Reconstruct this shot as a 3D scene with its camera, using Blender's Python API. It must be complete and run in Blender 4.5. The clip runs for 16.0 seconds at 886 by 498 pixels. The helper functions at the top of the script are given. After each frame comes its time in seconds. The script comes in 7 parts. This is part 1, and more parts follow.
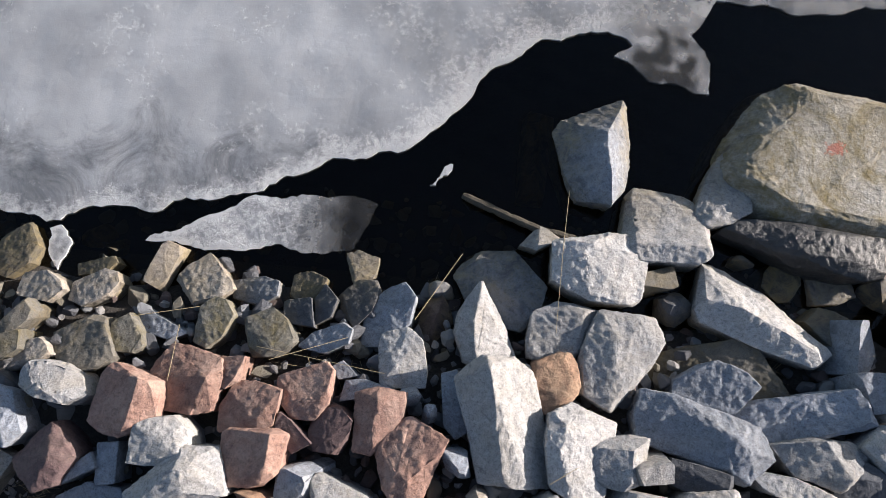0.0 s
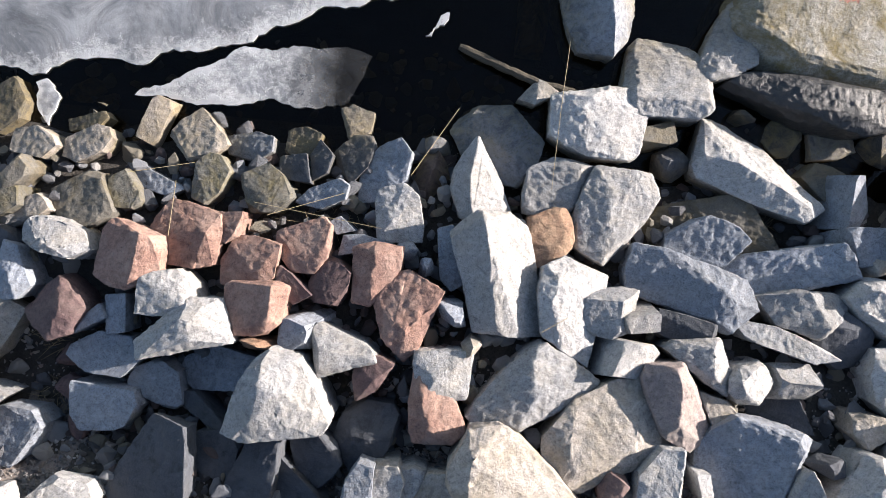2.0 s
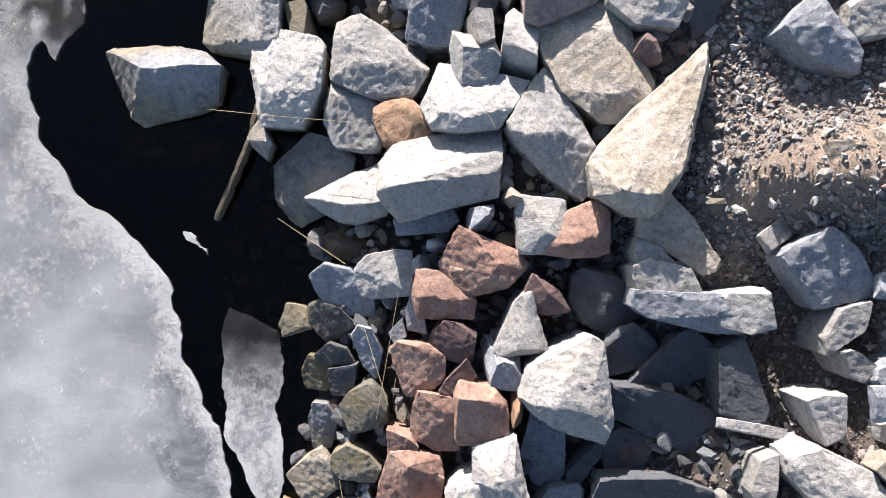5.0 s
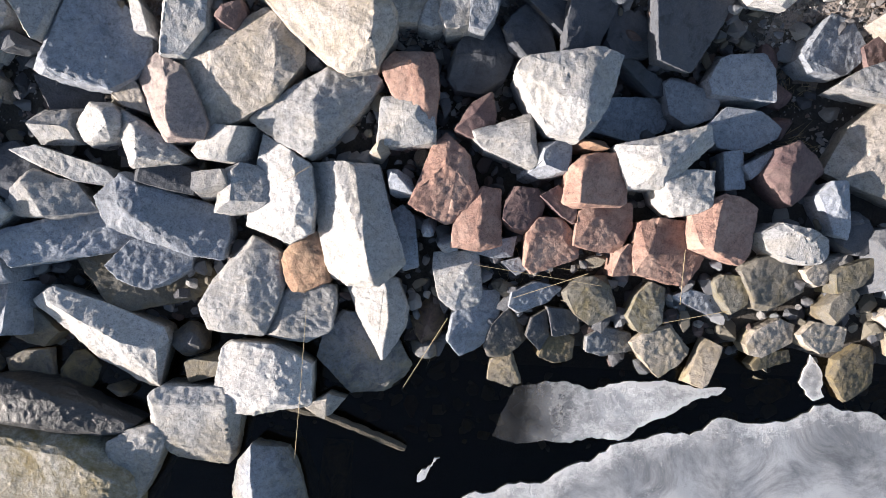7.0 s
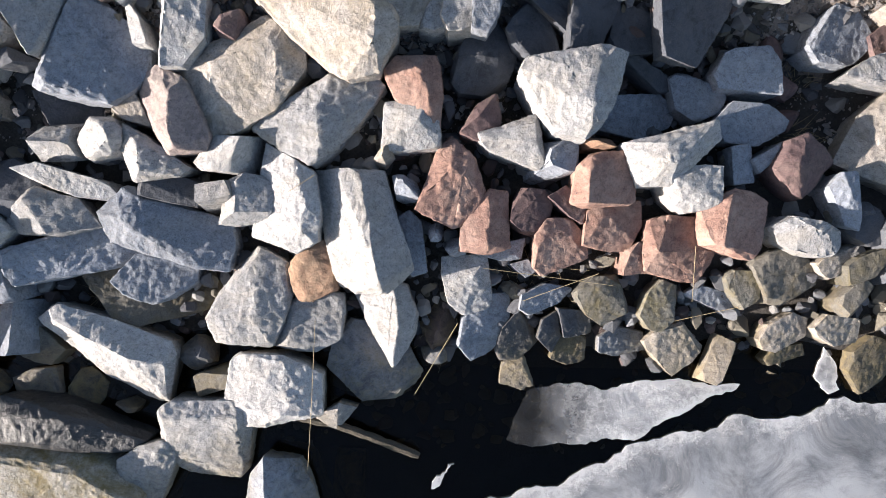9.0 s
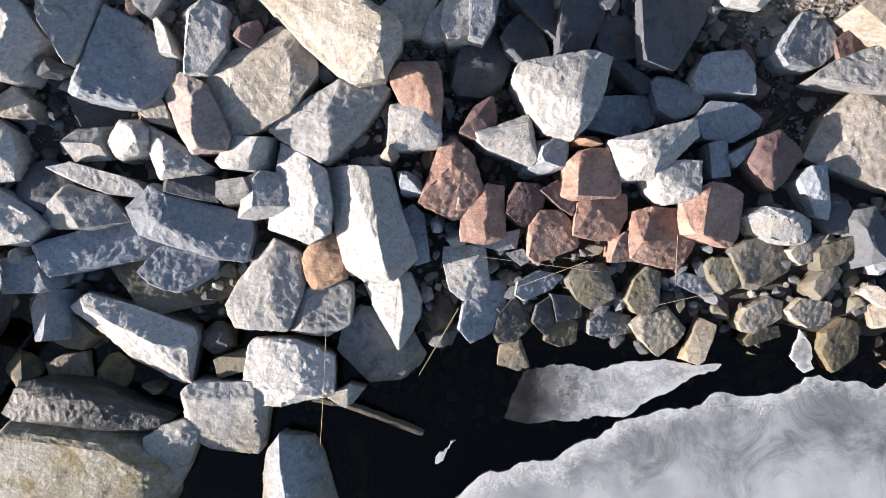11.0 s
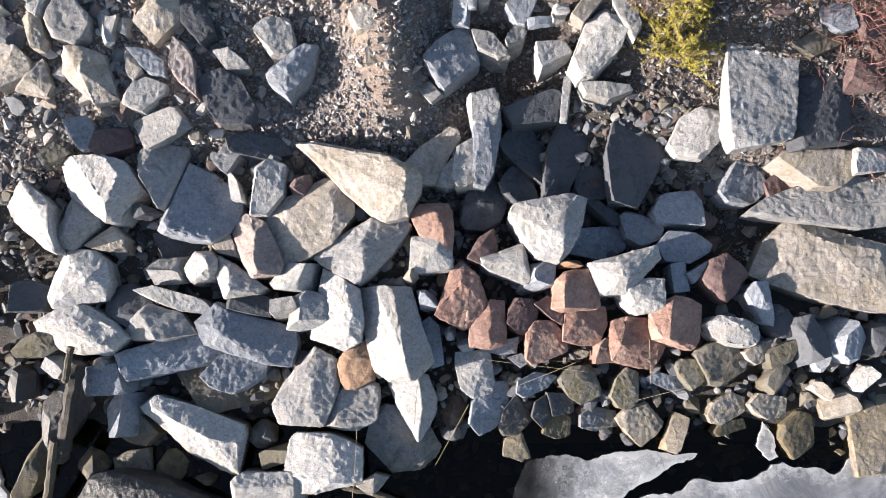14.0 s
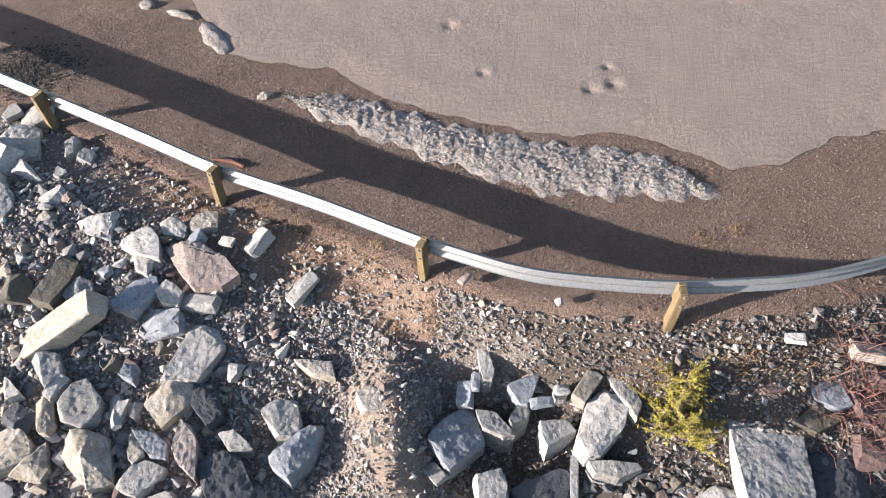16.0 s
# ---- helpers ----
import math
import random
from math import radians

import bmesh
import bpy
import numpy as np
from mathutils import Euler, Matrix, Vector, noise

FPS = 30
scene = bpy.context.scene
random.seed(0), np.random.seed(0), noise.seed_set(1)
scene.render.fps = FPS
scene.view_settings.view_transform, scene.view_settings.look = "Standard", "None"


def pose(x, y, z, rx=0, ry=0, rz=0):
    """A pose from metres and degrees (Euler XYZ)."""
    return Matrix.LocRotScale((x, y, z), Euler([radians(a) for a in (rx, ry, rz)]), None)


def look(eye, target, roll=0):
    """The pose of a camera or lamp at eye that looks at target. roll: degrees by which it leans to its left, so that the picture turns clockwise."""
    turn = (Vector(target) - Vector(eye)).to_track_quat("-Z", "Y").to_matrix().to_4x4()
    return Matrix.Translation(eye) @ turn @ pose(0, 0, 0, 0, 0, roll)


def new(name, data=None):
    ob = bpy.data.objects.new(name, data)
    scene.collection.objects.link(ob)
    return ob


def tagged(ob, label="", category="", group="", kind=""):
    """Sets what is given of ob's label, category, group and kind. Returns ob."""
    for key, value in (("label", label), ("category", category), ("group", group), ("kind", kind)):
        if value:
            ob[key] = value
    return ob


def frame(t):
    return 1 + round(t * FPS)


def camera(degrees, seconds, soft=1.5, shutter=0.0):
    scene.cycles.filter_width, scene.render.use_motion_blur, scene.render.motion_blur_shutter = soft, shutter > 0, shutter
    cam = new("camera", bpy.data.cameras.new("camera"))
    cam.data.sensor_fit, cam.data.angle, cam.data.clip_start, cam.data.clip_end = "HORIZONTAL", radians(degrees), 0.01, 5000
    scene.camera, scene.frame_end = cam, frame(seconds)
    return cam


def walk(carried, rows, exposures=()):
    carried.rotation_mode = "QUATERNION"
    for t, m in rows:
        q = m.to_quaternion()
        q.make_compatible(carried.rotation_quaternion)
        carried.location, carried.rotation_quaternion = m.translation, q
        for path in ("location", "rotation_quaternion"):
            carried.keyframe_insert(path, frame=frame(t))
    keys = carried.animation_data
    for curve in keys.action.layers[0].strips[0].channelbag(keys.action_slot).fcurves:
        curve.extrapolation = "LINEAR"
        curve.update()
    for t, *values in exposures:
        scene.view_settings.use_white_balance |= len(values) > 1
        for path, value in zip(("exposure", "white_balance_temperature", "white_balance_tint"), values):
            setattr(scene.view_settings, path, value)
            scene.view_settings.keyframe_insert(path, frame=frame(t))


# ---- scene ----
cam = camera(64.19, 16.0, soft=0.75)
PATH = [
    (0, -0.181, 0.251, 9.740, 11.353, -0.309, 184.714),
    (0.3, -0.187, 0.283, 9.745, 10.900, -0.282, 184.704),
    (0.5, -0.192, 0.305, 9.748, 8.113, -0.264, 184.697),
    (0.75, -0.203, 0.292, 9.733, 3.200, -0.229, 184.732),
    (1, -0.214, 0.279, 9.717, -0.111, -0.194, 184.767),
    (1.5, -0.222, 0.263, 9.749, -0.206, -0.235, 184.705),
    (2, -0.237, 0.267, 9.739, -0.177, -0.260, 184.646),
    (2.5, -0.239, 0.311, 9.729, -0.216, -0.315, 184.608),
    (3, -0.241, 0.361, 9.718, -0.208, -0.376, 181.960),
    (3.5, -0.234, 0.441, 9.748, -0.173, -0.368, 160.704),
    (4, -0.203, 0.528, 9.723, -0.072, -0.161, 139.604),
    (4.5, -0.139, 0.625, 9.703, -0.078, -0.068, 116.656),
    (5, -0.061, 0.597, 9.740, -0.064, -0.152, 92.859),
    (5.2, -0.033, 0.554, 9.777, 0.012, -0.190, 82.980),
    (5.7, -0.004, 0.473, 9.778, 0.032, -0.190, 59.000),
    (6.2, 0.026, 0.393, 9.780, 0.052, -0.190, 35.000),
    (6.7, 0.055, 0.313, 9.782, 0.071, -0.190, 11.500),
    (6.95, 0.070, 0.273, 9.782, 0.081, -0.190, 3.600),
    (7.3, 0.090, 0.216, 9.783, 0.095, -0.191, 1.176),
    (7.5, 0.073, 0.197, 9.776, 0.163, -0.149, 1.007),
    (8, 0.012, 0.191, 9.764, 0.186, -0.161, 0.914),
    (8.5, -0.033, 0.241, 9.728, 0.182, -0.208, 0.806),
    (9, -0.039, 0.309, 9.692, 0.137, -0.270, 0.624),
    (10.2, -0.043, 0.224, 9.690, 0.232, -0.211, 0.400),
    (10.6, -0.047, 0.194, 9.820, 0.236, -0.210, 0.299),
    (11, -0.050, 0.163, 10.420, 0.241, -0.209, 0.203),
    (11.3, -0.052, 0.140, 11.146, 0.244, -0.208, 0.131),
    (11.5, -0.034, 0.098, 11.763, 0.262, -0.189, 0.120),
    (12, 0.015, 0.025, 12.619, 0.248, -0.165, 0.048),
    (12.5, 0.000, 0.000, 12.677, 0.202, -0.142, -0.000),
    (13, -0.060, -0.005, 12.616, 0.275, -0.053, -0.181),
    (13.5, -0.107, -0.014, 12.521, 0.320, 0.006, -0.224),
    (13.65, -0.132, -0.045, 12.501, 0.500, 0.035, -0.283),
    (14, -0.191, -0.118, 12.453, 10.059, 0.103, -0.421),
    (14.5, -0.293, -0.078, 12.454, 24.481, 0.075, -0.734),
    (15, -0.338, -0.060, 12.441, 38.120, 0.084, -0.921),
    (15.5, -0.346, -0.077, 12.457, 39.330, 0.085, -0.935),
    (16, -0.318, 0.001, 12.494, 39.537, 0.057, -1.014),
]
from mathutils.geometry import delaunay_2d_cdt

EXPOSURE, TINT = 1.67, 15.0
walk(cam, [(t, pose(*row)) for t, *row in PATH], exposures=[(0.0, EXPOSURE - 0.4, 6250, TINT), (0.4, EXPOSURE - 0.35, 6250, TINT), (1.1, EXPOSURE - 0.05, 6250, TINT), (9.0, EXPOSURE, 6300, TINT), (16.0, EXPOSURE, 6300, TINT)])

# ---- world and sun ----
SUN_AZ, SUN_EL = radians(197.0), radians(13.0)      # where the sun stands, from +x counterclockwise
world = bpy.data.worlds.new("sky")
scene.world = world
world.use_nodes = True
wn = world.node_tree.nodes
sky = wn.new("ShaderNodeTexSky")
sky.sky_type, sky.sun_disc = "NISHITA", False
sky.sun_elevation, sky.sun_rotation = SUN_EL, math.pi / 2 - SUN_AZ
world.node_tree.links.new(sky.outputs[0], wn["Background"].inputs[0])
wn["Background"].inputs[1].default_value = 0.08
lamp = bpy.data.lights.new("sun", "SUN")
lamp.energy, lamp.angle, lamp.color = 5.0, radians(0.5), (1.0, 0.915, 0.80)
sun = new("sun", lamp)
sun_dir = Vector((math.cos(SUN_EL) * math.cos(SUN_AZ), math.cos(SUN_EL) * math.sin(SUN_AZ), math.sin(SUN_EL)))
sun.matrix_world = look(sun_dir * 60, (0, 0, 0))


# ---- materials ----
def material(name, rough=0.85):
    mat = bpy.data.materials.new(name)
    mat.use_nodes = True
    bsdf = mat.node_tree.nodes["Principled BSDF"]
    bsdf.inputs["Roughness"].default_value = rough
    return mat, mat.node_tree, bsdf


def add_noise(tree, vec, scale, detail=4.0, rough=0.6, distortion=0.0):
    n = tree.nodes.new("ShaderNodeTexNoise")
    n.inputs["Scale"].default_value, n.inputs["Detail"].default_value = scale, detail
    n.inputs["Roughness"].default_value, n.inputs["Distortion"].default_value = rough, distortion
    tree.links.new(vec, n.inputs["Vector"])
    return n.outputs["Fac"]


def ramp(tree, fac, lo, hi, a=(0, 0, 0, 1), b=(1, 1, 1, 1)):
    r = tree.nodes.new("ShaderNodeValToRGB")
    r.color_ramp.elements[0].position, r.color_ramp.elements[1].position = lo, hi
    r.color_ramp.elements[0].color, r.color_ramp.elements[1].color = a, b
    tree.links.new(fac, r.inputs[0])
    return r.outputs[0]


def mix(tree, fac, a, b, blend="MIX"):
    m = tree.nodes.new("ShaderNodeMix")
    m.data_type, m.blend_type = "RGBA", blend
    for value, socket in ((fac, m.inputs[0]), (a, m.inputs[6]), (b, m.inputs[7])):
        if isinstance(value, (int, float)):
            socket.default_value = value
        elif isinstance(value, tuple):
            socket.default_value = (*value, 1.0) if len(value) == 3 else value
        else:
            tree.links.new(value, socket)
    return m.outputs[2]


def maths(tree, op, a, b):
    m = tree.nodes.new("ShaderNodeMath")
    m.operation = op
    for value, socket in ((a, m.inputs[0]), (b, m.inputs[1])):
        if isinstance(value, (int, float)):
            socket.default_value = value
        else:
            tree.links.new(value, socket)
    return m.outputs[0]


def add_bump(tree, bsdf, height, strength, distance, under=None):
    b = tree.nodes.new("ShaderNodeBump")
    b.inputs["Strength"].default_value, b.inputs["Distance"].default_value = strength, distance
    tree.links.new(height, b.inputs["Height"])
    if under is not None:
        tree.links.new(under, b.inputs["Normal"])
    if bsdf is not None:
        tree.links.new(b.outputs[0], bsdf.inputs["Normal"])
    return b.outputs[0]


def coords(tree, wander=True):
    """Object coordinates, shifted by each object's own random number."""
    tc = tree.nodes.new("ShaderNodeTexCoord")
    if not wander:
        return tc.outputs["Object"], None
    info = tree.nodes.new("ShaderNodeObjectInfo")
    off = tree.nodes.new("ShaderNodeVectorMath")
    off.operation = "MULTIPLY_ADD"
    tree.links.new(info.outputs["Random"], off.inputs[0])
    off.inputs[1].default_value = (91.0, 47.0, 23.0)
    tree.links.new(tc.outputs["Object"], off.inputs[2])
    return off.outputs[0], info.outputs["Random"]


def rock_material(name, base, second, speck, stain, stain_amount, rough=0.88, vary=0.35, grain=95.0, mark=None, stain_scale=1.9, silted=0.7, stain_lo=0.45):
    mat, tree, bsdf = material(name, rough)
    vec, rnd = coords(tree)
    patches = add_noise(tree, vec, 2.6, 8.0, 0.72, 0.5)
    grains = add_noise(tree, vec, grain, 3.0, 0.7)
    mid = add_noise(tree, vec, 15.0, 5.0, 0.62, 0.3)
    flakes = add_noise(tree, vec, 6.0, 7.0, 0.66, 0.2)
    pits = ramp(tree, add_noise(tree, vec, 27.0, 3.0, 0.6), 0.30, 0.46)
    col = mix(tree, ramp(tree, patches, 0.38, 0.62), base, second)
    col = mix(tree, maths(tree, "MULTIPLY", ramp(tree, grains, 0.48, 0.62), 0.75), col, speck)
    mica = add_noise(tree, vec, 38.0, 2.0, 0.5)
    col = mix(tree, maths(tree, "MULTIPLY", ramp(tree, mica, 0.58, 0.66), 0.6), col, tuple(c * 0.7 for c in speck))
    light = tuple(min(0.8, c * 1.5 + 0.01) for c in base)
    col = mix(tree, maths(tree, "MULTIPLY", ramp(tree, mid, 0.42, 0.72), 0.45), col, light)
    stains = add_noise(tree, vec, stain_scale, 9.0, 0.74, 0.6)
    col = mix(tree, maths(tree, "MULTIPLY", ramp(tree, stains, stain_lo, stain_lo + 0.15), stain_amount), col, stain)
    blots = add_noise(tree, vec, 4.5, 8.0, 0.78, 0.8)
    col = mix(tree, maths(tree, "MULTIPLY", ramp(tree, blots, 0.54, 0.64), 0.55), col, tuple(c * 0.42 for c in second))
    value = tree.nodes.new("ShaderNodeHueSaturation")
    tree.links.new(maths(tree, "ADD", maths(tree, "MULTIPLY", rnd, vary), 1.0 - vary * 0.5), value.inputs["Value"])
    tree.links.new(col, value.inputs["Color"])
    col = value.outputs[0]
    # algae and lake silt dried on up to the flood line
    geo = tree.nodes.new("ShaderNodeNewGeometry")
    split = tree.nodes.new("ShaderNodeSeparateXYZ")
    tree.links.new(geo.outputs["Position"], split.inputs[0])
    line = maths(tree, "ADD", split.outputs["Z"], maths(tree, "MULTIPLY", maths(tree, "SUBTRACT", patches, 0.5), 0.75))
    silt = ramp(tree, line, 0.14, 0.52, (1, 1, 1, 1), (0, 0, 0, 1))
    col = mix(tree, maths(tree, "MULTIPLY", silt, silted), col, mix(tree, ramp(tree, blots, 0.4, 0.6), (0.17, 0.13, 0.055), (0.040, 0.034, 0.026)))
    if mark is not None:
        away = tree.nodes.new("ShaderNodeVectorMath")
        away.operation = "DISTANCE"
        tree.links.new(geo.outputs["Position"], away.inputs[0])
        away.inputs[1].default_value = mark
        spot = maths(tree, "ADD", away.outputs["Value"], maths(tree, "MULTIPLY", maths(tree, "SUBTRACT", mid, 0.5), 0.5))
        col = mix(tree, ramp(tree, spot, 0.09, 0.14, (0.75, 0.75, 0.75, 1), (0, 0, 0, 1)), col, (0.34, 0.10, 0.065))
    tree.links.new(col, bsdf.inputs["Base Color"])
    one = add_bump(tree, None, flakes, 0.32, 0.08)
    two = add_bump(tree, None, pits, 0.12, 0.02, one)
    three = add_bump(tree, None, mid, 0.5, 0.035, two)
    add_bump(tree, bsdf, grains, 0.5, 0.009, three)
    return mat


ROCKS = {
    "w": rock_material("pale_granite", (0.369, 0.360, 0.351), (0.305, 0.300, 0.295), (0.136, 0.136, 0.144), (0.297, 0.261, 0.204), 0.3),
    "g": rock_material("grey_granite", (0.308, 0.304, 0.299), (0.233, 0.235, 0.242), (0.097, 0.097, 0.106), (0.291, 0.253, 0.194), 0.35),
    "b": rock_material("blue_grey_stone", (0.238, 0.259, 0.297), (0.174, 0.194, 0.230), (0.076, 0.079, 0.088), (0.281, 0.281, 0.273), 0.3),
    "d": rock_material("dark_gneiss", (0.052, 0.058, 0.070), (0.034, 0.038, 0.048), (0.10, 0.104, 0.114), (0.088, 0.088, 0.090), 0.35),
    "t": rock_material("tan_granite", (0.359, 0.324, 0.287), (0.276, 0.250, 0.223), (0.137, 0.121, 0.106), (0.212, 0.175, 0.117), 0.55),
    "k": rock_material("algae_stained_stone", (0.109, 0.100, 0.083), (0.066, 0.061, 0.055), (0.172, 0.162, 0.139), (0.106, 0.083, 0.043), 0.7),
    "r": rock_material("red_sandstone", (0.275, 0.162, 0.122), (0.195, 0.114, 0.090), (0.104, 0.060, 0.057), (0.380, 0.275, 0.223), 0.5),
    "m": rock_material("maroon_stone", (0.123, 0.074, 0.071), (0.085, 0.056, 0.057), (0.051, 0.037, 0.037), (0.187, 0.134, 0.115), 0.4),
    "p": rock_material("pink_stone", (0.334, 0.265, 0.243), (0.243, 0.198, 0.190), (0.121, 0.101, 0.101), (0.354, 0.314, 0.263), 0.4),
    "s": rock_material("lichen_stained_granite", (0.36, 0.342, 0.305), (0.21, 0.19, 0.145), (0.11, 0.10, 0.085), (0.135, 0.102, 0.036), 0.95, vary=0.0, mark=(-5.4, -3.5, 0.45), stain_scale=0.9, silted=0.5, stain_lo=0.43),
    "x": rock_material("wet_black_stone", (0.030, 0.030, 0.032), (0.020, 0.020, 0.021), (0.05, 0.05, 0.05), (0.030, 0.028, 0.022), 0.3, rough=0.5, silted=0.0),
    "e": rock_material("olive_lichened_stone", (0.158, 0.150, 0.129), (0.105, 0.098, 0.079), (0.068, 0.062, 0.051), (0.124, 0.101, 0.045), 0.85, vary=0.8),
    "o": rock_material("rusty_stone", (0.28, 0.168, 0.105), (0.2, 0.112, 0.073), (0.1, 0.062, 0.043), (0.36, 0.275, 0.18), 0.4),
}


def gravel_material(name, tones):
    """Loose stones, each island of its own tone."""
    mat, tree, bsdf = material(name, 0.9)
    geo = tree.nodes.new("ShaderNodeNewGeometry")
    r = tree.nodes.new("ShaderNodeValToRGB")
    r.color_ramp.interpolation = "CONSTANT"
    while len(r.color_ramp.elements) < len(tones):
        r.color_ramp.elements.new(1.0)
    for k, (element, tone) in enumerate(zip(r.color_ramp.elements, tones)):
        element.position, element.color = k / len(tones), (*tone, 1.0)
    tree.links.new(geo.outputs["Random Per Island"], r.inputs[0])
    vec, _ = coords(tree, False)
    fine = add_noise(tree, vec, 70.0, 4.0, 0.7)
    col = mix(tree, maths(tree, "MULTIPLY", ramp(tree, fine, 0.45, 0.7), 0.35), r.outputs[0], (0.12, 0.115, 0.11))
    tree.links.new(col, bsdf.inputs["Base Color"])
    add_bump(tree, bsdf, fine, 0.9, 0.03)
    return mat


GRAVEL = gravel_material("gravel_stones", [(0.40, 0.375, 0.365), (0.24, 0.234, 0.24), (0.56, 0.53, 0.50), (0.34, 0.315, 0.30), (0.17, 0.166, 0.172), (0.320, 0.272, 0.230), (0.275, 0.270, 0.271), (0.250, 0.190, 0.168)])
# browner copy of the gravel, its tones lowered for mud and for shade
DAMP_SHADED_GRAVEL = gravel_material("shaded_mud_gravel_stones", [(0.19, 0.175, 0.17), (0.115, 0.11, 0.112), (0.25, 0.225, 0.205), (0.15, 0.135, 0.125), (0.085, 0.083, 0.088), (0.20, 0.165, 0.14), (0.17, 0.165, 0.17), (0.40, 0.385, 0.37)])
RUBBLE = gravel_material("rubble_stones", [(0.128, 0.132, 0.144), (0.192, 0.200, 0.216), (0.080, 0.080, 0.088), (0.10, 0.072, 0.066), (0.248, 0.240, 0.232), (0.160, 0.144, 0.112), (0.104, 0.108, 0.120)])


CLODS = gravel_material("dirt_clods", [(0.21, 0.148, 0.117), (0.28, 0.202, 0.162), (0.14, 0.095, 0.074), (0.24, 0.174, 0.142), (0.33, 0.255, 0.212), (0.18, 0.124, 0.099)])
TAR = gravel_material("asphalt_crumbs", [(0.03, 0.028, 0.027), (0.05, 0.045, 0.042), (0.02, 0.02, 0.02), (0.08, 0.07, 0.06)])
CRUMBS = gravel_material("snow_crumbs", [(0.42, 0.385, 0.36), (0.33, 0.295, 0.27), (0.46, 0.43, 0.41), (0.19, 0.145, 0.115), (0.37, 0.335, 0.31), (0.26, 0.215, 0.185), (0.12, 0.085, 0.065)])


def earth_material(name, a, b, c, scale=1.0, rough=0.95, lumps=0.06):
    mat, tree, bsdf = material(name, rough)
    vec, _ = coords(tree, False)
    wide = add_noise(tree, vec, 0.9 * scale, 5.0, 0.65)
    mid = add_noise(tree, vec, 7.0 * scale, 6.0, 0.7)
    fine = add_noise(tree, vec, 34.0 * scale, 5.0, 0.8)
    col = mix(tree, ramp(tree, wide, 0.38, 0.62), a, b)
    col = mix(tree, maths(tree, "MULTIPLY", ramp(tree, mid, 0.50, 0.68), 0.6), col, c)
    dark = tuple(v * 0.5 for v in a)
    col = mix(tree, maths(tree, "MULTIPLY", ramp(tree, fine, 0.46, 0.62), 0.7), col, dark)
    tree.links.new(col, bsdf.inputs["Base Color"])
    coarse = add_bump(tree, None, mid, 0.9, lumps)
    add_bump(tree, bsdf, fine, 0.9, lumps * 0.4, coarse)
    return mat


SLOPE_EARTH = earth_material("slope_earth", (0.20, 0.168, 0.148), (0.245, 0.205, 0.182), (0.29, 0.255, 0.232))
SHOULDER = earth_material("shoulder_dirt", (0.25, 0.172, 0.137), (0.33, 0.232, 0.187), (0.145, 0.095, 0.074), 1.4, lumps=0.2)
LAKE_BED = earth_material("lake_mud", (0.012, 0.010, 0.008), (0.02, 0.016, 0.011), (0.03, 0.022, 0.012))
# wet shore earth, with the shade between heaped stones put into its colour
SHADED_WET_EARTH = earth_material("shaded_wet_earth", (0.045, 0.042, 0.040), (0.07, 0.06, 0.05), (0.10, 0.09, 0.08))
ROAD = earth_material("sandy_road", (0.268, 0.214, 0.184), (0.245, 0.196, 0.170), (0.290, 0.233, 0.200), 1.2, lumps=0.03)
# moist brown earth, darkened further for the shade on that part of the slope
DAMP_SHADED_EARTH = earth_material("damp_shaded_brown_earth", (0.085, 0.066, 0.055), (0.13, 0.10, 0.084), (0.17, 0.135, 0.113))
PALE_SAND = earth_material("pale_sand", (0.36, 0.285, 0.235), (0.31, 0.245, 0.205), (0.26, 0.205, 0.17), 1.5, lumps=0.08)
SAND = earth_material("red_sand", (0.29, 0.198, 0.152), (0.25, 0.178, 0.14), (0.19, 0.13, 0.095), 1.0)


def water_material():
    mat = bpy.data.materials.new("dark_water")
    mat.use_nodes = True
    tree = mat.node_tree
    tree.nodes.remove(tree.nodes["Principled BSDF"])
    clear = tree.nodes.new("ShaderNodeBsdfTransparent")
    clear.inputs[0].default_value = (0.40, 0.30, 0.18, 1)
    gloss = tree.nodes.new("ShaderNodeBsdfGlossy")
    gloss.inputs["Roughness"].default_value = 0.03
    fresnel = tree.nodes.new("ShaderNodeFresnel")
    fresnel.inputs["IOR"].default_value = 1.33
    both = tree.nodes.new("ShaderNodeMixShader")
    tree.links.new(fresnel.outputs[0], both.inputs[0])
    tree.links.new(clear.outputs[0], both.inputs[1])
    tree.links.new(gloss.outputs[0], both.inputs[2])
    tree.links.new(both.outputs[0], tree.nodes["Material Output"].inputs[0])
    return mat


WATER = water_material()


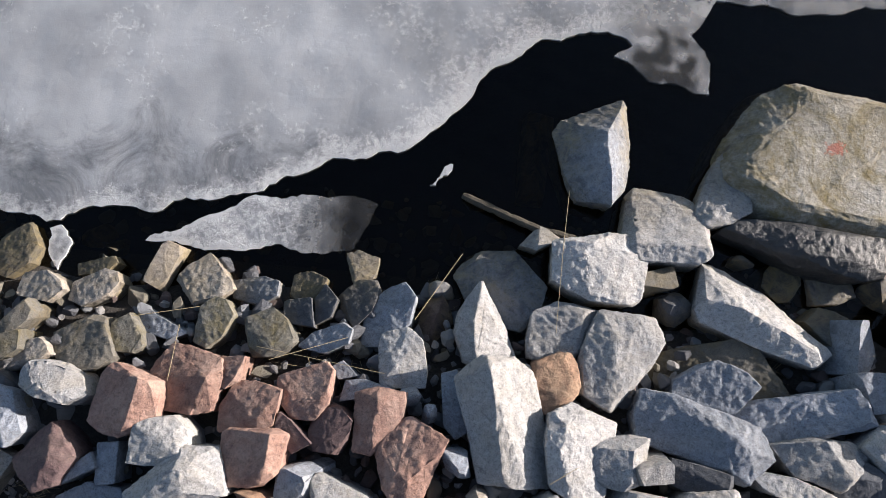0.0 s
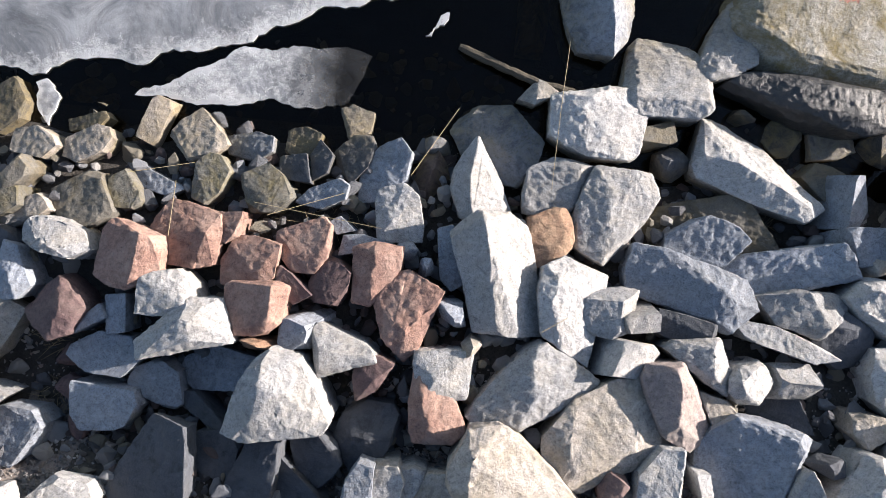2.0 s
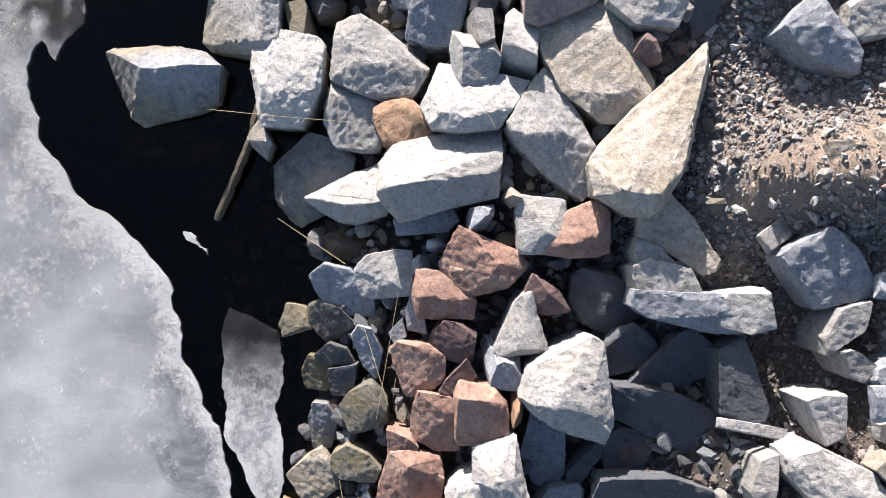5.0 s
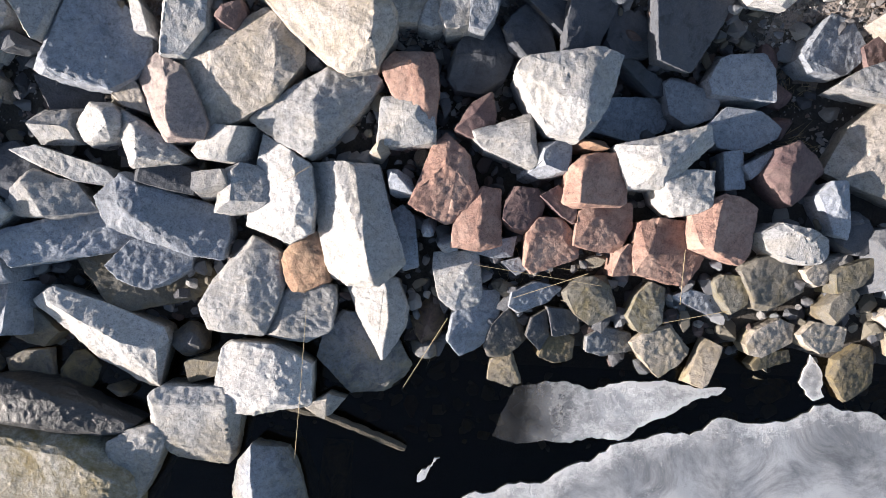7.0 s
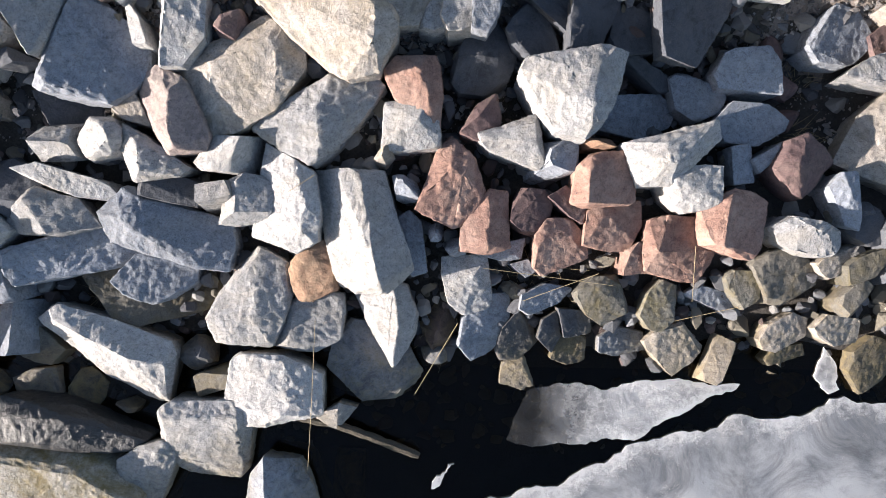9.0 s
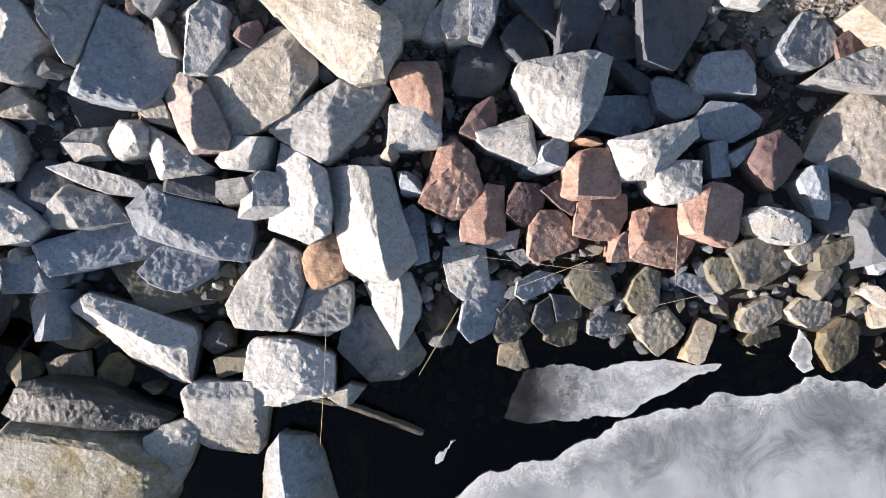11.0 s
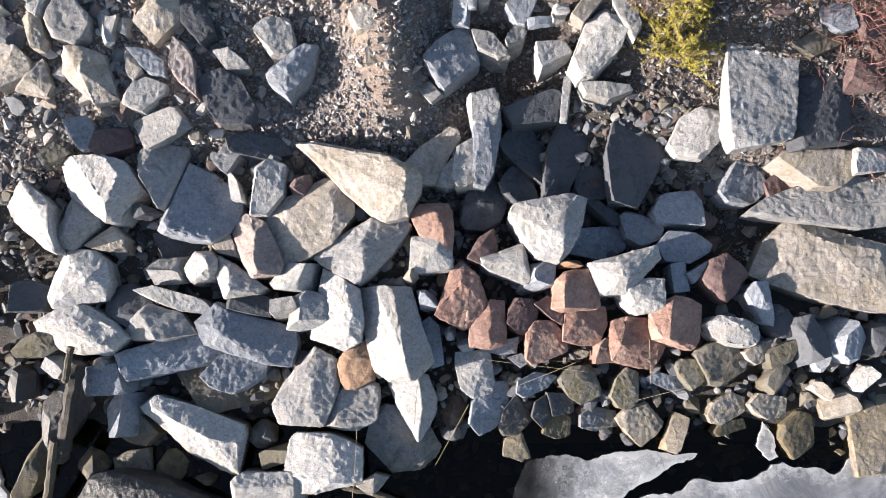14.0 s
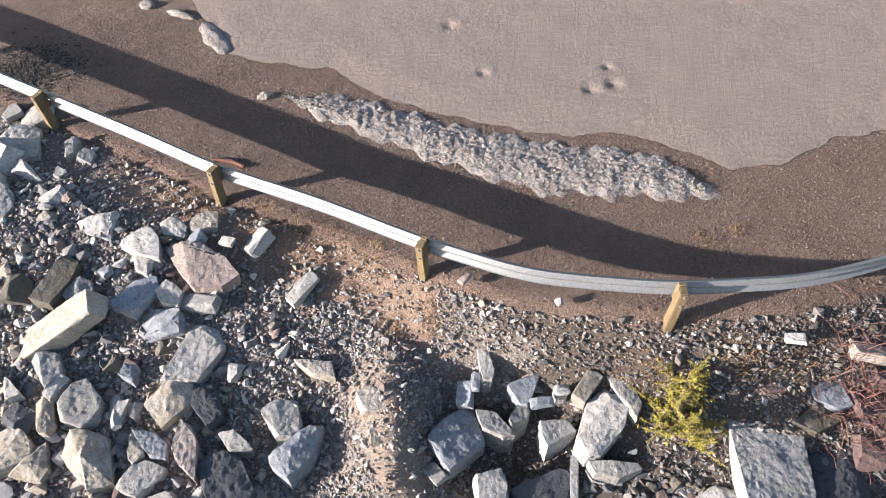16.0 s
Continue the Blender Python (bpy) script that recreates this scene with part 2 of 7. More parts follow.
def ice_material(name, clear_amount, white_lo):
    mat, tree, bsdf = material(name, 0.5)
    vec, _ = coords(tree, False)
    wide = add_noise(tree, vec, 0.55, 4.0, 0.55)
    cluster = add_noise(tree, vec, 0.8, 3.0, 0.6, 0.5)
    crystal = add_noise(tree, vec, 9.0, 10.0, 0.82, 0.3)
    fine = add_noise(tree, vec, 40.0, 5.0, 0.7)
    rim = tree.nodes.new("ShaderNodeAttribute")
    rim.attribute_name = "crust"
    split = tree.nodes.new("ShaderNodeSeparateXYZ")
    tree.links.new(vec, split.inputs[0])
    col = mix(tree, ramp(tree, wide, 0.32, 0.66), (0.25, 0.258, 0.268), (0.395, 0.402, 0.412))
    # frost gathers to the west, wet dark ice along the shore
    west = ramp(tree, maths(tree, "MULTIPLY", maths(tree, "SUBTRACT", 5.0, split.outputs["X"]), 0.1), 0.15, 0.75)
    frost = maths(tree, "ADD", crystal, maths(tree, "MULTIPLY", rim.outputs["Fac"], 0.26))
    frost = maths(tree, "ADD", frost, maths(tree, "MULTIPLY", maths(tree, "SUBTRACT", cluster, 0.5), 0.5))
    frost = maths(tree, "ADD", frost, maths(tree, "MULTIPLY", maths(tree, "SUBTRACT", west, 0.6), 0.14))
    frosted = ramp(tree, frost, white_lo, white_lo + 0.20)
    shore = ramp(tree, maths(tree, "MULTIPLY", maths(tree, "ADD", split.outputs["Y"], 4.2), 0.5), 0.1, 0.8)
    smudge = add_noise(tree, vec, 1.3, 8.0, 0.74, 0.7)
    smudge = maths(tree, "ADD", smudge, maths(tree, "MULTIPLY", maths(tree, "SUBTRACT", shore, 0.7), 0.26))
    col = mix(tree, maths(tree, "MULTIPLY", ramp(tree, smudge, 0.46, 0.70), 0.85), col, (0.085, 0.09, 0.10))
    col = mix(tree, maths(tree, "MULTIPLY", frosted, 0.85), col, (0.53, 0.533, 0.538))
    tree.links.new(col, bsdf.inputs["Base Color"])
    frost_bump = add_bump(tree, None, frosted, 0.5, 0.02)
    add_bump(tree, bsdf, fine, 0.3, 0.01, frost_bump)
    clear = tree.nodes.new("ShaderNodeBsdfTransparent")
    both = tree.nodes.new("ShaderNodeMixShader")
    weak = tree.nodes.new("ShaderNodeAttribute")
    weak.attribute_name = "thin"
    thin = maths(tree, "MULTIPLY", ramp(tree, wide, 0.30, 0.62, (1, 1, 1, 1), (0, 0, 0, 1)), clear_amount)
    thin = maths(tree, "MINIMUM", maths(tree, "ADD", thin, maths(tree, "MULTIPLY", weak.outputs["Fac"], 0.95)), 0.93)
    tree.links.new(thin, both.inputs[0])
    tree.links.new(bsdf.outputs[0], both.inputs[1])
    tree.links.new(clear.outputs[0], both.inputs[2])
    tree.links.new(both.outputs[0], tree.nodes["Material Output"].inputs[0])
    return mat


ICE = ice_material("lake_ice", 0.15, 0.54)
FLOE_ICE = ice_material("floe_ice", 0.25, 0.42)


def snow_material():
    mat, tree, bsdf = material("dirty_snow", 0.75)
    vec, _ = coords(tree, False)
    clumps = add_noise(tree, vec, 4.5, 9.0, 0.75)
    fine = add_noise(tree, vec, 30.0, 6.0, 0.78)
    col = mix(tree, ramp(tree, clumps, 0.40, 0.62), (0.47, 0.43, 0.405), (0.30, 0.25, 0.22))
    col = mix(tree, ramp(tree, fine, 0.54, 0.70), col, (0.13, 0.10, 0.082))
    tree.links.new(col, bsdf.inputs["Base Color"])
    under = add_bump(tree, None, clumps, 1.0, 0.12)
    add_bump(tree, bsdf, fine, 1.0, 0.04, under)
    return mat


SNOW = snow_material()


def wood_material(name, a, b, scale=6.0):
    mat, tree, bsdf = material(name, 0.8)
    tc = tree.nodes.new("ShaderNodeTexCoord")
    stretch = tree.nodes.new("ShaderNodeMapping")
    stretch.inputs["Scale"].default_value = (9.0, 9.0, 0.8)
    tree.links.new(tc.outputs["Object"], stretch.inputs[0])
    grain = add_noise(tree, stretch.outputs[0], scale, 6.0, 0.7)
    blot = add_noise(tree, tc.outputs["Object"], 5.0, 4.0)
    col = mix(tree, ramp(tree, grain, 0.35, 0.65), a, b)
    col = mix(tree, maths(tree, "MULTIPLY", ramp(tree, blot, 0.5, 0.7), 0.5), col, tuple(v * 0.45 for v in a))
    tree.links.new(col, bsdf.inputs["Base Color"])
    add_bump(tree, bsdf, grain, 0.6, 0.02)
    return mat


POST_WOOD = wood_material("treated_wood", (0.20, 0.145, 0.075), (0.13, 0.09, 0.048))
DRIFTWOOD = wood_material("driftwood", (0.085, 0.070, 0.045), (0.035, 0.028, 0.021))
# near-black: the shadow the log lies in is put into the wood colour
OLD_WOOD = wood_material("shaded_old_wood", (0.035, 0.028, 0.021), (0.016, 0.013, 0.011))
RED_WOOD = wood_material("rotten_red_wood", (0.16, 0.06, 0.04), (0.09, 0.04, 0.03))


def steel_material():
    mat, tree, bsdf = material("galvanised_steel", 0.5)
    vec, _ = coords(tree, False)
    spangle = add_noise(tree, vec, 30.0, 4.0, 0.6)
    streak = add_noise(tree, vec, 3.0, 5.0, 0.6)
    col = mix(tree, ramp(tree, spangle, 0.4, 0.65), (0.26, 0.268, 0.278), (0.20, 0.207, 0.215))
    col = mix(tree, maths(tree, "MULTIPLY", ramp(tree, streak, 0.55, 0.75), 0.35), col, (0.22, 0.21, 0.20))
    tree.links.new(col, bsdf.inputs["Base Color"])
    bsdf.inputs["Metallic"].default_value = 0.4
    add_bump(tree, bsdf, spangle, 0.1, 0.004)
    return mat


STEEL = steel_material()


def plant_material(name, a, b):
    mat, tree, bsdf = material(name, 0.7)
    geo = tree.nodes.new("ShaderNodeNewGeometry")
    tree.links.new(mix(tree, geo.outputs["Random Per Island"], a, b), bsdf.inputs["Base Color"])
    return mat


NEEDLES = plant_material("yellow_green_needles", (0.21, 0.19, 0.026), (0.31, 0.255, 0.038))
BARK = wood_material("grey_bark", (0.25, 0.20, 0.16), (0.15, 0.11, 0.09))
DRY_GRASS = plant_material("dry_grass", (0.30, 0.19, 0.08), (0.20, 0.125, 0.055))
RED_TWIG = plant_material("red_twigs", (0.19, 0.085, 0.07), (0.11, 0.06, 0.05))
LITTER = plant_material("dead_stalks", (0.235, 0.155, 0.112), (0.12, 0.078, 0.055))
STRAW = plant_material("straw", (0.42, 0.34, 0.2), (0.30, 0.23, 0.13))


# ---- mesh helpers ----
def link(name, mesh, mat, parent=None):
    mesh.materials.append(mat)
    ob = new(name, mesh)
    ob.parent = parent
    return ob


def part(name, bm, mat, parent=None, label="", smooth=False):
    me = bpy.data.meshes.new(name)
    bm.to_mesh(me)
    bm.free()
    me.polygons.foreach_set("use_smooth", [smooth] * len(me.polygons))
    ob = link(name, me, mat, parent)
    return tagged(ob, label) if label else ob


def array_mesh(name, verts, faces, mat, smooth=False):
    me = bpy.data.meshes.new(name)
    n, k = faces.shape
    me.vertices.add(len(verts))
    me.vertices.foreach_set("co", np.asarray(verts, np.float32).ravel())
    me.loops.add(n * k)
    me.loops.foreach_set("vertex_index", np.asarray(faces, np.int32).ravel())
    me.polygons.add(n)
    me.polygons.foreach_set("loop_start", np.arange(0, n * k, k, dtype=np.int32))
    me.polygons.foreach_set("use_smooth", np.full(n, smooth))
    me.update(calc_edges=True)
    return link(name, me, mat)


def tube_arrays(points, radii, sides=5):
    """Vertices and quads of a tube along points."""
    pts = [Vector(p) for p in points]
    verts, faces = [], []
    for i, p in enumerate(pts):
        d = (pts[min(i + 1, len(pts) - 1)] - pts[max(i - 1, 0)]).normalized()
        a = d.orthogonal().normalized()
        b = d.cross(a)
        for k in range(sides):
            ang = 2 * math.pi * k / sides
            verts.append(p + (a * math.cos(ang) + b * math.sin(ang)) * radii[i])
    for i in range(len(pts) - 1):
        for k in range(sides):
            faces.append((i * sides + k, i * sides + (k + 1) % sides, (i + 1) * sides + (k + 1) % sides, (i + 1) * sides + k))
    return verts, faces


def tubes(name, lines, mat, sides=4):
    """Many tubes joined in one mesh; each line is (points, radii)."""
    verts, faces = [], []
    for points, radii in lines:
        v, f = tube_arrays(points, radii, sides)
        base = len(verts)
        verts += v
        faces += [tuple(base + i for i in q) for q in f]
    return array_mesh(name, np.array([tuple(v) for v in verts]), np.array(faces), mat)


# ---- the lie of the land ----
RAIL_X = np.array([-14.0, -8.36, -5.43, -3.97, -2.18, -0.54, 0.97, 2.16, 3.19, 5.08, 6.23, 9.0, 14.0])
RAIL_Y = np.array([14.1, 10.93, 9.30, 8.44, 7.65, 6.79, 6.16, 5.98, 5.88, 5.97, 6.25, 7.2, 9.3])


def rail_y(x):
    return np.interp(x, RAIL_X, RAIL_Y)


def land(x, y):
    """Height of the bare ground: lake bed, bank, crest at the rail, level verge."""
    x, y = np.asarray(x, float), np.asarray(y, float)
    bank = np.where(y > -1.5, np.minimum(0.38 * (y + 1.5) + 0.1, 3.62), 0.1 + 0.42 * (y + 1.5))
    bank = np.maximum(bank - 0.32 * np.clip((3.9 - y) / 1.2, 0, 1), -2.2)
    bank = bank - 0.75 * np.exp(-(((x - 2.3) / 1.7) ** 2 + ((y - 3.0) / 1.2) ** 2))
    crest = 3.70 - 0.75 * np.maximum(rail_y(x) + 0.12 - y, 0)
    rib = 0.55 * np.exp(-(((x + 1.0) / 0.55) ** 2 + ((y - 4.75) / 1.1) ** 2))
    hollow = 0.42 * np.exp(-(((x - 1.1) / 1.3) ** 2 + ((y - 4.45) / 0.8) ** 2)) + 0.3 * np.exp(-(((x - 0.6) / 0.9) ** 2 + ((y - 5.3) / 0.5) ** 2)) + 0.45 * np.exp(-(((x - 4.4) / 1.0) ** 2 + ((y - 2.5) / 0.8) ** 2)) + 0.45 * np.exp(-(((x - 6.4) / 1.7) ** 2 + ((y - 2.0) / 0.9) ** 2)) + 0.22 * np.exp(-(((x + 2.5) / 0.8) ** 2 + ((y - 4.4) / 0.7) ** 2))
    return np.minimum(np.maximum(bank, crest) + rib - hollow, 3.70)


def wobble(x, y, s=1.0):
    return (np.sin(1.7 * s * x + 0.6) * np.sin(2.3 * s * y + 1.1) + 0.5 * np.sin(4.1 * s * x - 2.0 * y * s) * np.sin(3.7 * s * y + 0.4)
            + 0.3 * np.sin(9.3 * s * x + 5.1 * s * y) * np.cos(7.9 * s * y - 3.3 * s * x))


def land_rough(x, y):
    z = land(x, y)
    inside = (y < rail_y(x) - 0.2)
    return z + np.where(inside, 0.05, 0.004) * wobble(x, y) + np.where(inside, 0.008, 0.002) * wobble(x, y, 4.0)


def gully(x, y):
    """Below one on the bare sandy rib that comes down the bank."""
    return ((x + 1.05 - 0.25 * np.sin(2.1 * y)) / (0.42 + 0.1 * np.sin(5 * y))) ** 2 + ((y - 4.75) / 1.15) ** 2


def ground_sheet():
    xs = np.concatenate([[-600, -200, -60, -25], np.arange(-14, 14.01, 0.1), [25, 60, 200, 600]])
    ys = np.concatenate([[-600, -200, -60, -20], np.arange(-9, 16.01, 0.1), [25, 60, 200, 600]])
    gx, gy = np.meshgrid(xs, ys)
    gz = land_rough(gx, gy)
    verts = np.stack([gx, gy, gz], -1).reshape(-1, 3)
    nx, ny = len(xs), len(ys)
    i, j = np.meshgrid(np.arange(nx - 1), np.arange(ny - 1))
    a = (j * nx + i).ravel()
    faces = np.stack([a, a + 1, a + nx + 1, a + nx], -1)
    ob = array_mesh("ground", verts, faces, SLOPE_EARTH, True)
    ob.data.materials.append(SHOULDER)
    for extra in (LAKE_BED, SHADED_WET_EARTH, SAND, DAMP_SHADED_EARTH, PALE_SAND):
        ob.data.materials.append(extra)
    mid = verts[faces].mean(1)
    mx, my = mid[:, 0], mid[:, 1]
    fray = np.random.default_rng(6).uniform(-1, 1, len(mx))
    under = rail_y(mx) - my + 0.10 * fray
    # kind 3: earth coloured dark for the shade under stones and in the hollow
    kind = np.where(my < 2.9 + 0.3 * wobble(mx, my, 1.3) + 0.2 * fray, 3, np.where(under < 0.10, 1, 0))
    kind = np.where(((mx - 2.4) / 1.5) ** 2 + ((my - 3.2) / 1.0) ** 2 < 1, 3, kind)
    kind = np.where(my < -1.3, 2, kind)
    sandy = (under > 0.10) & (under < 1.05 + 0.25 * wobble(mx, my, 2.0)) & (mx > -5.6 + 0.5 * wobble(mx, my, 1.6)) & (mx < -0.2 + 0.3 * wobble(mx, my, 1.9))
    kind = np.where(sandy, 4, kind)
    # right of the rib: moist earth with the slope's shade in its colour
    shaded_damp = (mx > np.where(my > 5.2, 0.9, -0.1) + 0.4 * wobble(mx, my, 1.1) + 0.2 * fray) & (under > 0.10) & (my > 3.9)
    kind = np.where(shaded_damp, 5, kind)
    kind = np.where(gully(mx, my) + 0.15 * fray < 1, 6, kind)
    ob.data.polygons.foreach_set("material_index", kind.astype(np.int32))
    tagged(ob, "brown earth bank falling from a dirt verge into a lake", "ground", kind="structure")


ground_sheet()

ROAD_X = np.array([-40.0, -14.0, -5.75, -4.64, -4.12, -2.35, -1.62, 0.03, 2.11, 3.18, 4.12, 4.91, 6.06, 7.12, 8.11, 14.0, 40.0])
ROAD_Y = np.array([52.0, 30.0, 14.64, 12.68, 12.37, 12.05, 11.3, 10.5, 9.9, 10.04, 9.52, 9.02, 9.15, 9.81, 9.95, 12.0, 24.0])
DIMPLES = [(0.05, 13.52, 0.13), (0.69, 11.84, 0.10), (2.79, 11.27, 0.13), (3.29, 11.42, 0.14), (3.24, 11.98, 0.09)]


def road_sheet():
    xs = np.concatenate([[-400, -100], np.arange(-40, -8, 1.0), np.arange(-8, 10, 0.05), np.arange(10, 40, 1.0), [100, 400]])
    s = np.concatenate([np.linspace(0, 1, 90) ** 1.2 * 6.0, [12, 40, 500]])
    gx, gs = np.meshgrid(xs, s)
    edge = np.interp(gx, ROAD_X, ROAD_Y) + 0.05 * wobble(gx, gx * 0.3, 3.0)
    gy = edge + gs
    gz = 3.713 + 0.032 * np.minimum(gs / 0.8, 1) + 0.004 * wobble(gx, gy, 2.0)
    for x, y, r in DIMPLES:
        d2 = (gx - x) ** 2 + (gy - y) ** 2
        gz = gz - 0.05 * np.exp(-d2 / r ** 2) + 0.015 * np.exp(-((gx - x - 1.7 * r) ** 2 + (gy - y - 0.3 * r) ** 2) / (1.3 * r) ** 2)
    verts = np.stack([gx, gy, gz], -1).reshape(-1, 3)
    nx, ny = len(xs), len(s)
    i, j = np.meshgrid(np.arange(nx - 1), np.arange(ny - 1))
    a = (j * nx + i).ravel()
    ob = array_mesh("road", verts, np.stack([a, a + 1, a + nx + 1, a + nx], -1), ROAD, True)
    tagged(ob, "pale sandy gravel road with small dents", "road", kind="structure")


road_sheet()


def water_sheet():
    bm = bmesh.new()
    for p in ((-600, -600, 0), (600, -600, 0), (600, 2.0, 0), (-600, 2.0, 0)):
        bm.verts.new(p)
    bm.faces.new(bm.verts)
    ob = part("water", bm, WATER)
    tagged(ob, "still dark lake water between ice and stones", "water", kind="structure")


water_sheet()


# ---- ice ----
def jagged(points, step, amount, closed_from=0):
    """Outline with points set between and pushed aside a little, as broken ice is."""
    out = []
    rng = random.Random(5)
    for k, p in enumerate(points):
        q = points[(k + 1) % len(points)]
        gap = math.dist(p, q)
        n = max(1, min(60, int(gap / step))) if gap < 30 else 1
        nx, ny = -(q[1] - p[1]) / gap, (q[0] - p[0]) / gap
        for i in range(n):
            f = i / n
            off = amount * (rng.random() - 0.5) * 2 if i else 0
            off += amount * 1.5 * math.sin(9 * (p[0] + f * (q[0] - p[0]))) if gap < 30 else 0
            out.append((p[0] + f * (q[0] - p[0]) + nx * off, p[1] + f * (q[1] - p[1]) + ny * off))
    return out


def ice_plate(name, outline, bottom, top, mat, rim, label, category, step=0.25, thin=(-50.0, 1.0), bare=None, weak=()):
    """A plate of ice: fine triangles inside its outline, with a crust attribute that fades from the edge and a thin one along x."""
    ring = [Vector(p) for p in outline]
    pts = np.array(outline)
    near = pts[(np.abs(pts[:, 0]) < 20) & (np.abs(pts[:, 1]) < 20)]
    x0, y0 = np.maximum(near.min(0), (-10, -9))
    x1, y1 = near.max(0)
    rng = np.random.default_rng(2)
    gx, gy = np.meshgrid(np.arange(x0, x1, step), np.arange(min(y0, y1 - 0.01) if y0 > -6 else -9, y1, step))
    inner = np.stack([gx.ravel(), gy.ravel()], 1) + rng.uniform(-0.3, 0.3, (gx.size, 2)) * step
    a, c = pts, np.roll(pts, -1, 0)
    cross = ((a[:, 1][None] > inner[:, 1][:, None]) != (c[:, 1][None] > inner[:, 1][:, None]))
    at = a[:, 0] + (inner[:, 1][:, None] - a[:, 1]) * (c[:, 0] - a[:, 0]) / np.where(np.abs(c[:, 1] - a[:, 1]) < 1e-9, 1e-9, c[:, 1] - a[:, 1])
    inside = (np.sum(cross & (inner[:, 0][:, None] < at), 1) % 2) == 1
    gap = np.sqrt(((inner[:, None] - near[None]) ** 2).sum(-1)).min(1)
    inner = inner[inside & (gap > 0.03)]
    n = len(ring)
    verts, _, faces, _, _, _ = delaunay_2d_cdt(ring + [Vector(p) for p in inner], [], [list(range(n))], 1, 1e-5)
    bm = bmesh.new()
    crust = bm.verts.layers.float.new("crust")
    clear = bm.verts.layers.float.new("thin")
    flat = np.array([tuple(v) for v in verts])
    dist = np.concatenate([np.sqrt(((part_[:, None] - near[None]) ** 2).sum(-1)).min(1) for part_ in np.array_split(flat, max(1, len(flat) // 400))])
    made = []
    for p, d in zip(verts, dist):
        v = bm.verts.new((p.x, p.y, top + 0.012 * min(1.0, d / 0.2) + 0.01 * noise.noise(Vector((p.x * 2.5, p.y * 2.5, 3))) * min(1.0, d / 0.1)))
        v[crust] = max(0.0, 1.0 - d / rim) * (1.0 if bare is None else min(1.0, max(0.0, (p.x - bare) / 0.7)))
        rot = sum(a * math.exp(-((p.x - x) ** 2 + (p.y - y) ** 2) / r ** 2) for x, y, r, a in weak)
        rot *= 1.0 + 1.6 * noise.noise(Vector((p.x * 5, p.y * 5, 1)))
        v[clear] = min(1.0, max(0.0, (thin[0] - p.x) / thin[1]) + max(0.0, rot))
        made.append(v)
    for f in faces:
        bm.faces.new([made[k] for k in f])
    rim_edges = [e for e in bm.edges if len(e.link_faces) == 1]
    side = bmesh.ops.extrude_edge_only(bm, edges=rim_edges)
    for g in side["geom"]:
        if isinstance(g, bmesh.types.BMVert):
            g.co.z = bottom
    bmesh.ops.recalc_face_normals(bm, faces=bm.faces[:])
    return tagged(part(name, bm, mat), label, category)


SHORE = [(300, 4), (14, 0.2), (7.94, -1.36), (7.71, -1.56), (7.35, -1.78), (7.15, -1.48), (6.8, -1.48), (6.39, -1.81), (5.54, -1.64),
         (4.73, -1.96), (4.12, -1.9), (3.62, -2.11), (2.91, -2.21), (2.06, -2.62), (1.6, -2.87), (0.7, -3.05), (0.1, -3.5),
         (-0.56, -4.42), (-1.28, -4.97), (-2.28, -5.24), (-2.62, -5.04), (-2.38, -4.84), (-2.89, -4.48), (-3.76, -4.33),
         (-3.78, -4.82), (-3.5, -5.25), (-3.88, -5.84), (-4.47, -5.85), (-5.32, -5.73), (-6.41, -5.97), (-14, -7.2), (-300, -10),
         (-300, -400), (300, -400)]
ice_plate("ice_sheet", jagged(SHORE, 0.09, 0.022), -0.05, 0.032, ICE, 0.35, "grey mottled lake ice with a white broken edge", "ice", 0.13, (1.6, 12.0), None, ((-3.1, -4.75, 0.7, 0.6), (-4.6, -5.9, 0.9, 0.25)))
ice_plate("ice_floe", jagged([(4.1, -1.49), (2.97, -1.41), (2.21, -1.56), (1.61, -1.46), (1.2, -1.61), (1.0, -1.96), (0.9, -2.29), (1.4, -2.35), (2.72, -2.22), (3.32, -1.86)], 0.07, 0.015),
          -0.04, 0.026, FLOE_ICE, 0.16, "pointed grey and white ice floe adrift by the stones", "ice floe", 0.07, (2.15, 1.0), 2.3)
ice_plate("ice_floe", jagged([(5.25, -0.96), (5.43, -1.16), (5.47, -1.56), (5.3, -1.61), (5.13, -1.36)], 0.06, 0.02),
          -0.04, 0.03, FLOE_ICE, 0.04, "small pale ice floe between wet stones", "ice floe", 0.1)
ice_plate("ice_floe", jagged([(-7.85, -1.35), (-7.45, -2.46), (-7.25, -3.56), (-7.6, -4.07), (-7.85, -3.87), (-8.8, -3.4), (-9.0, -1.6)], 0.08, 0.03),
          -0.05, 0.09, FLOE_ICE, 0.08, "thick white ice floe beside a sunken log", "ice floe", 0.15)
ice_plate("ice_chunk", jagged([(0.0, -2.9), (0.12, -2.72), (0.17, -2.58), (0.08, -2.66), (-0.06, -2.82), (-0.12, -2.92)], 0.04, 0.02),
          -0.04, 0.05, FLOE_ICE, 0.02, "tiny crumbling lump of ice afloat", "ice", 0.05)


PUDDLE, puddle_tree, puddle_bsdf = material("melt_water", 0.05)
puddle_bsdf.inputs["Base Color"].default_value = (0.012, 0.012, 0.011, 1)
bm = bmesh.new()
bm.faces.new([bm.verts.new((x, y, 0.0485)) for x, y in jagged([(7.1, -3.98), (7.28, -3.86), (7.45, -3.93), (7.7, -3.78), (8.1, -3.75), (8.15, -4.05), (7.6, -4.02), (7.35, -4.1)], 0.06, 0.03)])
tagged(part("melt_puddle", bm, PUDDLE), "black melt hole in the grey ice", "puddle")


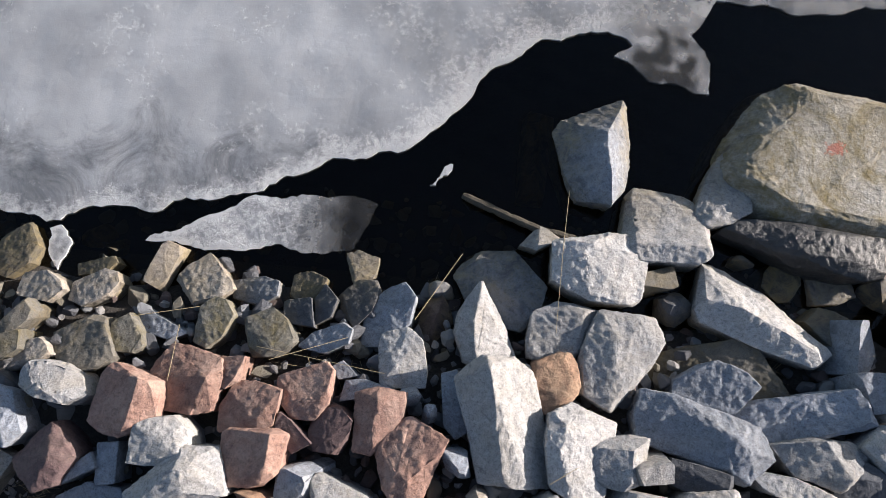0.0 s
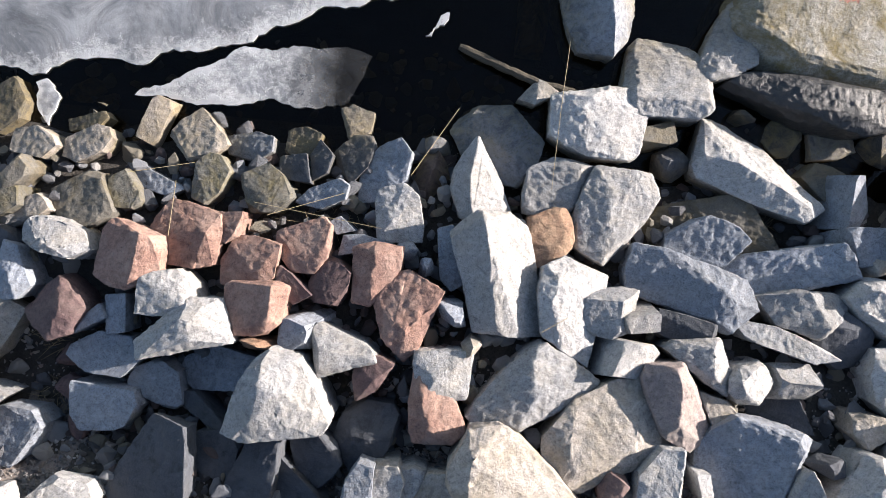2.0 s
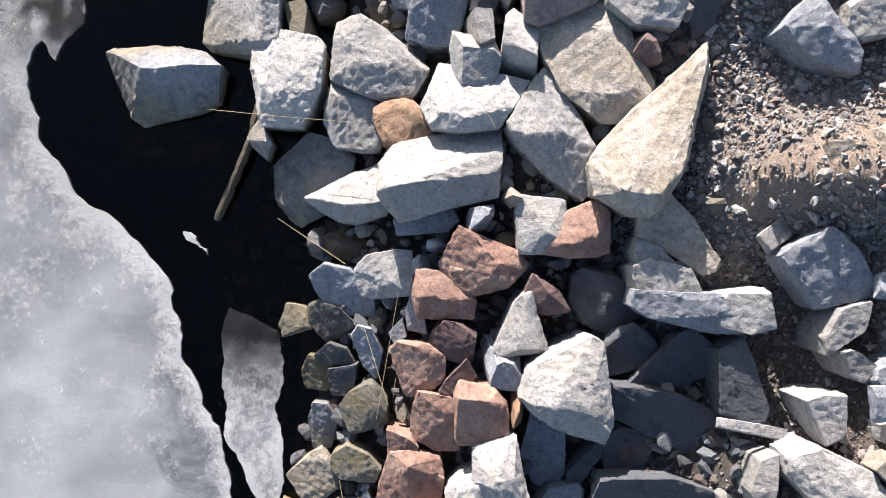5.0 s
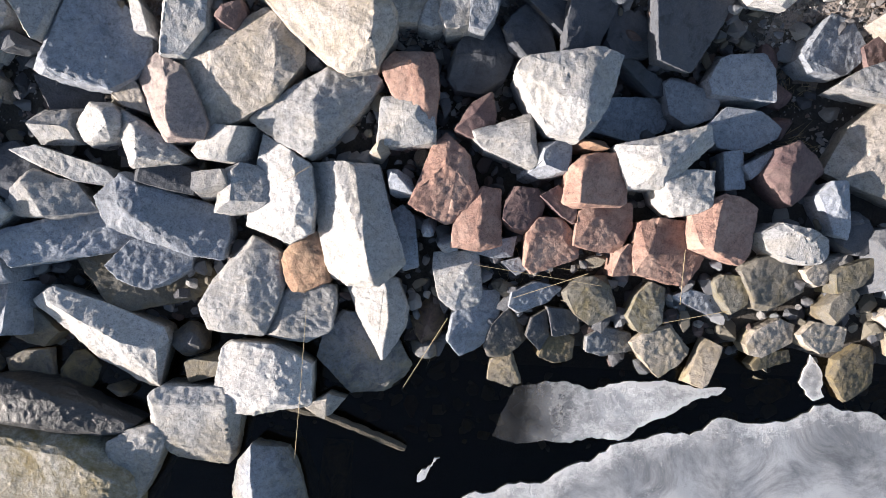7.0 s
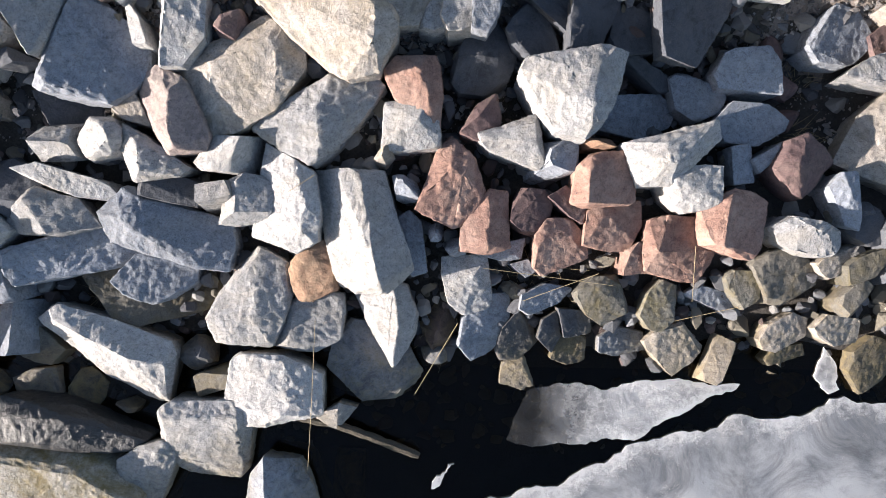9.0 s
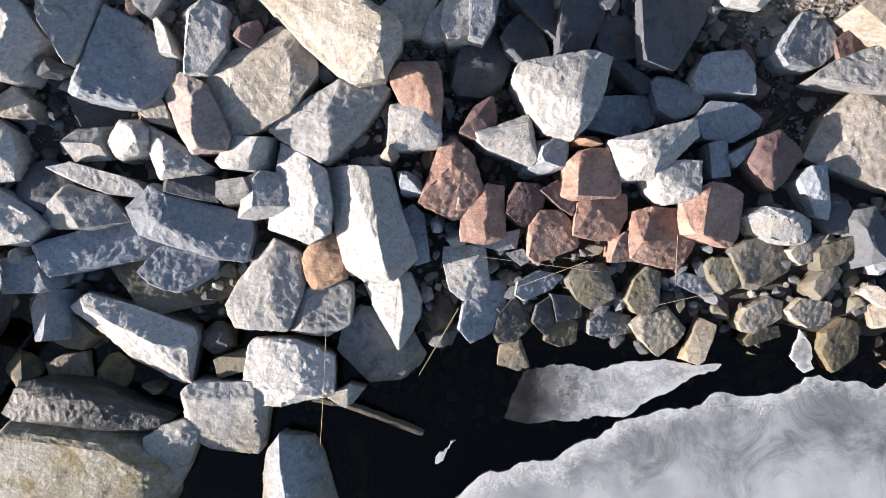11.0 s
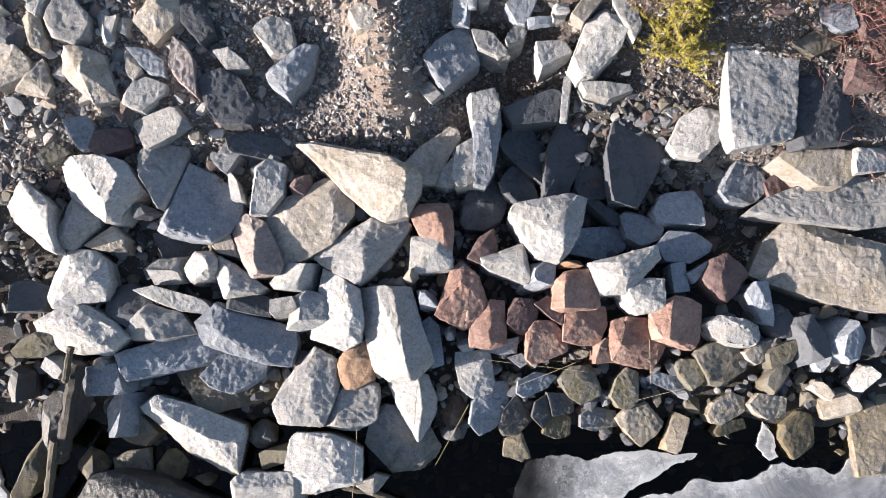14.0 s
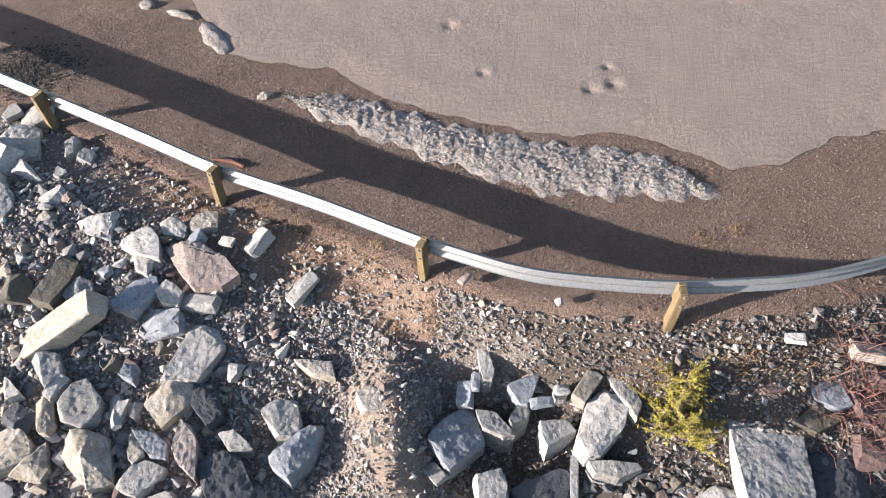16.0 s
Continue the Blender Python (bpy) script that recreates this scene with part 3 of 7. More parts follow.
# ---- stones ----
def rough_up(bm, seed, amount, cut):
    """Edges cut to pieces about cut long, then broken up by noise."""
    bmesh.ops.triangulate(bm, faces=bm.faces[:])
    for _ in range(5):
        long = [e for e in bm.edges if e.calc_length() > cut]
        if not long or len(bm.verts) > 5000:
            break
        bmesh.ops.subdivide_edges(bm, edges=long, cuts=1)
        bmesh.ops.triangulate(bm, faces=[f for f in bm.faces if len(f.verts) > 3])
    bm.normal_update()
    shift = Vector((seed * 3.17, seed * 1.31, seed * 0.73))
    for v in bm.verts:
        p = v.co + shift
        n = 0.5 * noise.noise(p * 1.8) + 0.36 * (0.3 - abs(noise.noise(p * 3.6))) + 0.34 * (0.35 - abs(noise.noise(p * 8.0))) + 0.30 * noise.noise(p * 21.0)
        v.co += v.normal * n * amount
    for e in bm.edges:
        if len(e.link_faces) == 2 and e.calc_face_angle(0.0) > radians(24):
            e.smooth = False


def chip(bm, rng, n, deep=1.0):
    """Breaks n flat chips off the upper corners and edges of a convex stone."""
    size = [max(v.co[k] for v in bm.verts) - min(v.co[k] for v in bm.verts) for k in range(3)]
    for _ in range(n):
        d = Vector((rng.uniform(-1, 1) / size[0], rng.uniform(-1, 1) / size[1], rng.uniform(-0.15, 1) / size[2])).normalized()
        reach = sorted(v.co.dot(d) for v in bm.verts)
        depth = min(size[0], size[1]) * rng.uniform(0.03, 0.17) * deep
        made = bmesh.ops.bisect_plane(bm, geom=bm.verts[:] + bm.edges[:] + bm.faces[:], plane_co=d * (reach[-1] - depth), plane_no=d, clear_outer=True)
        bmesh.ops.holes_fill(bm, edges=[e for e in bm.edges if e.is_boundary], sides=0)


def hull(points, bevel, seed, amount, cut, chips, deep=1.0):
    bm = bmesh.new()
    for p in points:
        bm.verts.new(p)
    made = bmesh.ops.convex_hull(bm, input=bm.verts[:])
    bmesh.ops.delete(bm, geom=[g for g in made["geom_interior"] if isinstance(g, bmesh.types.BMVert)], context="VERTS")
    bmesh.ops.dissolve_limit(bm, angle_limit=radians(7), verts=bm.verts[:], edges=bm.edges[:])
    chip(bm, random.Random(seed), chips, deep)
    bmesh.ops.bevel(bm, geom=bm.edges[:], offset=bevel, segments=1, affect="EDGES", clamp_overlap=True)
    bmesh.ops.remove_doubles(bm, verts=bm.verts[:], dist=0.002)
    rough_up(bm, seed, amount, cut)
    return bm


def stone_points(shape, l, w, h, taper, ridge, skew, rng):
    """Corner points of one stone; x along it, z up, the top at 0."""
    def wide(fx):
        return (1 + (taper - 1) * (fx + 0.5)) / max(1.0, taper)
    pts = []
    if shape in ("block", "slab", "cube"):
        lean = rng.uniform(-0.06, 0.06)
        for fx in (-0.5, 0.5):
            for fy in (-0.5, 0.5):
                for fz in (0.0, -1.0):
                    k = rng.uniform(0.93, 1.0) if fz == 0.0 else 1.03
                    c = Vector((fx * l * k, fy * w * wide(fx) * k + lean * fx * w, fz * h))
                    j = min(l, w) * 0.10
                    c += Vector((rng.uniform(-j, j), rng.uniform(-j, j), rng.uniform(-1.6, 0.6) * j if fz == 0.0 else 0))
                    if rng.random() < (0.45 if fz == 0.0 else 0.2):
                        a, b, d = (rng.uniform(0.08, 0.30) for _ in range(3))
                        pts.append(c + Vector((-fx * 2 * a * l * 0.5, 0, 0)))
                        pts.append(c + Vector((0, -fy * 2 * b * w * wide(fx) * 0.5, 0)))
                        pts.append(c + Vector((0, 0, -d * h)))
                    else:
                        pts.append(c)
        for _ in range(3):
            fx, side = rng.uniform(-0.35, 0.35), rng.choice((-0.5, 0.5))
            pts.append(Vector((fx * l, side * w * wide(fx) * rng.uniform(1.0, 1.08), -h * rng.uniform(0.3, 0.7))))
    elif shape == "wedge":
        for fx in (-0.5, 0.5):
            ww = w * wide(fx)
            r = rng.uniform(-0.06, 0.06)
            pts.append(Vector((fx * l * 0.86, (ridge * 0.5 + r) * ww, rng.uniform(-0.06, 0.0) * h)))
            for fy in (-0.5, 0.5):
                steep = 0.45 + 0.35 * (ridge * fy * 2 * -1)
                drop = h * min(0.75, max(0.15, 0.42 * (1 - 0.0) * (0.7 + steep * 0.6))) * rng.uniform(0.85, 1.15)
                pts.append(Vector((fx * l * rng.uniform(0.94, 1.0), fy * ww * rng.uniform(0.92, 1.0), -drop)))
                pts.append(Vector((fx * l * 0.98, fy * ww * 0.98, -h)))
    else:
        n = 12 if shape == "lump" else 20
        power = 0.6 if shape == "lump" else 0.5
        for _ in range(n):
            d = Vector((rng.gauss(0, 1), rng.gauss(0, 1), rng.gauss(0, 1))).normalized()
            d = Vector([math.copysign(abs(c) ** power, c) for c in d])
            m = max(abs(c) for c in d)
            d *= (0.5 / m) * rng.uniform(0.85, 1.0)
            pts.append(Vector((d.x * l, d.y * w * wide(d.x), (d.z - 0.5) * h)))
        for fx in (-0.5, 0.5):
            pts.append(Vector((fx * l, rng.uniform(-0.15, 0.15) * w, -0.5 * h)))
        for fy in (-0.5, 0.5):
            pts.append(Vector((rng.uniform(-0.15, 0.15) * l, fy * w, -0.5 * h)))
        pts.append(Vector((rng.uniform(-0.2, 0.2) * l, rng.uniform(-0.2, 0.2) * w, 0)))
    for p in pts:
        p.x += skew * p.y
    return pts


TONE = {"w": "pale grey", "g": "grey", "b": "blue-grey", "d": "dark grey", "t": "tan", "k": "brown algae-stained", "r": "red",
        "m": "dull maroon", "p": "pinkish grey", "s": "olive-stained grey", "x": "wet black", "o": "rusty orange-brown", "e": "olive-lichened grey"}
KIND = {"block": ("stone_block", "rough-split granite block", "stone block"), "slab": ("stone_slab", "flat broken stone slab", "stone slab"),
        "cube": ("stone_cube", "squarish quarried stone", "stone block"), "wedge": ("angular_rock", "angular rock with a broken ridge", "rock"),
        "lump": ("rock", "small uneven rock", "rock"), "boulder": ("boulder", "large weathered boulder", "boulder")}
count = 0


def rock(tone, shape, x, y, top, l, w, h, yaw, roll, tip, taper, ridge, skew=None):
    """One stone of the bank; top is the height of its upper side."""
    global count
    count += 1
    rng = random.Random(count * 7919)
    size = min(l, w)
    cut = min(0.06, max(0.03, size * 0.11))
    bevel = size * (0.016 if shape in ("block", "slab", "cube", "wedge") else 0.03)
    bm = hull(stone_points(shape, l, w, h, taper, ridge, skew or 0.0, rng), bevel, count, min(0.036, 0.009 + 0.03 * size), cut, {"block": 8, "slab": 3, "cube": 7, "wedge": 6, "lump": 8, "boulder": 12}[shape])
    name, words, category = KIND[shape]
    ob = part(name, bm, ROCKS[tone], smooth=True)
    ob.matrix_world = pose(x, y, top, 0, 0, yaw) @ pose(0, 0, 0, roll, -tip, 0)
    place = "at the waterline" if y < -0.9 else "on the gravel bank" if y > 3.2 else "heaped on the bank"
    return tagged(ob, f"{TONE[tone]} {words} {place}", category, "stones of the bank")


def hewn(tone, shape, at, rim, crown=()):
    """One stone of the bank with a shape of its own: the corners round its upper side and the ridge above them, from its middle."""
    global count
    count += 1
    x, y, top = at
    upper = [Vector(p) for p in (*rim, *crown)]
    foot = min(float(land(x, y)) - 0.12 - top, min(p.z for p in upper) - 0.15)
    lower = [Vector((p[0] * 0.94, p[1] * 0.94, foot)) for p in rim]
    size = min(max(p[k] for p in rim) - min(p[k] for p in rim) for k in (0, 1))
    soft = shape in ("lump", "boulder")
    bm = hull(upper + lower, size * (0.03 if soft else 0.01), count, min(0.05, 0.012 + 0.040 * size), min(0.055, max(0.028, size * 0.09)), 10 if soft else 6, 0.45 if soft else 0.3)
    name, words, category = ("rock", "rounded weathered stone", "rock") if shape == "boulder" and size < 0.75 else KIND[shape]
    ob = part(name, bm, ROCKS[tone], smooth=True)
    ob.location = at
    place = "at the waterline" if y < -0.9 else "on the gravel bank" if y > 3.2 else "heaped on the bank"
    return tagged(ob, f"{TONE[tone]} {words} {place}", category, "stones of the bank")


# ---- the stones, shore to crest ----
rock('d', 'lump', -4.81, 2.39, 1.93, 0.45, 0.25, 0.66, -4, 4, 3, 1.01, 0.30)
rock('m', 'lump', -2.38, 2.82, 2.09, 0.34, 0.37, 0.63, 0, -4, 0, 1.00, 0.30)
rock('w', 'slab', -2.64, 1.39, 1.55, 0.47, 0.47, 0.66, 63, -14, 15, 0.78, -0.30, -0.45)
rock('d', 'lump', -6.09, -1.56, 0.42, 0.59, 0.58, 0.66, 2, 2, -4, 0.95, 0.30)
rock('x', 'boulder', -6.57, -0.68, 0.66, 1.28, 0.79, 0.57, -107, 4, -1, 0.90, 0.30)
rock('k', 'lump', -7.04, -1.54, 0.44, 1.39, 0.46, 0.66, -109, 10, -7, 1.01, 0.30)
rock('d', 'lump', -3.27, -1.04, 0.48, 0.56, 0.52, 0.52, -0, -4, -5, 0.85, 0.30)
rock('b', 'block', 1.41, 1.43, 1.46, 0.44, 0.45, 0.66, 0, -6, -16, 0.80, 0.30)
rock('o', 'lump', 1.80, 1.59, 1.55, 0.47, 0.22, 0.75, 11, 2, -5, 0.97, 0.30)
rock('t', 'block', 3.66, -1.11, 0.32, 0.68, 0.33, 0.40, -112, 14, 1, 1.04, 0.30)
rock('t', 'block', 6.30, -0.63, 0.58, 0.59, 0.44, 0.48, 13, -5, 12, 1.02, 0.30)
rock('t', 'block', 7.10, -0.89, 0.28, 1.76, 0.95, 0.53, -85, 3, 1, 1.25, 0.30)
rock('w', 'block', 6.62, -0.23, 0.82, 0.49, 0.28, 0.55, 44, -9, 10, 1.04, -0.30)
rock('b', 'block', 6.36, 0.35, 1.15, 0.62, 0.51, 0.66, 48, 22, -5, 0.77, -0.30)
rock('d', 'lump', 6.89, 0.41, 1.18, 0.54, 0.58, 0.66, -2, -4, -7, 1.03, 0.30)
rock('d', 'block', 5.72, 0.43, 1.18, 0.77, 0.41, 0.66, -75, -11, 5, 0.78, 0.30)
rock('b', 'lump', 6.01, 0.02, 0.97, 0.40, 0.34, 0.60, 9, 5, -5, 1.03, 0.30)
rock('t', 'block', 5.99, -0.42, 0.71, 0.37, 0.20, 0.52, -40, 7, 10, 0.79, 0.30)
# next two take the dark tone in place of the shade on them
rock('d', 'block', 5.32, 0.62, 1.00, 0.45, 0.37, 0.66, 38, 10, -1, 1.03, -0.30)
rock('d', 'lump', 5.32, 0.91, 1.05, 0.40, 0.26, 0.66, 1, -10, -8, 0.95, 0.30)
rock('k', 'block', 5.23, -0.20, 0.84, 0.46, 0.27, 0.56, 48, -3, -3, 0.83, -0.30)
rock('m', 'lump', -0.11, -0.68, 0.45, 0.70, 0.54, 0.38, -90, 9, 4, 0.79, 0.30)
rock('b', 'lump', -0.09, -1.11, 0.32, 0.35, 0.30, 0.41, 7, 4, -2, 0.84, 0.30)
rock('b', 'lump', -0.46, 1.06, 1.42, 0.44, 0.36, 0.66, -44, 0, -3, 1.01, 0.30)
rock('b', 'lump', -0.10, 0.53, 1.22, 0.28, 0.20, 0.66, -90, 1, -4, 0.96, 0.30)
rock('b', 'lump', 0.15, 0.37, 1.16, 0.29, 0.30, 0.66, -50, 5, 5, 0.90, 0.30)
rock('b', 'slab', -5.68, -0.16, 0.96, 0.67, 0.52, 0.66, 4, 6, 10, 0.90, 0.30)
rock('t', 'lump', -5.77, 0.06, 1.04, 0.42, 0.31, 0.66, 3, 2, 13, 1.01, 0.30)
rock('g', 'block', -6.49, 0.02, 1.03, 0.41, 0.30, 0.66, -40, 18, 5, 0.95, 0.30)
rock('x', 'boulder', -7.11, -0.22, 0.94, 0.48, 0.66, 0.66, 2, 0, 3, 0.87, 0.30)
rock('b', 'block', -5.57, -0.73, 0.74, 0.74, 0.34, 0.66, -95, 26, -2, 1.01, 0.30)
rock('d', 'lump', -4.21, -1.85, 0.30, 0.34, 0.25, 0.66, 10, 4, 5, 0.80, 0.30)
rock('k', 'block', -2.97, -1.43, 0.48, 0.59, 0.29, 0.66, 13, 1, 15, 1.00, 0.30)
rock('d', 'boulder', -5.25, 1.00, 1.28, 0.79, 0.77, 0.55, 11, -0, -1, 0.89, 0.30)
rock('g', 'wedge', -4.63, 1.47, 1.53, 0.54, 0.44, 0.61, 2, 13, 8, 1.00, 0.30)
rock('d', 'block', -3.28, 1.01, 1.31, 0.73, 0.36, 0.57, -12, 4, -7, 1.00, 0.30)
rock('g', 'block', -2.73, 0.97, 1.39, 0.45, 0.27, 0.66, 10, -9, 5, 0.78, 0.30)
rock('t', 'lump', -0.73, 1.44, 1.56, 0.29, 0.23, 0.66, 11, -4, 2, 0.84, 0.30)
rock('m', 'lump', 4.01, 2.80, 1.21, 0.41, 0.28, 0.32, -54, -15, -8, 0.83, 0.30)
rock('m', 'lump', 4.19, 2.38, 1.06, 0.47, 0.30, 0.34, -21, -9, -16, 0.84, 0.30)
rock('m', 'lump', 4.30, 1.99, 0.98, 0.42, 0.31, 0.34, 1, -3, -21, 0.85, 0.30)
rock('k', 'wedge', -1.43, -3.41, -0.50, 1.57, 0.47, 0.52, -94, 9, -7, 1.02, 0.30)
rock('d', 'slab', 5.54, 3.92, 2.35, 1.45, 0.94, 0.30, -82, 0, 0, 1.05, 0.30)
rock('g', 'slab', 1.69, 4.00, 2.27, 0.76, 0.12, 0.05, -98, -0, 1, 0.88, 0.30)
rock('g', 'block', -4.50, 3.64, 2.25, 0.78, 0.55, 0.31, 22, 7, 12, 0.77, -0.30)
rock('b', 'block', -4.67, 6.25, 3.24, 0.71, 0.44, 0.25, -2, 10, 13, 0.93, 0.30, 0.08)
rock('g', 'wedge', -4.29, 6.59, 3.37, 1.01, 0.33, 0.23, -12, 9, 7, 0.85, 0.30)
rock('g', 'block', -3.27, 7.51, 3.73, 0.51, 0.32, 0.19, -126, 17, -15, 0.74, 0.30, 0.13)
rock('t', 'slab', -6.63, 6.05, 3.17, 2.30, 0.54, 0.40, 18, -4, 29, 0.76, -0.30)
rock('t', 'lump', -5.68, 6.60, 3.38, 0.54, 0.26, 0.18, 9, 7, 11, 0.79, 0.30)
rock('k', 'boulder', -7.02, 6.88, 3.48, 0.71, 0.47, 0.32, -85, 3, -0, 0.97, 0.30)
rock('w', 'block', -2.47, 6.74, 3.43, 0.63, 0.25, 0.14, 52, 3, 15, 0.91, -0.30)
rock('t', 'block', 6.38, 5.57, 3.26, 0.73, 0.36, 0.20, -10, -17, -10, 1.01, 0.30)
rock('m', 'block', 6.60, 5.26, 2.97, 0.52, 0.35, 0.20, -21, -8, -15, 0.79, 0.30)
rock('m', 'slab', 6.28, 4.93, 2.81, 0.64, 0.42, 0.15, 10, 5, -16, 0.77, 0.30)
rock('m', 'slab', 6.26, 4.23, 2.48, 0.64, 0.47, 0.17, -7, 9, -8, 0.77, 0.30)
rock('g', 'block', 6.44, 3.11, 2.05, 0.60, 0.39, 0.22, 6, -6, -4, 0.93, 0.30)
rock('g', 'block', -0.88, 4.95, 2.75, 0.30, 0.17, 0.09, 45, -11, 11, 0.81, -0.30)
rock('b', 'block', 0.07, 5.15, 2.82, 0.41, 0.25, 0.14, -94, 15, -4, 0.96, 0.30)
rock('b', 'block', 0.26, 5.30, 2.94, 0.29, 0.15, 0.09, -94, -0, 0, 0.84, 0.30)
rock('w', 'block', 1.56, 5.04, 3.04, 0.18, 0.11, 0.06, 7, 10, -1, 0.91, 0.30)
rock('b', 'block', 1.25, 4.94, 2.93, 0.36, 0.16, 0.09, 9, -3, -5, 0.77, 0.30)
rock('t', 'lump', -6.42, 3.54, 2.21, 0.21, 0.16, 0.11, -1, 9, 8, 1.00, 0.30)
rock('d', 'lump', -6.17, 3.78, 2.31, 0.26, 0.23, 0.15, 43, 7, -3, 0.81, -0.30)
rock('t', 'lump', -3.99, 3.47, 2.19, 0.26, 0.23, 0.16, -21, 2, 8, 0.84, 0.30)
rock('w', 'block', -3.47, 5.50, 2.96, 0.30, 0.23, 0.13, -113, 13, -23, 0.78, 0.30)
rock('d', 'block', -6.64, 4.94, 2.75, 0.41, 0.36, 0.20, -20, 7, 3, 0.96, 0.30)
rock('g', 'wedge', -5.22, 4.99, 2.76, 0.57, 0.21, 0.14, -74, 18, 6, 0.79, 0.30)
rock('b', 'block', -5.66, 7.06, 3.55, 0.24, 0.19, 0.11, -51, 16, 9, 0.93, 0.30)
rock('b', 'block', -4.27, 7.55, 3.74, 0.36, 0.25, 0.14, -145, 7, -10, 0.77, 0.30)
rock('w', 'slab', -3.73, 7.49, 3.72, 0.31, 0.17, 0.06, -26, 10, 17, 0.98, 0.30)
rock('t', 'block', -1.41, 5.37, 2.91, 0.24, 0.21, 0.11, -38, 5, 16, 0.84, 0.30)
rock('g', 'slab', -0.37, 4.08, 2.39, 0.34, 0.23, 0.08, -52, 5, 3, 0.91, 0.30)
rock('g', 'block', -8.45, 10.83, 3.82, 0.33, 0.48, 0.19, 41, -10, 1, 0.96, -0.30)
rock('g', 'block', -7.93, 10.67, 3.82, 0.55, 0.50, 0.28, 15, -2, 21, 0.89, 0.30)
rock('g', 'block', -6.86, 8.53, 3.82, 0.44, 0.39, 0.22, 47, -7, 10, 1.01, -0.30)
rock('w', 'block', -8.45, 9.56, 3.82, 1.10, 0.64, 0.36, -38, 31, 15, 1.01, 0.30)
rock('g', 'block', -8.15, 8.64, 3.82, 0.60, 0.84, 0.34, 13, 2, 21, 0.92, 0.30)
rock('w', 'block', 5.05, 5.61, 3.54, 0.30, 0.16, 0.09, -13, -1, 8, 1.04, 0.30)
rock('p', 'block', 0.12, 6.57, 3.86, 0.21, 0.11, 0.06, 45, -4, 1, 0.88, -0.30)
rock('w', 'block', 1.53, 6.12, 3.84, 0.11, 0.13, 0.06, 24, -0, 6, 0.78, -0.30)

hewn('b', 'slab', (-3.75, 2.48, 1.98), [(-0.84, -0.43, -0.07), (-0.35, 0.65, -0.03), (-0.04, 0.55, -0.15), (0.18, 0.25, -0.24), (0.42, 0.13, -0.32), (0.39, -0.20, -0.33), (0.24, -0.39, -0.28), (-0.01, -0.56, -0.20)], [(-0.72, -0.36, -0.00), (-0.05, -0.47, -0.17)])
hewn('g', 'wedge', (-4.51, 2.94, 2.16), [(-0.38, 0.29, -0.06), (-0.10, 0.50, -0.13), (0.38, 0.44, -0.24), (0.33, 0.12, -0.21), (0.14, -0.44, -0.15), (0.04, -0.58, -0.06), (-0.14, -0.25, -0.02), (-0.27, -0.08, -0.01)])
hewn('w', 'wedge', (-5.39, 2.81, 2.21), [(-0.72, 0.32, -0.30), (-0.46, 0.40, -0.07), (0.01, 0.41, -0.02), (0.34, 0.30, -0.07), (0.57, 0.05, -0.17), (0.61, -0.11, -0.24), (0.20, -0.59, -0.36), (0.03, -0.60, -0.34), (-0.58, -0.19, -0.42)], [(0.29, 0.09, -0.00), (0.16, -0.40, -0.07)])
hewn('m', 'slab', (-5.26, 3.46, 2.30), [(-0.31, 0.02, -0.01), (-0.19, 0.09, -0.03), (0.11, 0.19, -0.17), (0.23, 0.21, -0.24), (0.30, 0.05, -0.30), (0.28, -0.09, -0.30), (-0.14, -0.29, -0.14), (-0.28, -0.17, -0.05)])
hewn('b', 'slab', (-5.62, 3.49, 2.42), [(-0.26, 0.18, 0.00), (0.08, 0.28, -0.09), (0.17, 0.10, -0.15), (0.07, 0.01, -0.15), (0.08, -0.21, -0.17), (-0.03, -0.24, -0.12), (-0.11, -0.12, -0.03)])
hewn('k', 'block', (-6.11, 3.23, 2.23), [(-0.23, -0.02, -0.04), (-0.04, 0.19, -0.06), (0.17, 0.11, -0.08), (0.25, 0.01, -0.11), (0.02, -0.11, -0.11), (-0.17, -0.17, -0.11)])
hewn('w', 'wedge', (-6.54, 2.34, 1.99), [(-0.52, 0.19, -0.36), (-0.29, 0.54, -0.22), (-0.17, 0.56, -0.10), (0.18, 0.30, -0.05), (0.32, 0.15, 0.00), (0.36, -0.39, -0.05), (0.43, -0.59, -0.17), (0.21, -0.51, -0.24), (-0.16, -0.20, -0.31), (-0.36, -0.05, -0.34)], [(0.12, 0.22, 0.00)])
hewn('g', 'block', (-5.89, 2.25, 1.85), [(-0.37, -0.23, -0.19), (-0.12, 0.21, -0.07), (-0.05, 0.39, -0.05), (0.20, 0.27, -0.05), (0.38, 0.19, -0.10), (0.32, -0.05, -0.17), (-0.10, -0.42, -0.17), (-0.26, -0.36, -0.17)], [(-0.02, 0.18, -0.00), (-0.12, -0.25, -0.02)])
hewn('t', 'lump', (-5.42, 1.97, 1.65), [(-0.44, -0.06, -0.10), (0.07, 0.26, -0.02), (0.23, 0.08, -0.07), (0.20, -0.14, -0.14), (-0.07, -0.15, -0.12)], [(0.12, 0.15, 0.00)])
hewn('w', 'wedge', (-5.95, 1.40, 1.58), [(-0.42, 0.06, -0.24), (-0.14, 0.48, -0.05), (0.26, 0.46, -0.05), (0.45, 0.30, -0.10), (0.50, 0.00, -0.17), (0.40, -0.32, -0.24), (-0.12, -0.28, -0.22), (-0.43, -0.44, -0.26), (-0.51, -0.26, -0.26)], [(-0.07, 0.23, -0.00), (0.20, -0.01, -0.05)])
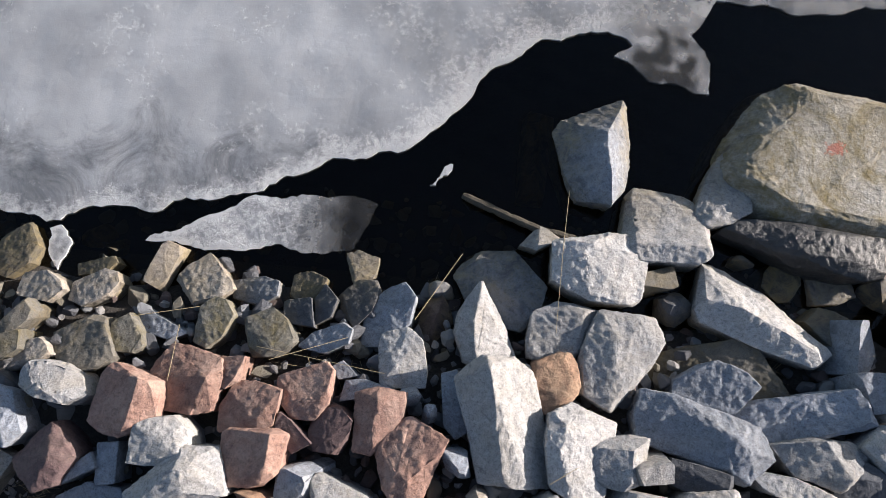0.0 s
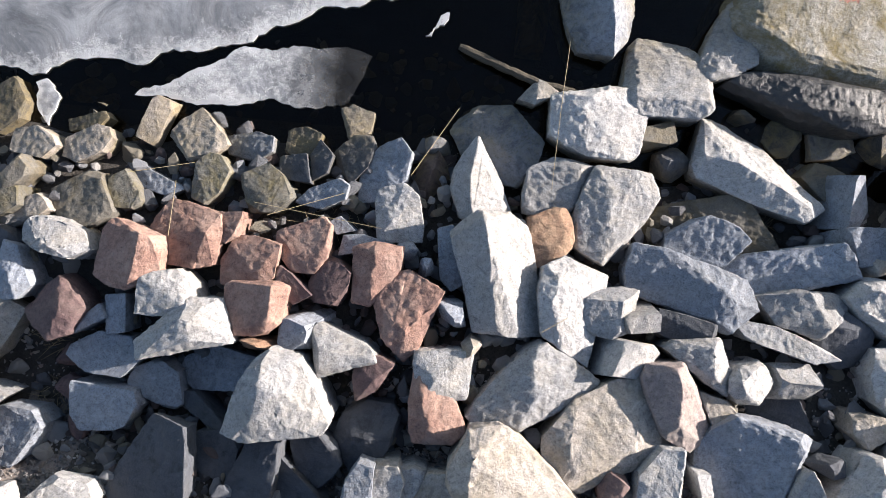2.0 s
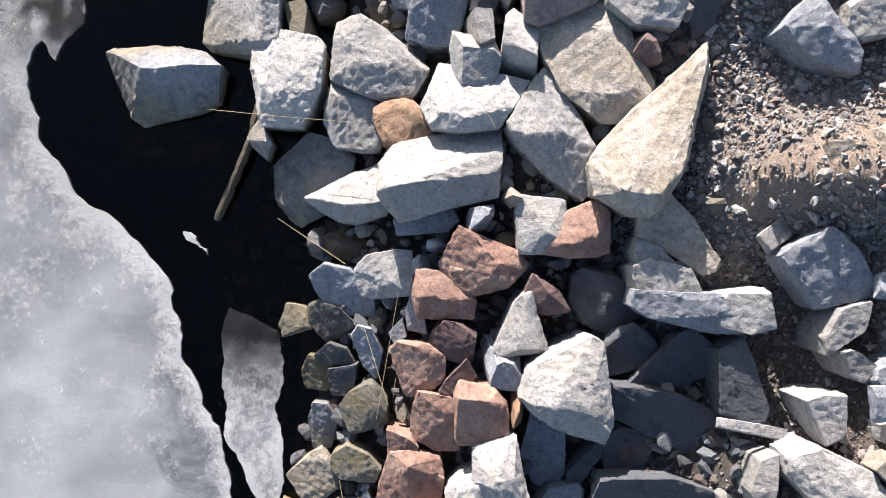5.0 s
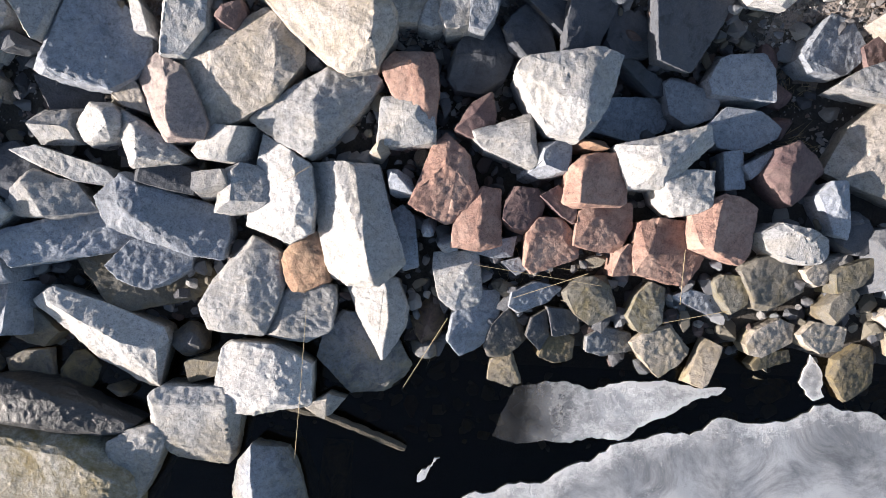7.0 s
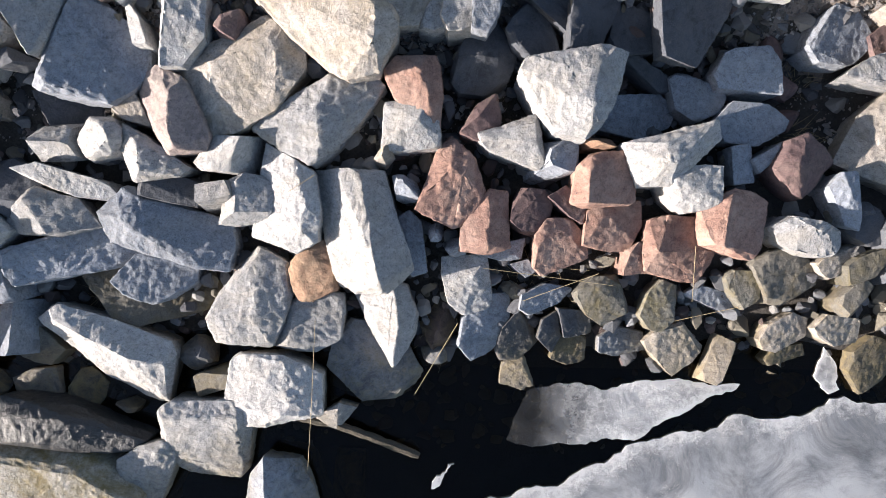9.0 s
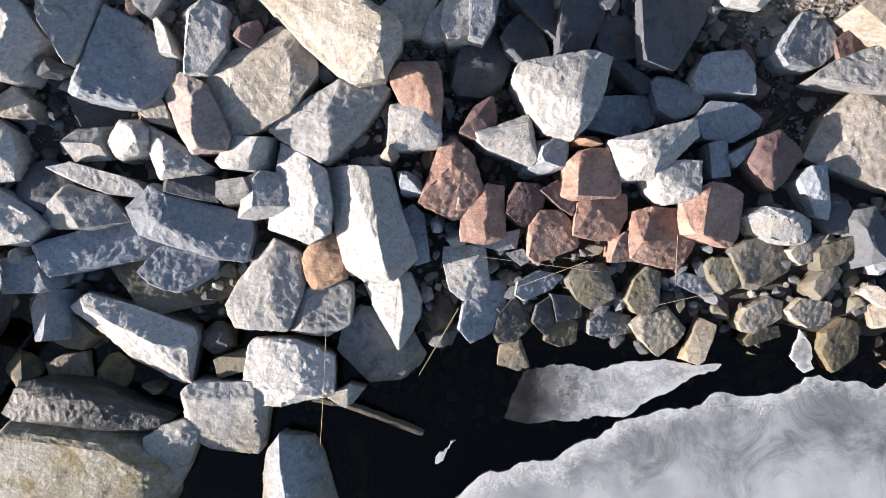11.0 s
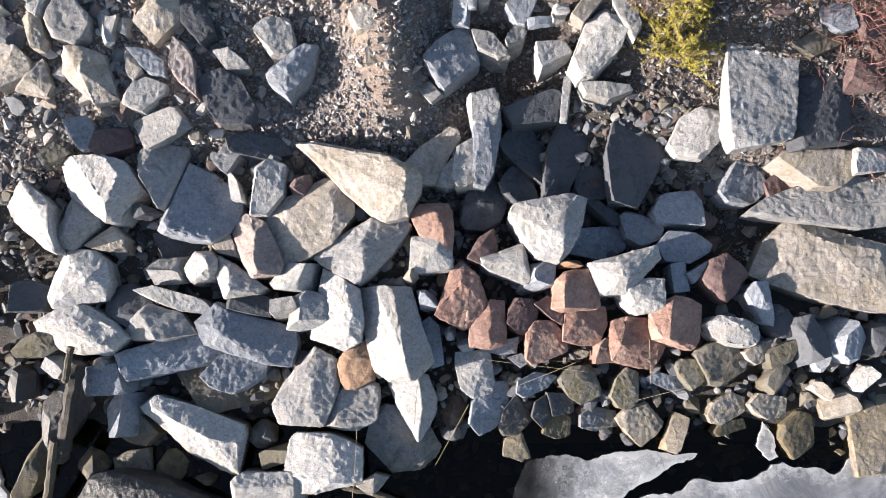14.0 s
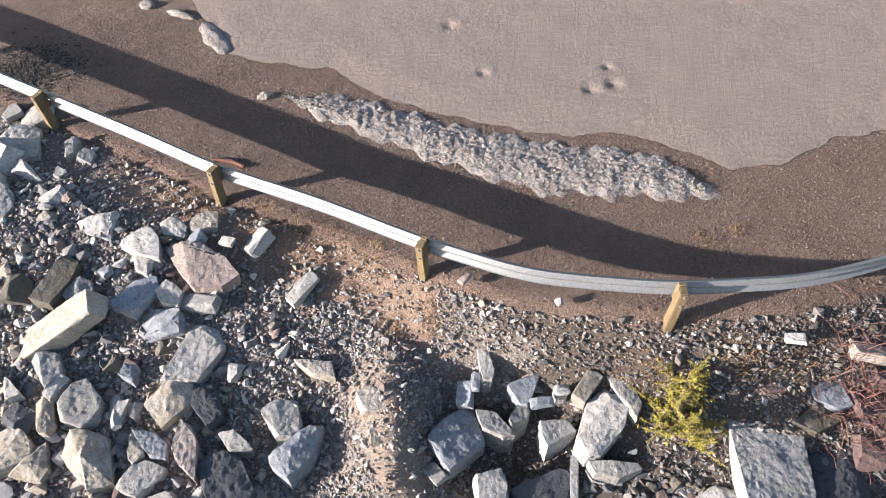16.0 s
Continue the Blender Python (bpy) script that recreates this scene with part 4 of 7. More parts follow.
hewn('w', 'boulder', (-5.95, 0.64, 1.37), [(-0.79, 0.10, -0.17), (-0.13, 0.43, -0.10), (0.24, 0.33, -0.05), (0.51, 0.14, -0.07), (0.75, -0.14, -0.19), (0.46, -0.43, -0.29), (-0.29, -0.38, -0.31), (-0.75, -0.04, -0.26)], [(-0.31, 0.22, -0.04), (0.34, 0.26, -0.00), (0.42, -0.23, -0.07)])
hewn('e', 'boulder', (-6.70, 0.40, 1.21), [(-0.45, -0.13, -0.14), (-0.25, 0.07, -0.10), (-0.04, 0.18, -0.07), (0.46, 0.26, -0.05), (0.52, 0.02, -0.12), (0.13, -0.19, -0.19), (-0.36, -0.21, -0.19)], [(0.09, 0.11, -0.00)])
hewn('d', 'slab', (-6.79, 1.17, 1.45), [(-0.24, 0.15, -0.02), (0.01, 0.25, -0.08), (0.34, 0.13, -0.25), (0.18, -0.26, -0.27), (-0.28, -0.27, -0.08)])
hewn('g', 'slab', (-4.44, 1.06, 1.46), [(-0.66, 0.18, -0.04), (-0.35, 0.24, -0.03), (0.42, 0.03, -0.15), (0.58, -0.15, -0.23), (0.43, -0.20, -0.23), (0.06, -0.16, -0.19), (-0.48, 0.06, -0.12)])
hewn('g', 'wedge', (-4.84, 0.67, 1.31), [(-0.51, -0.11, -0.26), (-0.36, 0.10, -0.14), (-0.06, 0.36, -0.05), (0.45, 0.22, -0.12), (0.70, -0.12, -0.24), (0.15, -0.24, -0.26), (-0.37, -0.21, -0.31)], [(-0.15, 0.20, 0.00), (0.09, -0.21, -0.10)])
hewn('b', 'block', (-4.67, 0.15, 1.09), [(-0.80, 0.11, -0.02), (0.44, 0.47, -0.22), (0.62, 0.25, -0.28), (0.88, 0.12, -0.35), (0.55, -0.09, -0.33), (-0.42, -0.31, -0.13), (-0.58, -0.34, -0.09), (-0.68, -0.21, -0.05)], [(-0.69, 0.06, -0.00)])
hewn('b', 'block', (-3.28, 0.56, 1.32), [(-0.89, 0.16, -0.07), (-0.52, 0.50, -0.07), (-0.29, 0.42, -0.09), (0.16, 0.29, -0.20), (0.69, 0.07, -0.34), (0.72, -0.19, -0.37), (0.63, -0.55, -0.39), (0.24, -0.51, -0.33), (-0.72, -0.20, -0.16)], [(-0.59, 0.13, -0.02), (-0.33, 0.31, -0.04), (-0.39, -0.03, -0.03)])
hewn('b', 'slab', (-3.56, -0.10, 0.88), [(-0.59, -0.02, 0.00), (-0.24, 0.37, -0.02), (0.32, 0.26, -0.12), (0.48, 0.17, -0.16), (0.46, -0.02, -0.17), (0.10, -0.26, -0.13), (-0.11, -0.32, -0.09), (-0.43, -0.18, -0.04)])
hewn('k', 'slab', (-3.85, -0.30, 0.69), [(-0.77, 0.25, 0.00), (-0.35, 0.39, -0.08), (1.04, 0.17, -0.33), (0.81, -0.19, -0.32), (-0.27, -0.47, -0.17), (-0.46, -0.15, -0.09)])
hewn('w', 'wedge', (-4.26, -1.01, 0.71), [(-0.99, 0.42, -0.10), (-0.66, 0.60, -0.00), (0.02, 0.41, -0.10), (0.75, 0.10, -0.22), (0.81, -0.07, -0.26), (0.66, -0.72, -0.38), (0.56, -0.73, -0.41), (-0.26, -0.31, -0.38), (-0.89, 0.31, -0.22)], [(-0.80, 0.46, -0.00), (0.62, -0.30, -0.12), (-0.40, 0.24, -0.01)])
hewn('k', 'boulder', (-5.31, -0.98, 0.52), [(-0.34, 0.07, -0.06), (-0.16, 0.29, -0.01), (0.12, 0.23, -0.06), (0.38, -0.09, -0.15), (0.17, -0.28, -0.20), (-0.16, -0.22, -0.16)])
hewn('g', 'lump', (-5.44, -1.59, 0.22), [(-0.36, 0.12, -0.07), (-0.12, 0.24, -0.00), (0.26, 0.28, -0.05), (0.32, -0.13, -0.12), (0.20, -0.27, -0.17), (-0.31, -0.25, -0.17)], [(-0.21, -0.04, -0.05)])
hewn('e', 'boulder', (-4.82, -1.65, 0.15), [(-0.26, 0.01, -0.06), (-0.11, 0.30, -0.05), (0.06, 0.33, -0.11), (0.30, 0.13, -0.14), (0.21, -0.16, -0.15), (0.03, -0.41, -0.19), (-0.23, -0.20, -0.12)])
hewn('w', 'block', (-3.07, -2.20, 0.60), [(-0.58, 0.39, -0.02), (-0.48, 0.54, -0.04), (0.52, 0.55, -0.06), (0.62, 0.23, -0.16), (0.51, -0.43, -0.40), (0.39, -0.57, -0.44), (-0.36, -0.47, -0.40), (-0.62, -0.23, -0.34)], [(-0.52, 0.31, -0.00), (0.51, 0.31, -0.03), (0.47, -0.22, -0.26), (-0.51, -0.17, -0.22)])
hewn('w', 'block', (-2.20, -1.51, 0.68), [(-0.63, -0.18, -0.16), (-0.49, 0.42, -0.06), (-0.41, 0.47, -0.04), (0.17, 0.46, -0.02), (0.47, 0.32, -0.06), (0.66, 0.20, -0.12), (0.66, -0.35, -0.16), (0.31, -0.39, -0.14), (-0.21, -0.52, -0.22), (-0.53, -0.43, -0.24)], [(0.20, 0.38, -0.00), (0.23, -0.13, -0.02), (0.17, -0.31, -0.04)])
hewn('w', 'wedge', (-1.38, -1.89, 0.34), [(-0.29, -0.04, -0.08), (0.03, 0.17, -0.00), (0.27, 0.10, -0.08), (-0.01, -0.23, -0.14)], [(0.01, 0.05, -0.00)])
hewn('b', 'boulder', (-0.99, -1.20, 0.40), [(-0.55, -0.04, -0.06), (-0.47, 0.28, -0.00), (-0.24, 0.60, -0.03), (0.39, 0.52, -0.11), (0.76, -0.13, -0.21), (0.56, -0.46, -0.25), (-0.08, -0.55, -0.20), (-0.36, -0.21, -0.12)])
hewn('w', 'wedge', (-0.65, -0.57, 0.78), [(-0.50, 0.41, -0.22), (-0.02, 0.50, -0.02), (0.21, 0.43, -0.14), (0.35, 0.12, -0.20), (0.30, -0.20, -0.22), (0.03, -0.66, -0.16), (-0.03, -0.55, -0.18), (-0.34, -0.06, -0.26)], [(0.06, 0.26, -0.00), (0.10, -0.10, -0.02), (0.04, -0.43, -0.08)])
hewn('w', 'wedge', (-1.02, 0.52, 1.41), [(-0.60, 0.60, -0.36), (-0.57, 0.75, -0.31), (-0.16, 0.76, -0.05), (0.31, 0.74, -0.19), (0.46, 0.24, -0.22), (0.60, -0.27, -0.24), (0.67, -0.45, -0.26), (0.35, -0.73, -0.24), (0.30, -0.71, -0.19), (-0.05, -0.76, -0.38), (-0.28, -0.58, -0.43), (-0.47, 0.09, -0.41), (-0.57, 0.31, -0.40)], [(-0.07, 0.67, 0.00), (0.04, 0.34, 0.00), (0.12, 0.01, 0.00), (0.19, -0.26, 0.00), (0.27, -0.63, -0.07)])
hewn('g', 'lump', (-1.30, 0.02, 0.91), [(-0.09, 0.19, -0.02), (-0.00, 0.22, -0.01), (0.16, -0.16, -0.10), (0.03, -0.20, -0.11), (-0.08, -0.05, -0.08)])
hewn('b', 'block', (-0.39, 0.41, 1.01), [(-0.20, 0.29, -0.04), (-0.03, 0.40, -0.01), (0.12, 0.26, -0.08), (0.20, -0.37, -0.13), (0.01, -0.43, -0.12), (-0.10, -0.15, -0.05)])
hewn('o', 'lump', (-1.63, 0.00, 1.02), [(-0.29, 0.04, -0.12), (-0.23, 0.22, -0.05), (-0.04, 0.41, 0.00), (0.29, 0.45, -0.07), (0.36, 0.05, -0.10), (0.28, -0.26, -0.17), (0.05, -0.37, -0.19), (-0.17, -0.35, -0.19), (-0.26, -0.19, -0.14)], [(-0.03, 0.21, 0.00)])
hewn('w', 'wedge', (-1.87, 0.85, 1.43), [(-0.45, -0.39, -0.29), (-0.19, 0.01, -0.24), (-0.21, 0.44, -0.17), (-0.24, 0.72, -0.12), (0.10, 0.53, -0.02), (0.34, 0.37, -0.10), (0.41, -0.13, -0.12), (0.37, -0.45, -0.19), (0.10, -0.60, -0.26), (-0.23, -0.49, -0.29)], [(0.17, 0.26, 0.00), (0.27, -0.13, -0.02)])
hewn('g', 'block', (-2.29, 0.88, 1.39), [(-0.42, -0.29, -0.17), (-0.25, 0.24, -0.07), (-0.07, 0.32, -0.05), (0.20, 0.29, -0.10), (0.31, 0.11, -0.12), (0.31, -0.13, -0.17), (0.14, -0.24, -0.22), (-0.22, -0.30, -0.24)], [(-0.15, 0.21, 0.00), (-0.17, -0.14, -0.02), (0.24, -0.13, -0.10)])
hewn('g', 'wedge', (-3.46, 1.39, 1.58), [(-0.36, 0.10, -0.17), (-0.28, 0.36, -0.10), (0.00, 0.22, -0.05), (0.48, -0.14, -0.19), (0.36, -0.24, -0.22), (-0.20, -0.31, -0.22)], [(-0.07, 0.10, 0.00), (-0.07, -0.19, -0.05)])
hewn('w', 'lump', (-3.97, 1.59, 1.65), [(-0.34, -0.02, -0.22), (-0.12, 0.21, -0.12), (0.11, 0.22, -0.07), (0.24, 0.11, -0.10), (0.24, -0.05, -0.14), (0.09, -0.20, -0.22), (-0.22, -0.28, -0.26)], [(0.08, 0.08, -0.00), (0.14, -0.04, -0.00)])
hewn('t', 'lump', (-3.65, 1.90, 1.67), [(-0.19, 0.01, -0.08), (-0.14, 0.08, -0.06), (0.06, 0.18, -0.02), (0.13, 0.15, -0.05), (0.26, -0.20, -0.19), (0.05, -0.14, -0.17), (-0.17, -0.08, -0.12)])
hewn('d', 'slab', (-4.45, 1.84, 1.44), [(-0.41, 0.31, -0.01), (0.35, 0.22, -0.35), (0.35, 0.05, -0.42), (-0.07, -0.49, -0.33), (-0.22, -0.08, -0.19)])
hewn('p', 'block', (-3.15, 1.90, 1.87), [(-0.42, 0.24, -0.31), (-0.32, 0.38, -0.22), (-0.08, 0.49, -0.12), (0.24, 0.32, -0.07), (0.48, -0.33, -0.22), (0.43, -0.49, -0.29), (-0.05, -0.51, -0.31), (-0.28, -0.10, -0.38)], [(0.07, 0.15, 0.00), (0.06, -0.47, -0.07)])
hewn('t', 'block', (-2.33, 2.22, 1.93), [(-0.88, 0.10, -0.36), (-0.32, 0.39, -0.17), (0.40, 0.71, -0.05), (0.64, 0.63, -0.05), (0.76, 0.38, -0.12), (0.77, 0.13, -0.17), (0.41, -0.34, -0.26), (-0.08, -0.59, -0.36), (-0.37, -0.64, -0.41), (-0.57, -0.55, -0.43), (-0.76, -0.21, -0.43)], [(-0.29, 0.13, -0.12), (0.47, 0.45, 0.00), (-0.13, -0.16, -0.19)])
hewn('t', 'block', (-1.34, 2.83, 2.31), [(-1.11, 0.55, -0.17), (-0.72, 0.56, -0.10), (0.18, 0.36, -0.02), (0.62, 0.18, -0.02), (0.84, 0.01, -0.14), (0.83, -0.18, -0.17), (0.62, -0.59, -0.31), (0.28, -0.66, -0.34), (0.05, -0.54, -0.36), (-0.18, -0.22, -0.36), (-0.58, 0.18, -0.34), (-0.84, 0.34, -0.26)], [(0.59, 0.04, 0.00), (0.58, -0.28, -0.07), (-0.17, 0.27, -0.07)])
hewn('g', 'wedge', (-1.43, 1.86, 1.71), [(-0.82, -0.17, -0.19), (-0.56, 0.05, -0.12), (0.13, 0.45, -0.02), (0.66, 0.43, -0.12), (0.75, 0.34, -0.14), (0.41, -0.12, -0.24), (-0.07, -0.59, -0.31), (-0.50, -0.40, -0.29)], [(0.12, 0.38, 0.00), (-0.03, 0.03, 0.00), (0.00, -0.31, -0.12)])
hewn('r', 'block', (-0.32, 2.12, 1.89), [(-0.39, 0.24, -0.19), (-0.23, 0.37, -0.13), (0.21, 0.39, -0.18), (0.31, 0.16, -0.23), (0.27, -0.39, -0.39), (0.11, -0.40, -0.35), (-0.03, -0.30, -0.33), (-0.27, -0.07, -0.29)], [(0.01, 0.24, -0.10), (0.14, -0.05, -0.18)])
hewn('g', 'block', (-0.43, 1.72, 1.63), [(-0.30, -0.22, -0.14), (-0.27, 0.29, -0.05), (0.33, 0.39, -0.02), (0.40, -0.20, -0.17), (-0.15, -0.26, -0.17)], [(0.12, 0.10, -0.00)])
hewn('d', 'boulder', (0.47, 2.51, 1.74), [(-0.44, -0.22, -0.16), (-0.37, -0.00, -0.08), (-0.16, 0.36, -0.12), (0.16, 0.47, -0.21), (0.38, 0.25, -0.31), (0.41, 0.15, -0.34), (0.26, -0.26, -0.39), (0.08, -0.38, -0.37), (-0.32, -0.36, -0.27)], [(-0.08, 0.03, -0.09), (0.12, 0.02, -0.15)])
hewn('g', 'block', (1.44, 2.14, 2.11), [(-0.61, 0.19, -0.14), (-0.54, 0.31, -0.10), (0.10, 0.36, -0.10), (0.47, 0.46, -0.13), (0.59, 0.42, -0.19), (0.53, 0.07, -0.25), (0.31, -0.47, -0.28), (0.20, -0.58, -0.30), (-0.19, -0.48, -0.34), (-0.38, -0.24, -0.30), (-0.48, -0.03, -0.22)], [(0.21, 0.16, -0.06), (0.18, -0.26, -0.10), (-0.13, 0.20, -0.06)])
hewn('g', 'wedge', (0.86, 1.54, 1.60), [(-0.50, 0.12, -0.09), (0.23, 0.39, -0.10), (0.34, -0.19, -0.25), (0.26, -0.25, -0.30), (-0.32, -0.06, -0.20)], [(0.19, 0.26, -0.05), (0.21, 0.03, -0.08)])
hewn('m', 'block', (0.48, 1.83, 1.65), [(-0.30, -0.15, -0.12), (-0.12, 0.16, -0.10), (0.12, 0.31, -0.11), (0.19, 0.04, -0.18), (0.17, -0.13, -0.22), (-0.07, -0.23, -0.20)], [(-0.08, 0.04, -0.06)])
hewn('b', 'block', (2.34, 1.99, 1.26), [(-0.49, 0.03, -0.03), (-0.35, 0.21, -0.03), (0.27, 0.26, -0.17), (0.54, 0.12, -0.27), (0.44, -0.12, -0.29), (0.08, -0.30, -0.23), (-0.49, -0.20, -0.07)])
hewn('b', 'lump', (3.04, 2.20, 1.34), [(-0.38, 0.22, -0.02), (-0.24, 0.28, -0.03), (0.18, 0.15, -0.13), (0.40, 0.02, -0.21), (0.31, -0.17, -0.23), (-0.00, -0.31, -0.19), (-0.27, -0.20, -0.10)])
hewn('b', 'block', (3.63, 2.47, 1.49), [(-0.49, -0.04, -0.03), (-0.32, 0.24, -0.03), (0.25, 0.34, -0.17), (0.40, 0.15, -0.23), (0.45, -0.23, -0.28), (0.12, -0.24, -0.22), (-0.40, -0.22, -0.09)])
hewn('d', 'slab', (2.39, 2.46, 1.48), [(-0.33, 0.16, -0.02), (-0.28, 0.23, -0.01), (0.31, -0.03, -0.22), (0.38, -0.21, -0.28), (0.17, -0.23, -0.22), (-0.25, 0.08, -0.08)])
hewn('g', 'wedge', (2.62, 1.46, 1.73), [(-0.55, 0.12, -0.14), (-0.19, 0.18, -0.10), (0.54, 0.40, -0.11), (0.61, 0.18, -0.21), (0.32, -0.10, -0.25), (0.07, -0.37, -0.33), (-0.34, -0.38, -0.37), (-0.46, -0.04, -0.27)], [(-0.10, 0.10, -0.04), (-0.02, -0.18, -0.08)])
hewn('w', 'block', (2.95, 1.06, 1.49), [(-0.38, 0.16, -0.07), (-0.22, 0.26, -0.04), (0.35, 0.31, -0.08), (0.38, -0.14, -0.20), (0.21, -0.21, -0.23), (-0.07, -0.27, -0.26), (-0.27, -0.11, -0.20)], [(-0.25, 0.11, -0.01)])
hewn('b', 'slab', (3.74, 1.89, 1.27), [(-0.49, 0.03, -0.02), (-0.28, 0.25, -0.01), (0.18, 0.23, -0.06), (0.44, 0.06, -0.12), (0.41, -0.08, -0.16), (0.08, -0.27, -0.15), (-0.34, -0.23, -0.11)])
hewn('b', 'block', (3.62, 1.39, 1.24), [(-0.17, 0.20, 0.00), (0.10, 0.26, -0.09), (0.17, -0.21, -0.16), (-0.10, -0.24, -0.09)])
hewn('b', 'wedge', (3.95, 1.49, 1.27), [(-0.24, -0.04, -0.06), (0.15, 0.18, -0.08), (0.20, 0.07, -0.15), (-0.11, -0.21, -0.14)])
hewn('m', 'block', (4.36, 1.38, 1.42), [(-0.41, -0.03, -0.16), (-0.26, 0.29, -0.14), (-0.01, 0.39, -0.13), (0.31, 0.21, -0.25), (0.42, 0.04, -0.32), (0.18, -0.26, -0.34), (-0.00, -0.41, -0.34), (-0.23, -0.24, -0.25)], [(-0.14, -0.04, -0.08)])
hewn('r', 'cube', (3.53, 0.65, 1.40), [(-0.41, -0.06, -0.21), (-0.42, 0.23, -0.17), (-0.03, 0.44, -0.17), (0.28, 0.43, -0.23), (0.45, 0.29, -0.31), (0.36, -0.37, -0.37), (0.24, -0.42, -0.37), (-0.12, -0.30, -0.30), (-0.37, -0.24, -0.26)], [(-0.10, 0.32, -0.09), (-0.22, -0.22, -0.10)])
hewn('r', 'cube', (2.90, 0.36, 1.18), [(-0.44, -0.05, -0.19), (-0.39, 0.36, -0.11), (-0.14, 0.43, -0.09), (0.36, 0.38, -0.25), (0.53, -0.03, -0.38), (0.37, -0.42, -0.45), (0.08, -0.40, -0.38), (-0.38, -0.27, -0.24)], [(-0.27, -0.04, -0.10), (0.39, -0.02, -0.28)])
hewn('r', 'cube', (1.89, 1.16, 1.59), [(-0.39, -0.28, -0.19), (-0.35, 0.14, -0.15), (-0.16, 0.31, -0.13), (0.28, 0.35, -0.20), (0.41, 0.09, -0.28), (0.41, -0.28, -0.34), (-0.21, -0.33, -0.21)], [(-0.20, 0.12, -0.05), (-0.21, -0.27, -0.07)])
hewn('r', 'block', (2.06, 0.59, 1.23), [(-0.35, -0.20, -0.14), (-0.32, 0.23, -0.06), (-0.19, 0.31, -0.05), (0.37, 0.37, -0.23), (0.41, 0.07, -0.29), (0.26, -0.26, -0.36), (0.02, -0.28, -0.30), (-0.22, -0.23, -0.22)], [(-0.11, 0.16, -0.07), (0.30, -0.14, -0.28)])
hewn('r', 'cube', (1.44, 0.37, 1.18), [(-0.31, -0.26, -0.19), (-0.32, 0.14, -0.07), (-0.18, 0.35, -0.06), (0.13, 0.37, -0.12), (0.34, 0.16, -0.24), (0.38, -0.14, -0.32), (0.17, -0.24, -0.29), (-0.21, -0.37, -0.26)], [(-0.27, 0.11, -0.04), (0.12, 0.13, -0.12)])
hewn('r', 'cube', (0.51, 0.59, 1.35), [(-0.32, -0.29, -0.21), (-0.30, -0.00, -0.17), (0.00, 0.26, -0.18), (0.03, 0.47, -0.14), (0.28, 0.45, -0.21), (0.31, -0.24, -0.28), (0.05, -0.32, -0.26), (-0.06, -0.32, -0.28)], [(0.05, 0.23, -0.10), (0.02, -0.20, -0.11)])
hewn('r', 'block', (0.13, 1.03, 1.54), [(-0.46, -0.23, -0.23), (-0.42, -0.13, -0.19), (-0.22, 0.45, -0.23), (-0.04, 0.63, -0.23), (0.25, 0.38, -0.21), (0.40, -0.07, -0.35), (0.39, -0.17, -0.37), (0.12, -0.43, -0.41), (-0.02, -0.45, -0.37)], [(0.10, 0.18, -0.15), (-0.04, 0.25, -0.13)])
hewn('m', 'lump', (1.06, 0.79, 1.31), [(-0.26, -0.13, -0.09), (-0.22, 0.12, -0.06), (-0.12, 0.30, -0.06), (0.17, 0.27, -0.12), (0.28, 0.10, -0.19), (0.23, -0.12, -0.25), (0.05, -0.30, -0.24), (-0.14, -0.24, -0.17)], [(0.02, 0.12, -0.08)])
hewn('m', 'wedge', (1.54, 0.87, 1.34), [(-0.30, 0.10, -0.02), (-0.06, 0.25, -0.06), (0.19, 0.01, -0.18), (0.17, -0.23, -0.25), (0.00, -0.14, -0.17)])
hewn('r', 'cube', (2.42, 0.25, 1.05), [(-0.19, -0.22, -0.12), (-0.15, 0.10, -0.08), (0.00, 0.20, -0.05), (0.18, 0.11, -0.14), (0.16, -0.19, -0.21)], [(-0.11, 0.06, -0.03)])
hewn('g', 'block', (0.30, -0.14, 0.88), [(-0.32, 0.14, -0.05), (-0.31, 0.37, -0.05), (0.25, 0.42, -0.04), (0.33, -0.08, -0.19), (0.31, -0.28, -0.24), (-0.03, -0.38, -0.21), (-0.23, -0.20, -0.13)], [(0.10, 0.14, -0.03)])
hewn('e', 'boulder', (2.06, -0.30, 0.80), [(-0.41, 0.06, -0.07), (-0.20, 0.30, -0.02), (0.16, 0.32, -0.07), (0.30, 0.03, -0.15), (0.35, -0.16, -0.20), (0.01, -0.35, -0.22), (-0.20, -0.21, -0.16)], [(-0.08, 0.14, -0.03)])
hewn('g', 'boulder', (4.46, 0.52, 1.31), [(-0.49, 0.13, -0.12), (-0.30, 0.27, -0.06), (0.11, 0.20, -0.07), (0.36, 0.10, -0.14), (0.43, -0.12, -0.19), (0.28, -0.26, -0.24), (-0.05, -0.23, -0.24), (-0.34, -0.09, -0.20)], [(-0.02, 0.12, -0.04)])
hewn('b', 'wedge', (4.95, 0.99, 1.23), [(-0.28, 0.15, -0.07), (-0.15, 0.32, -0.01), (0.10, 0.34, -0.08), (0.17, -0.10, -0.13), (0.18, -0.39, -0.20), (-0.03, -0.32, -0.16)], [(-0.04, 0.10, -0.02)])
hewn('k', 'boulder', (4.33, 0.04, 0.92), [(-0.43, 0.12, -0.08), (-0.37, 0.24, -0.05), (-0.10, 0.35, -0.07), (0.25, 0.32, -0.15), (0.45, 0.02, -0.25), (0.48, -0.14, -0.29), (0.11, -0.37, -0.25), (-0.14, -0.41, -0.20), (-0.25, -0.14, -0.13)])
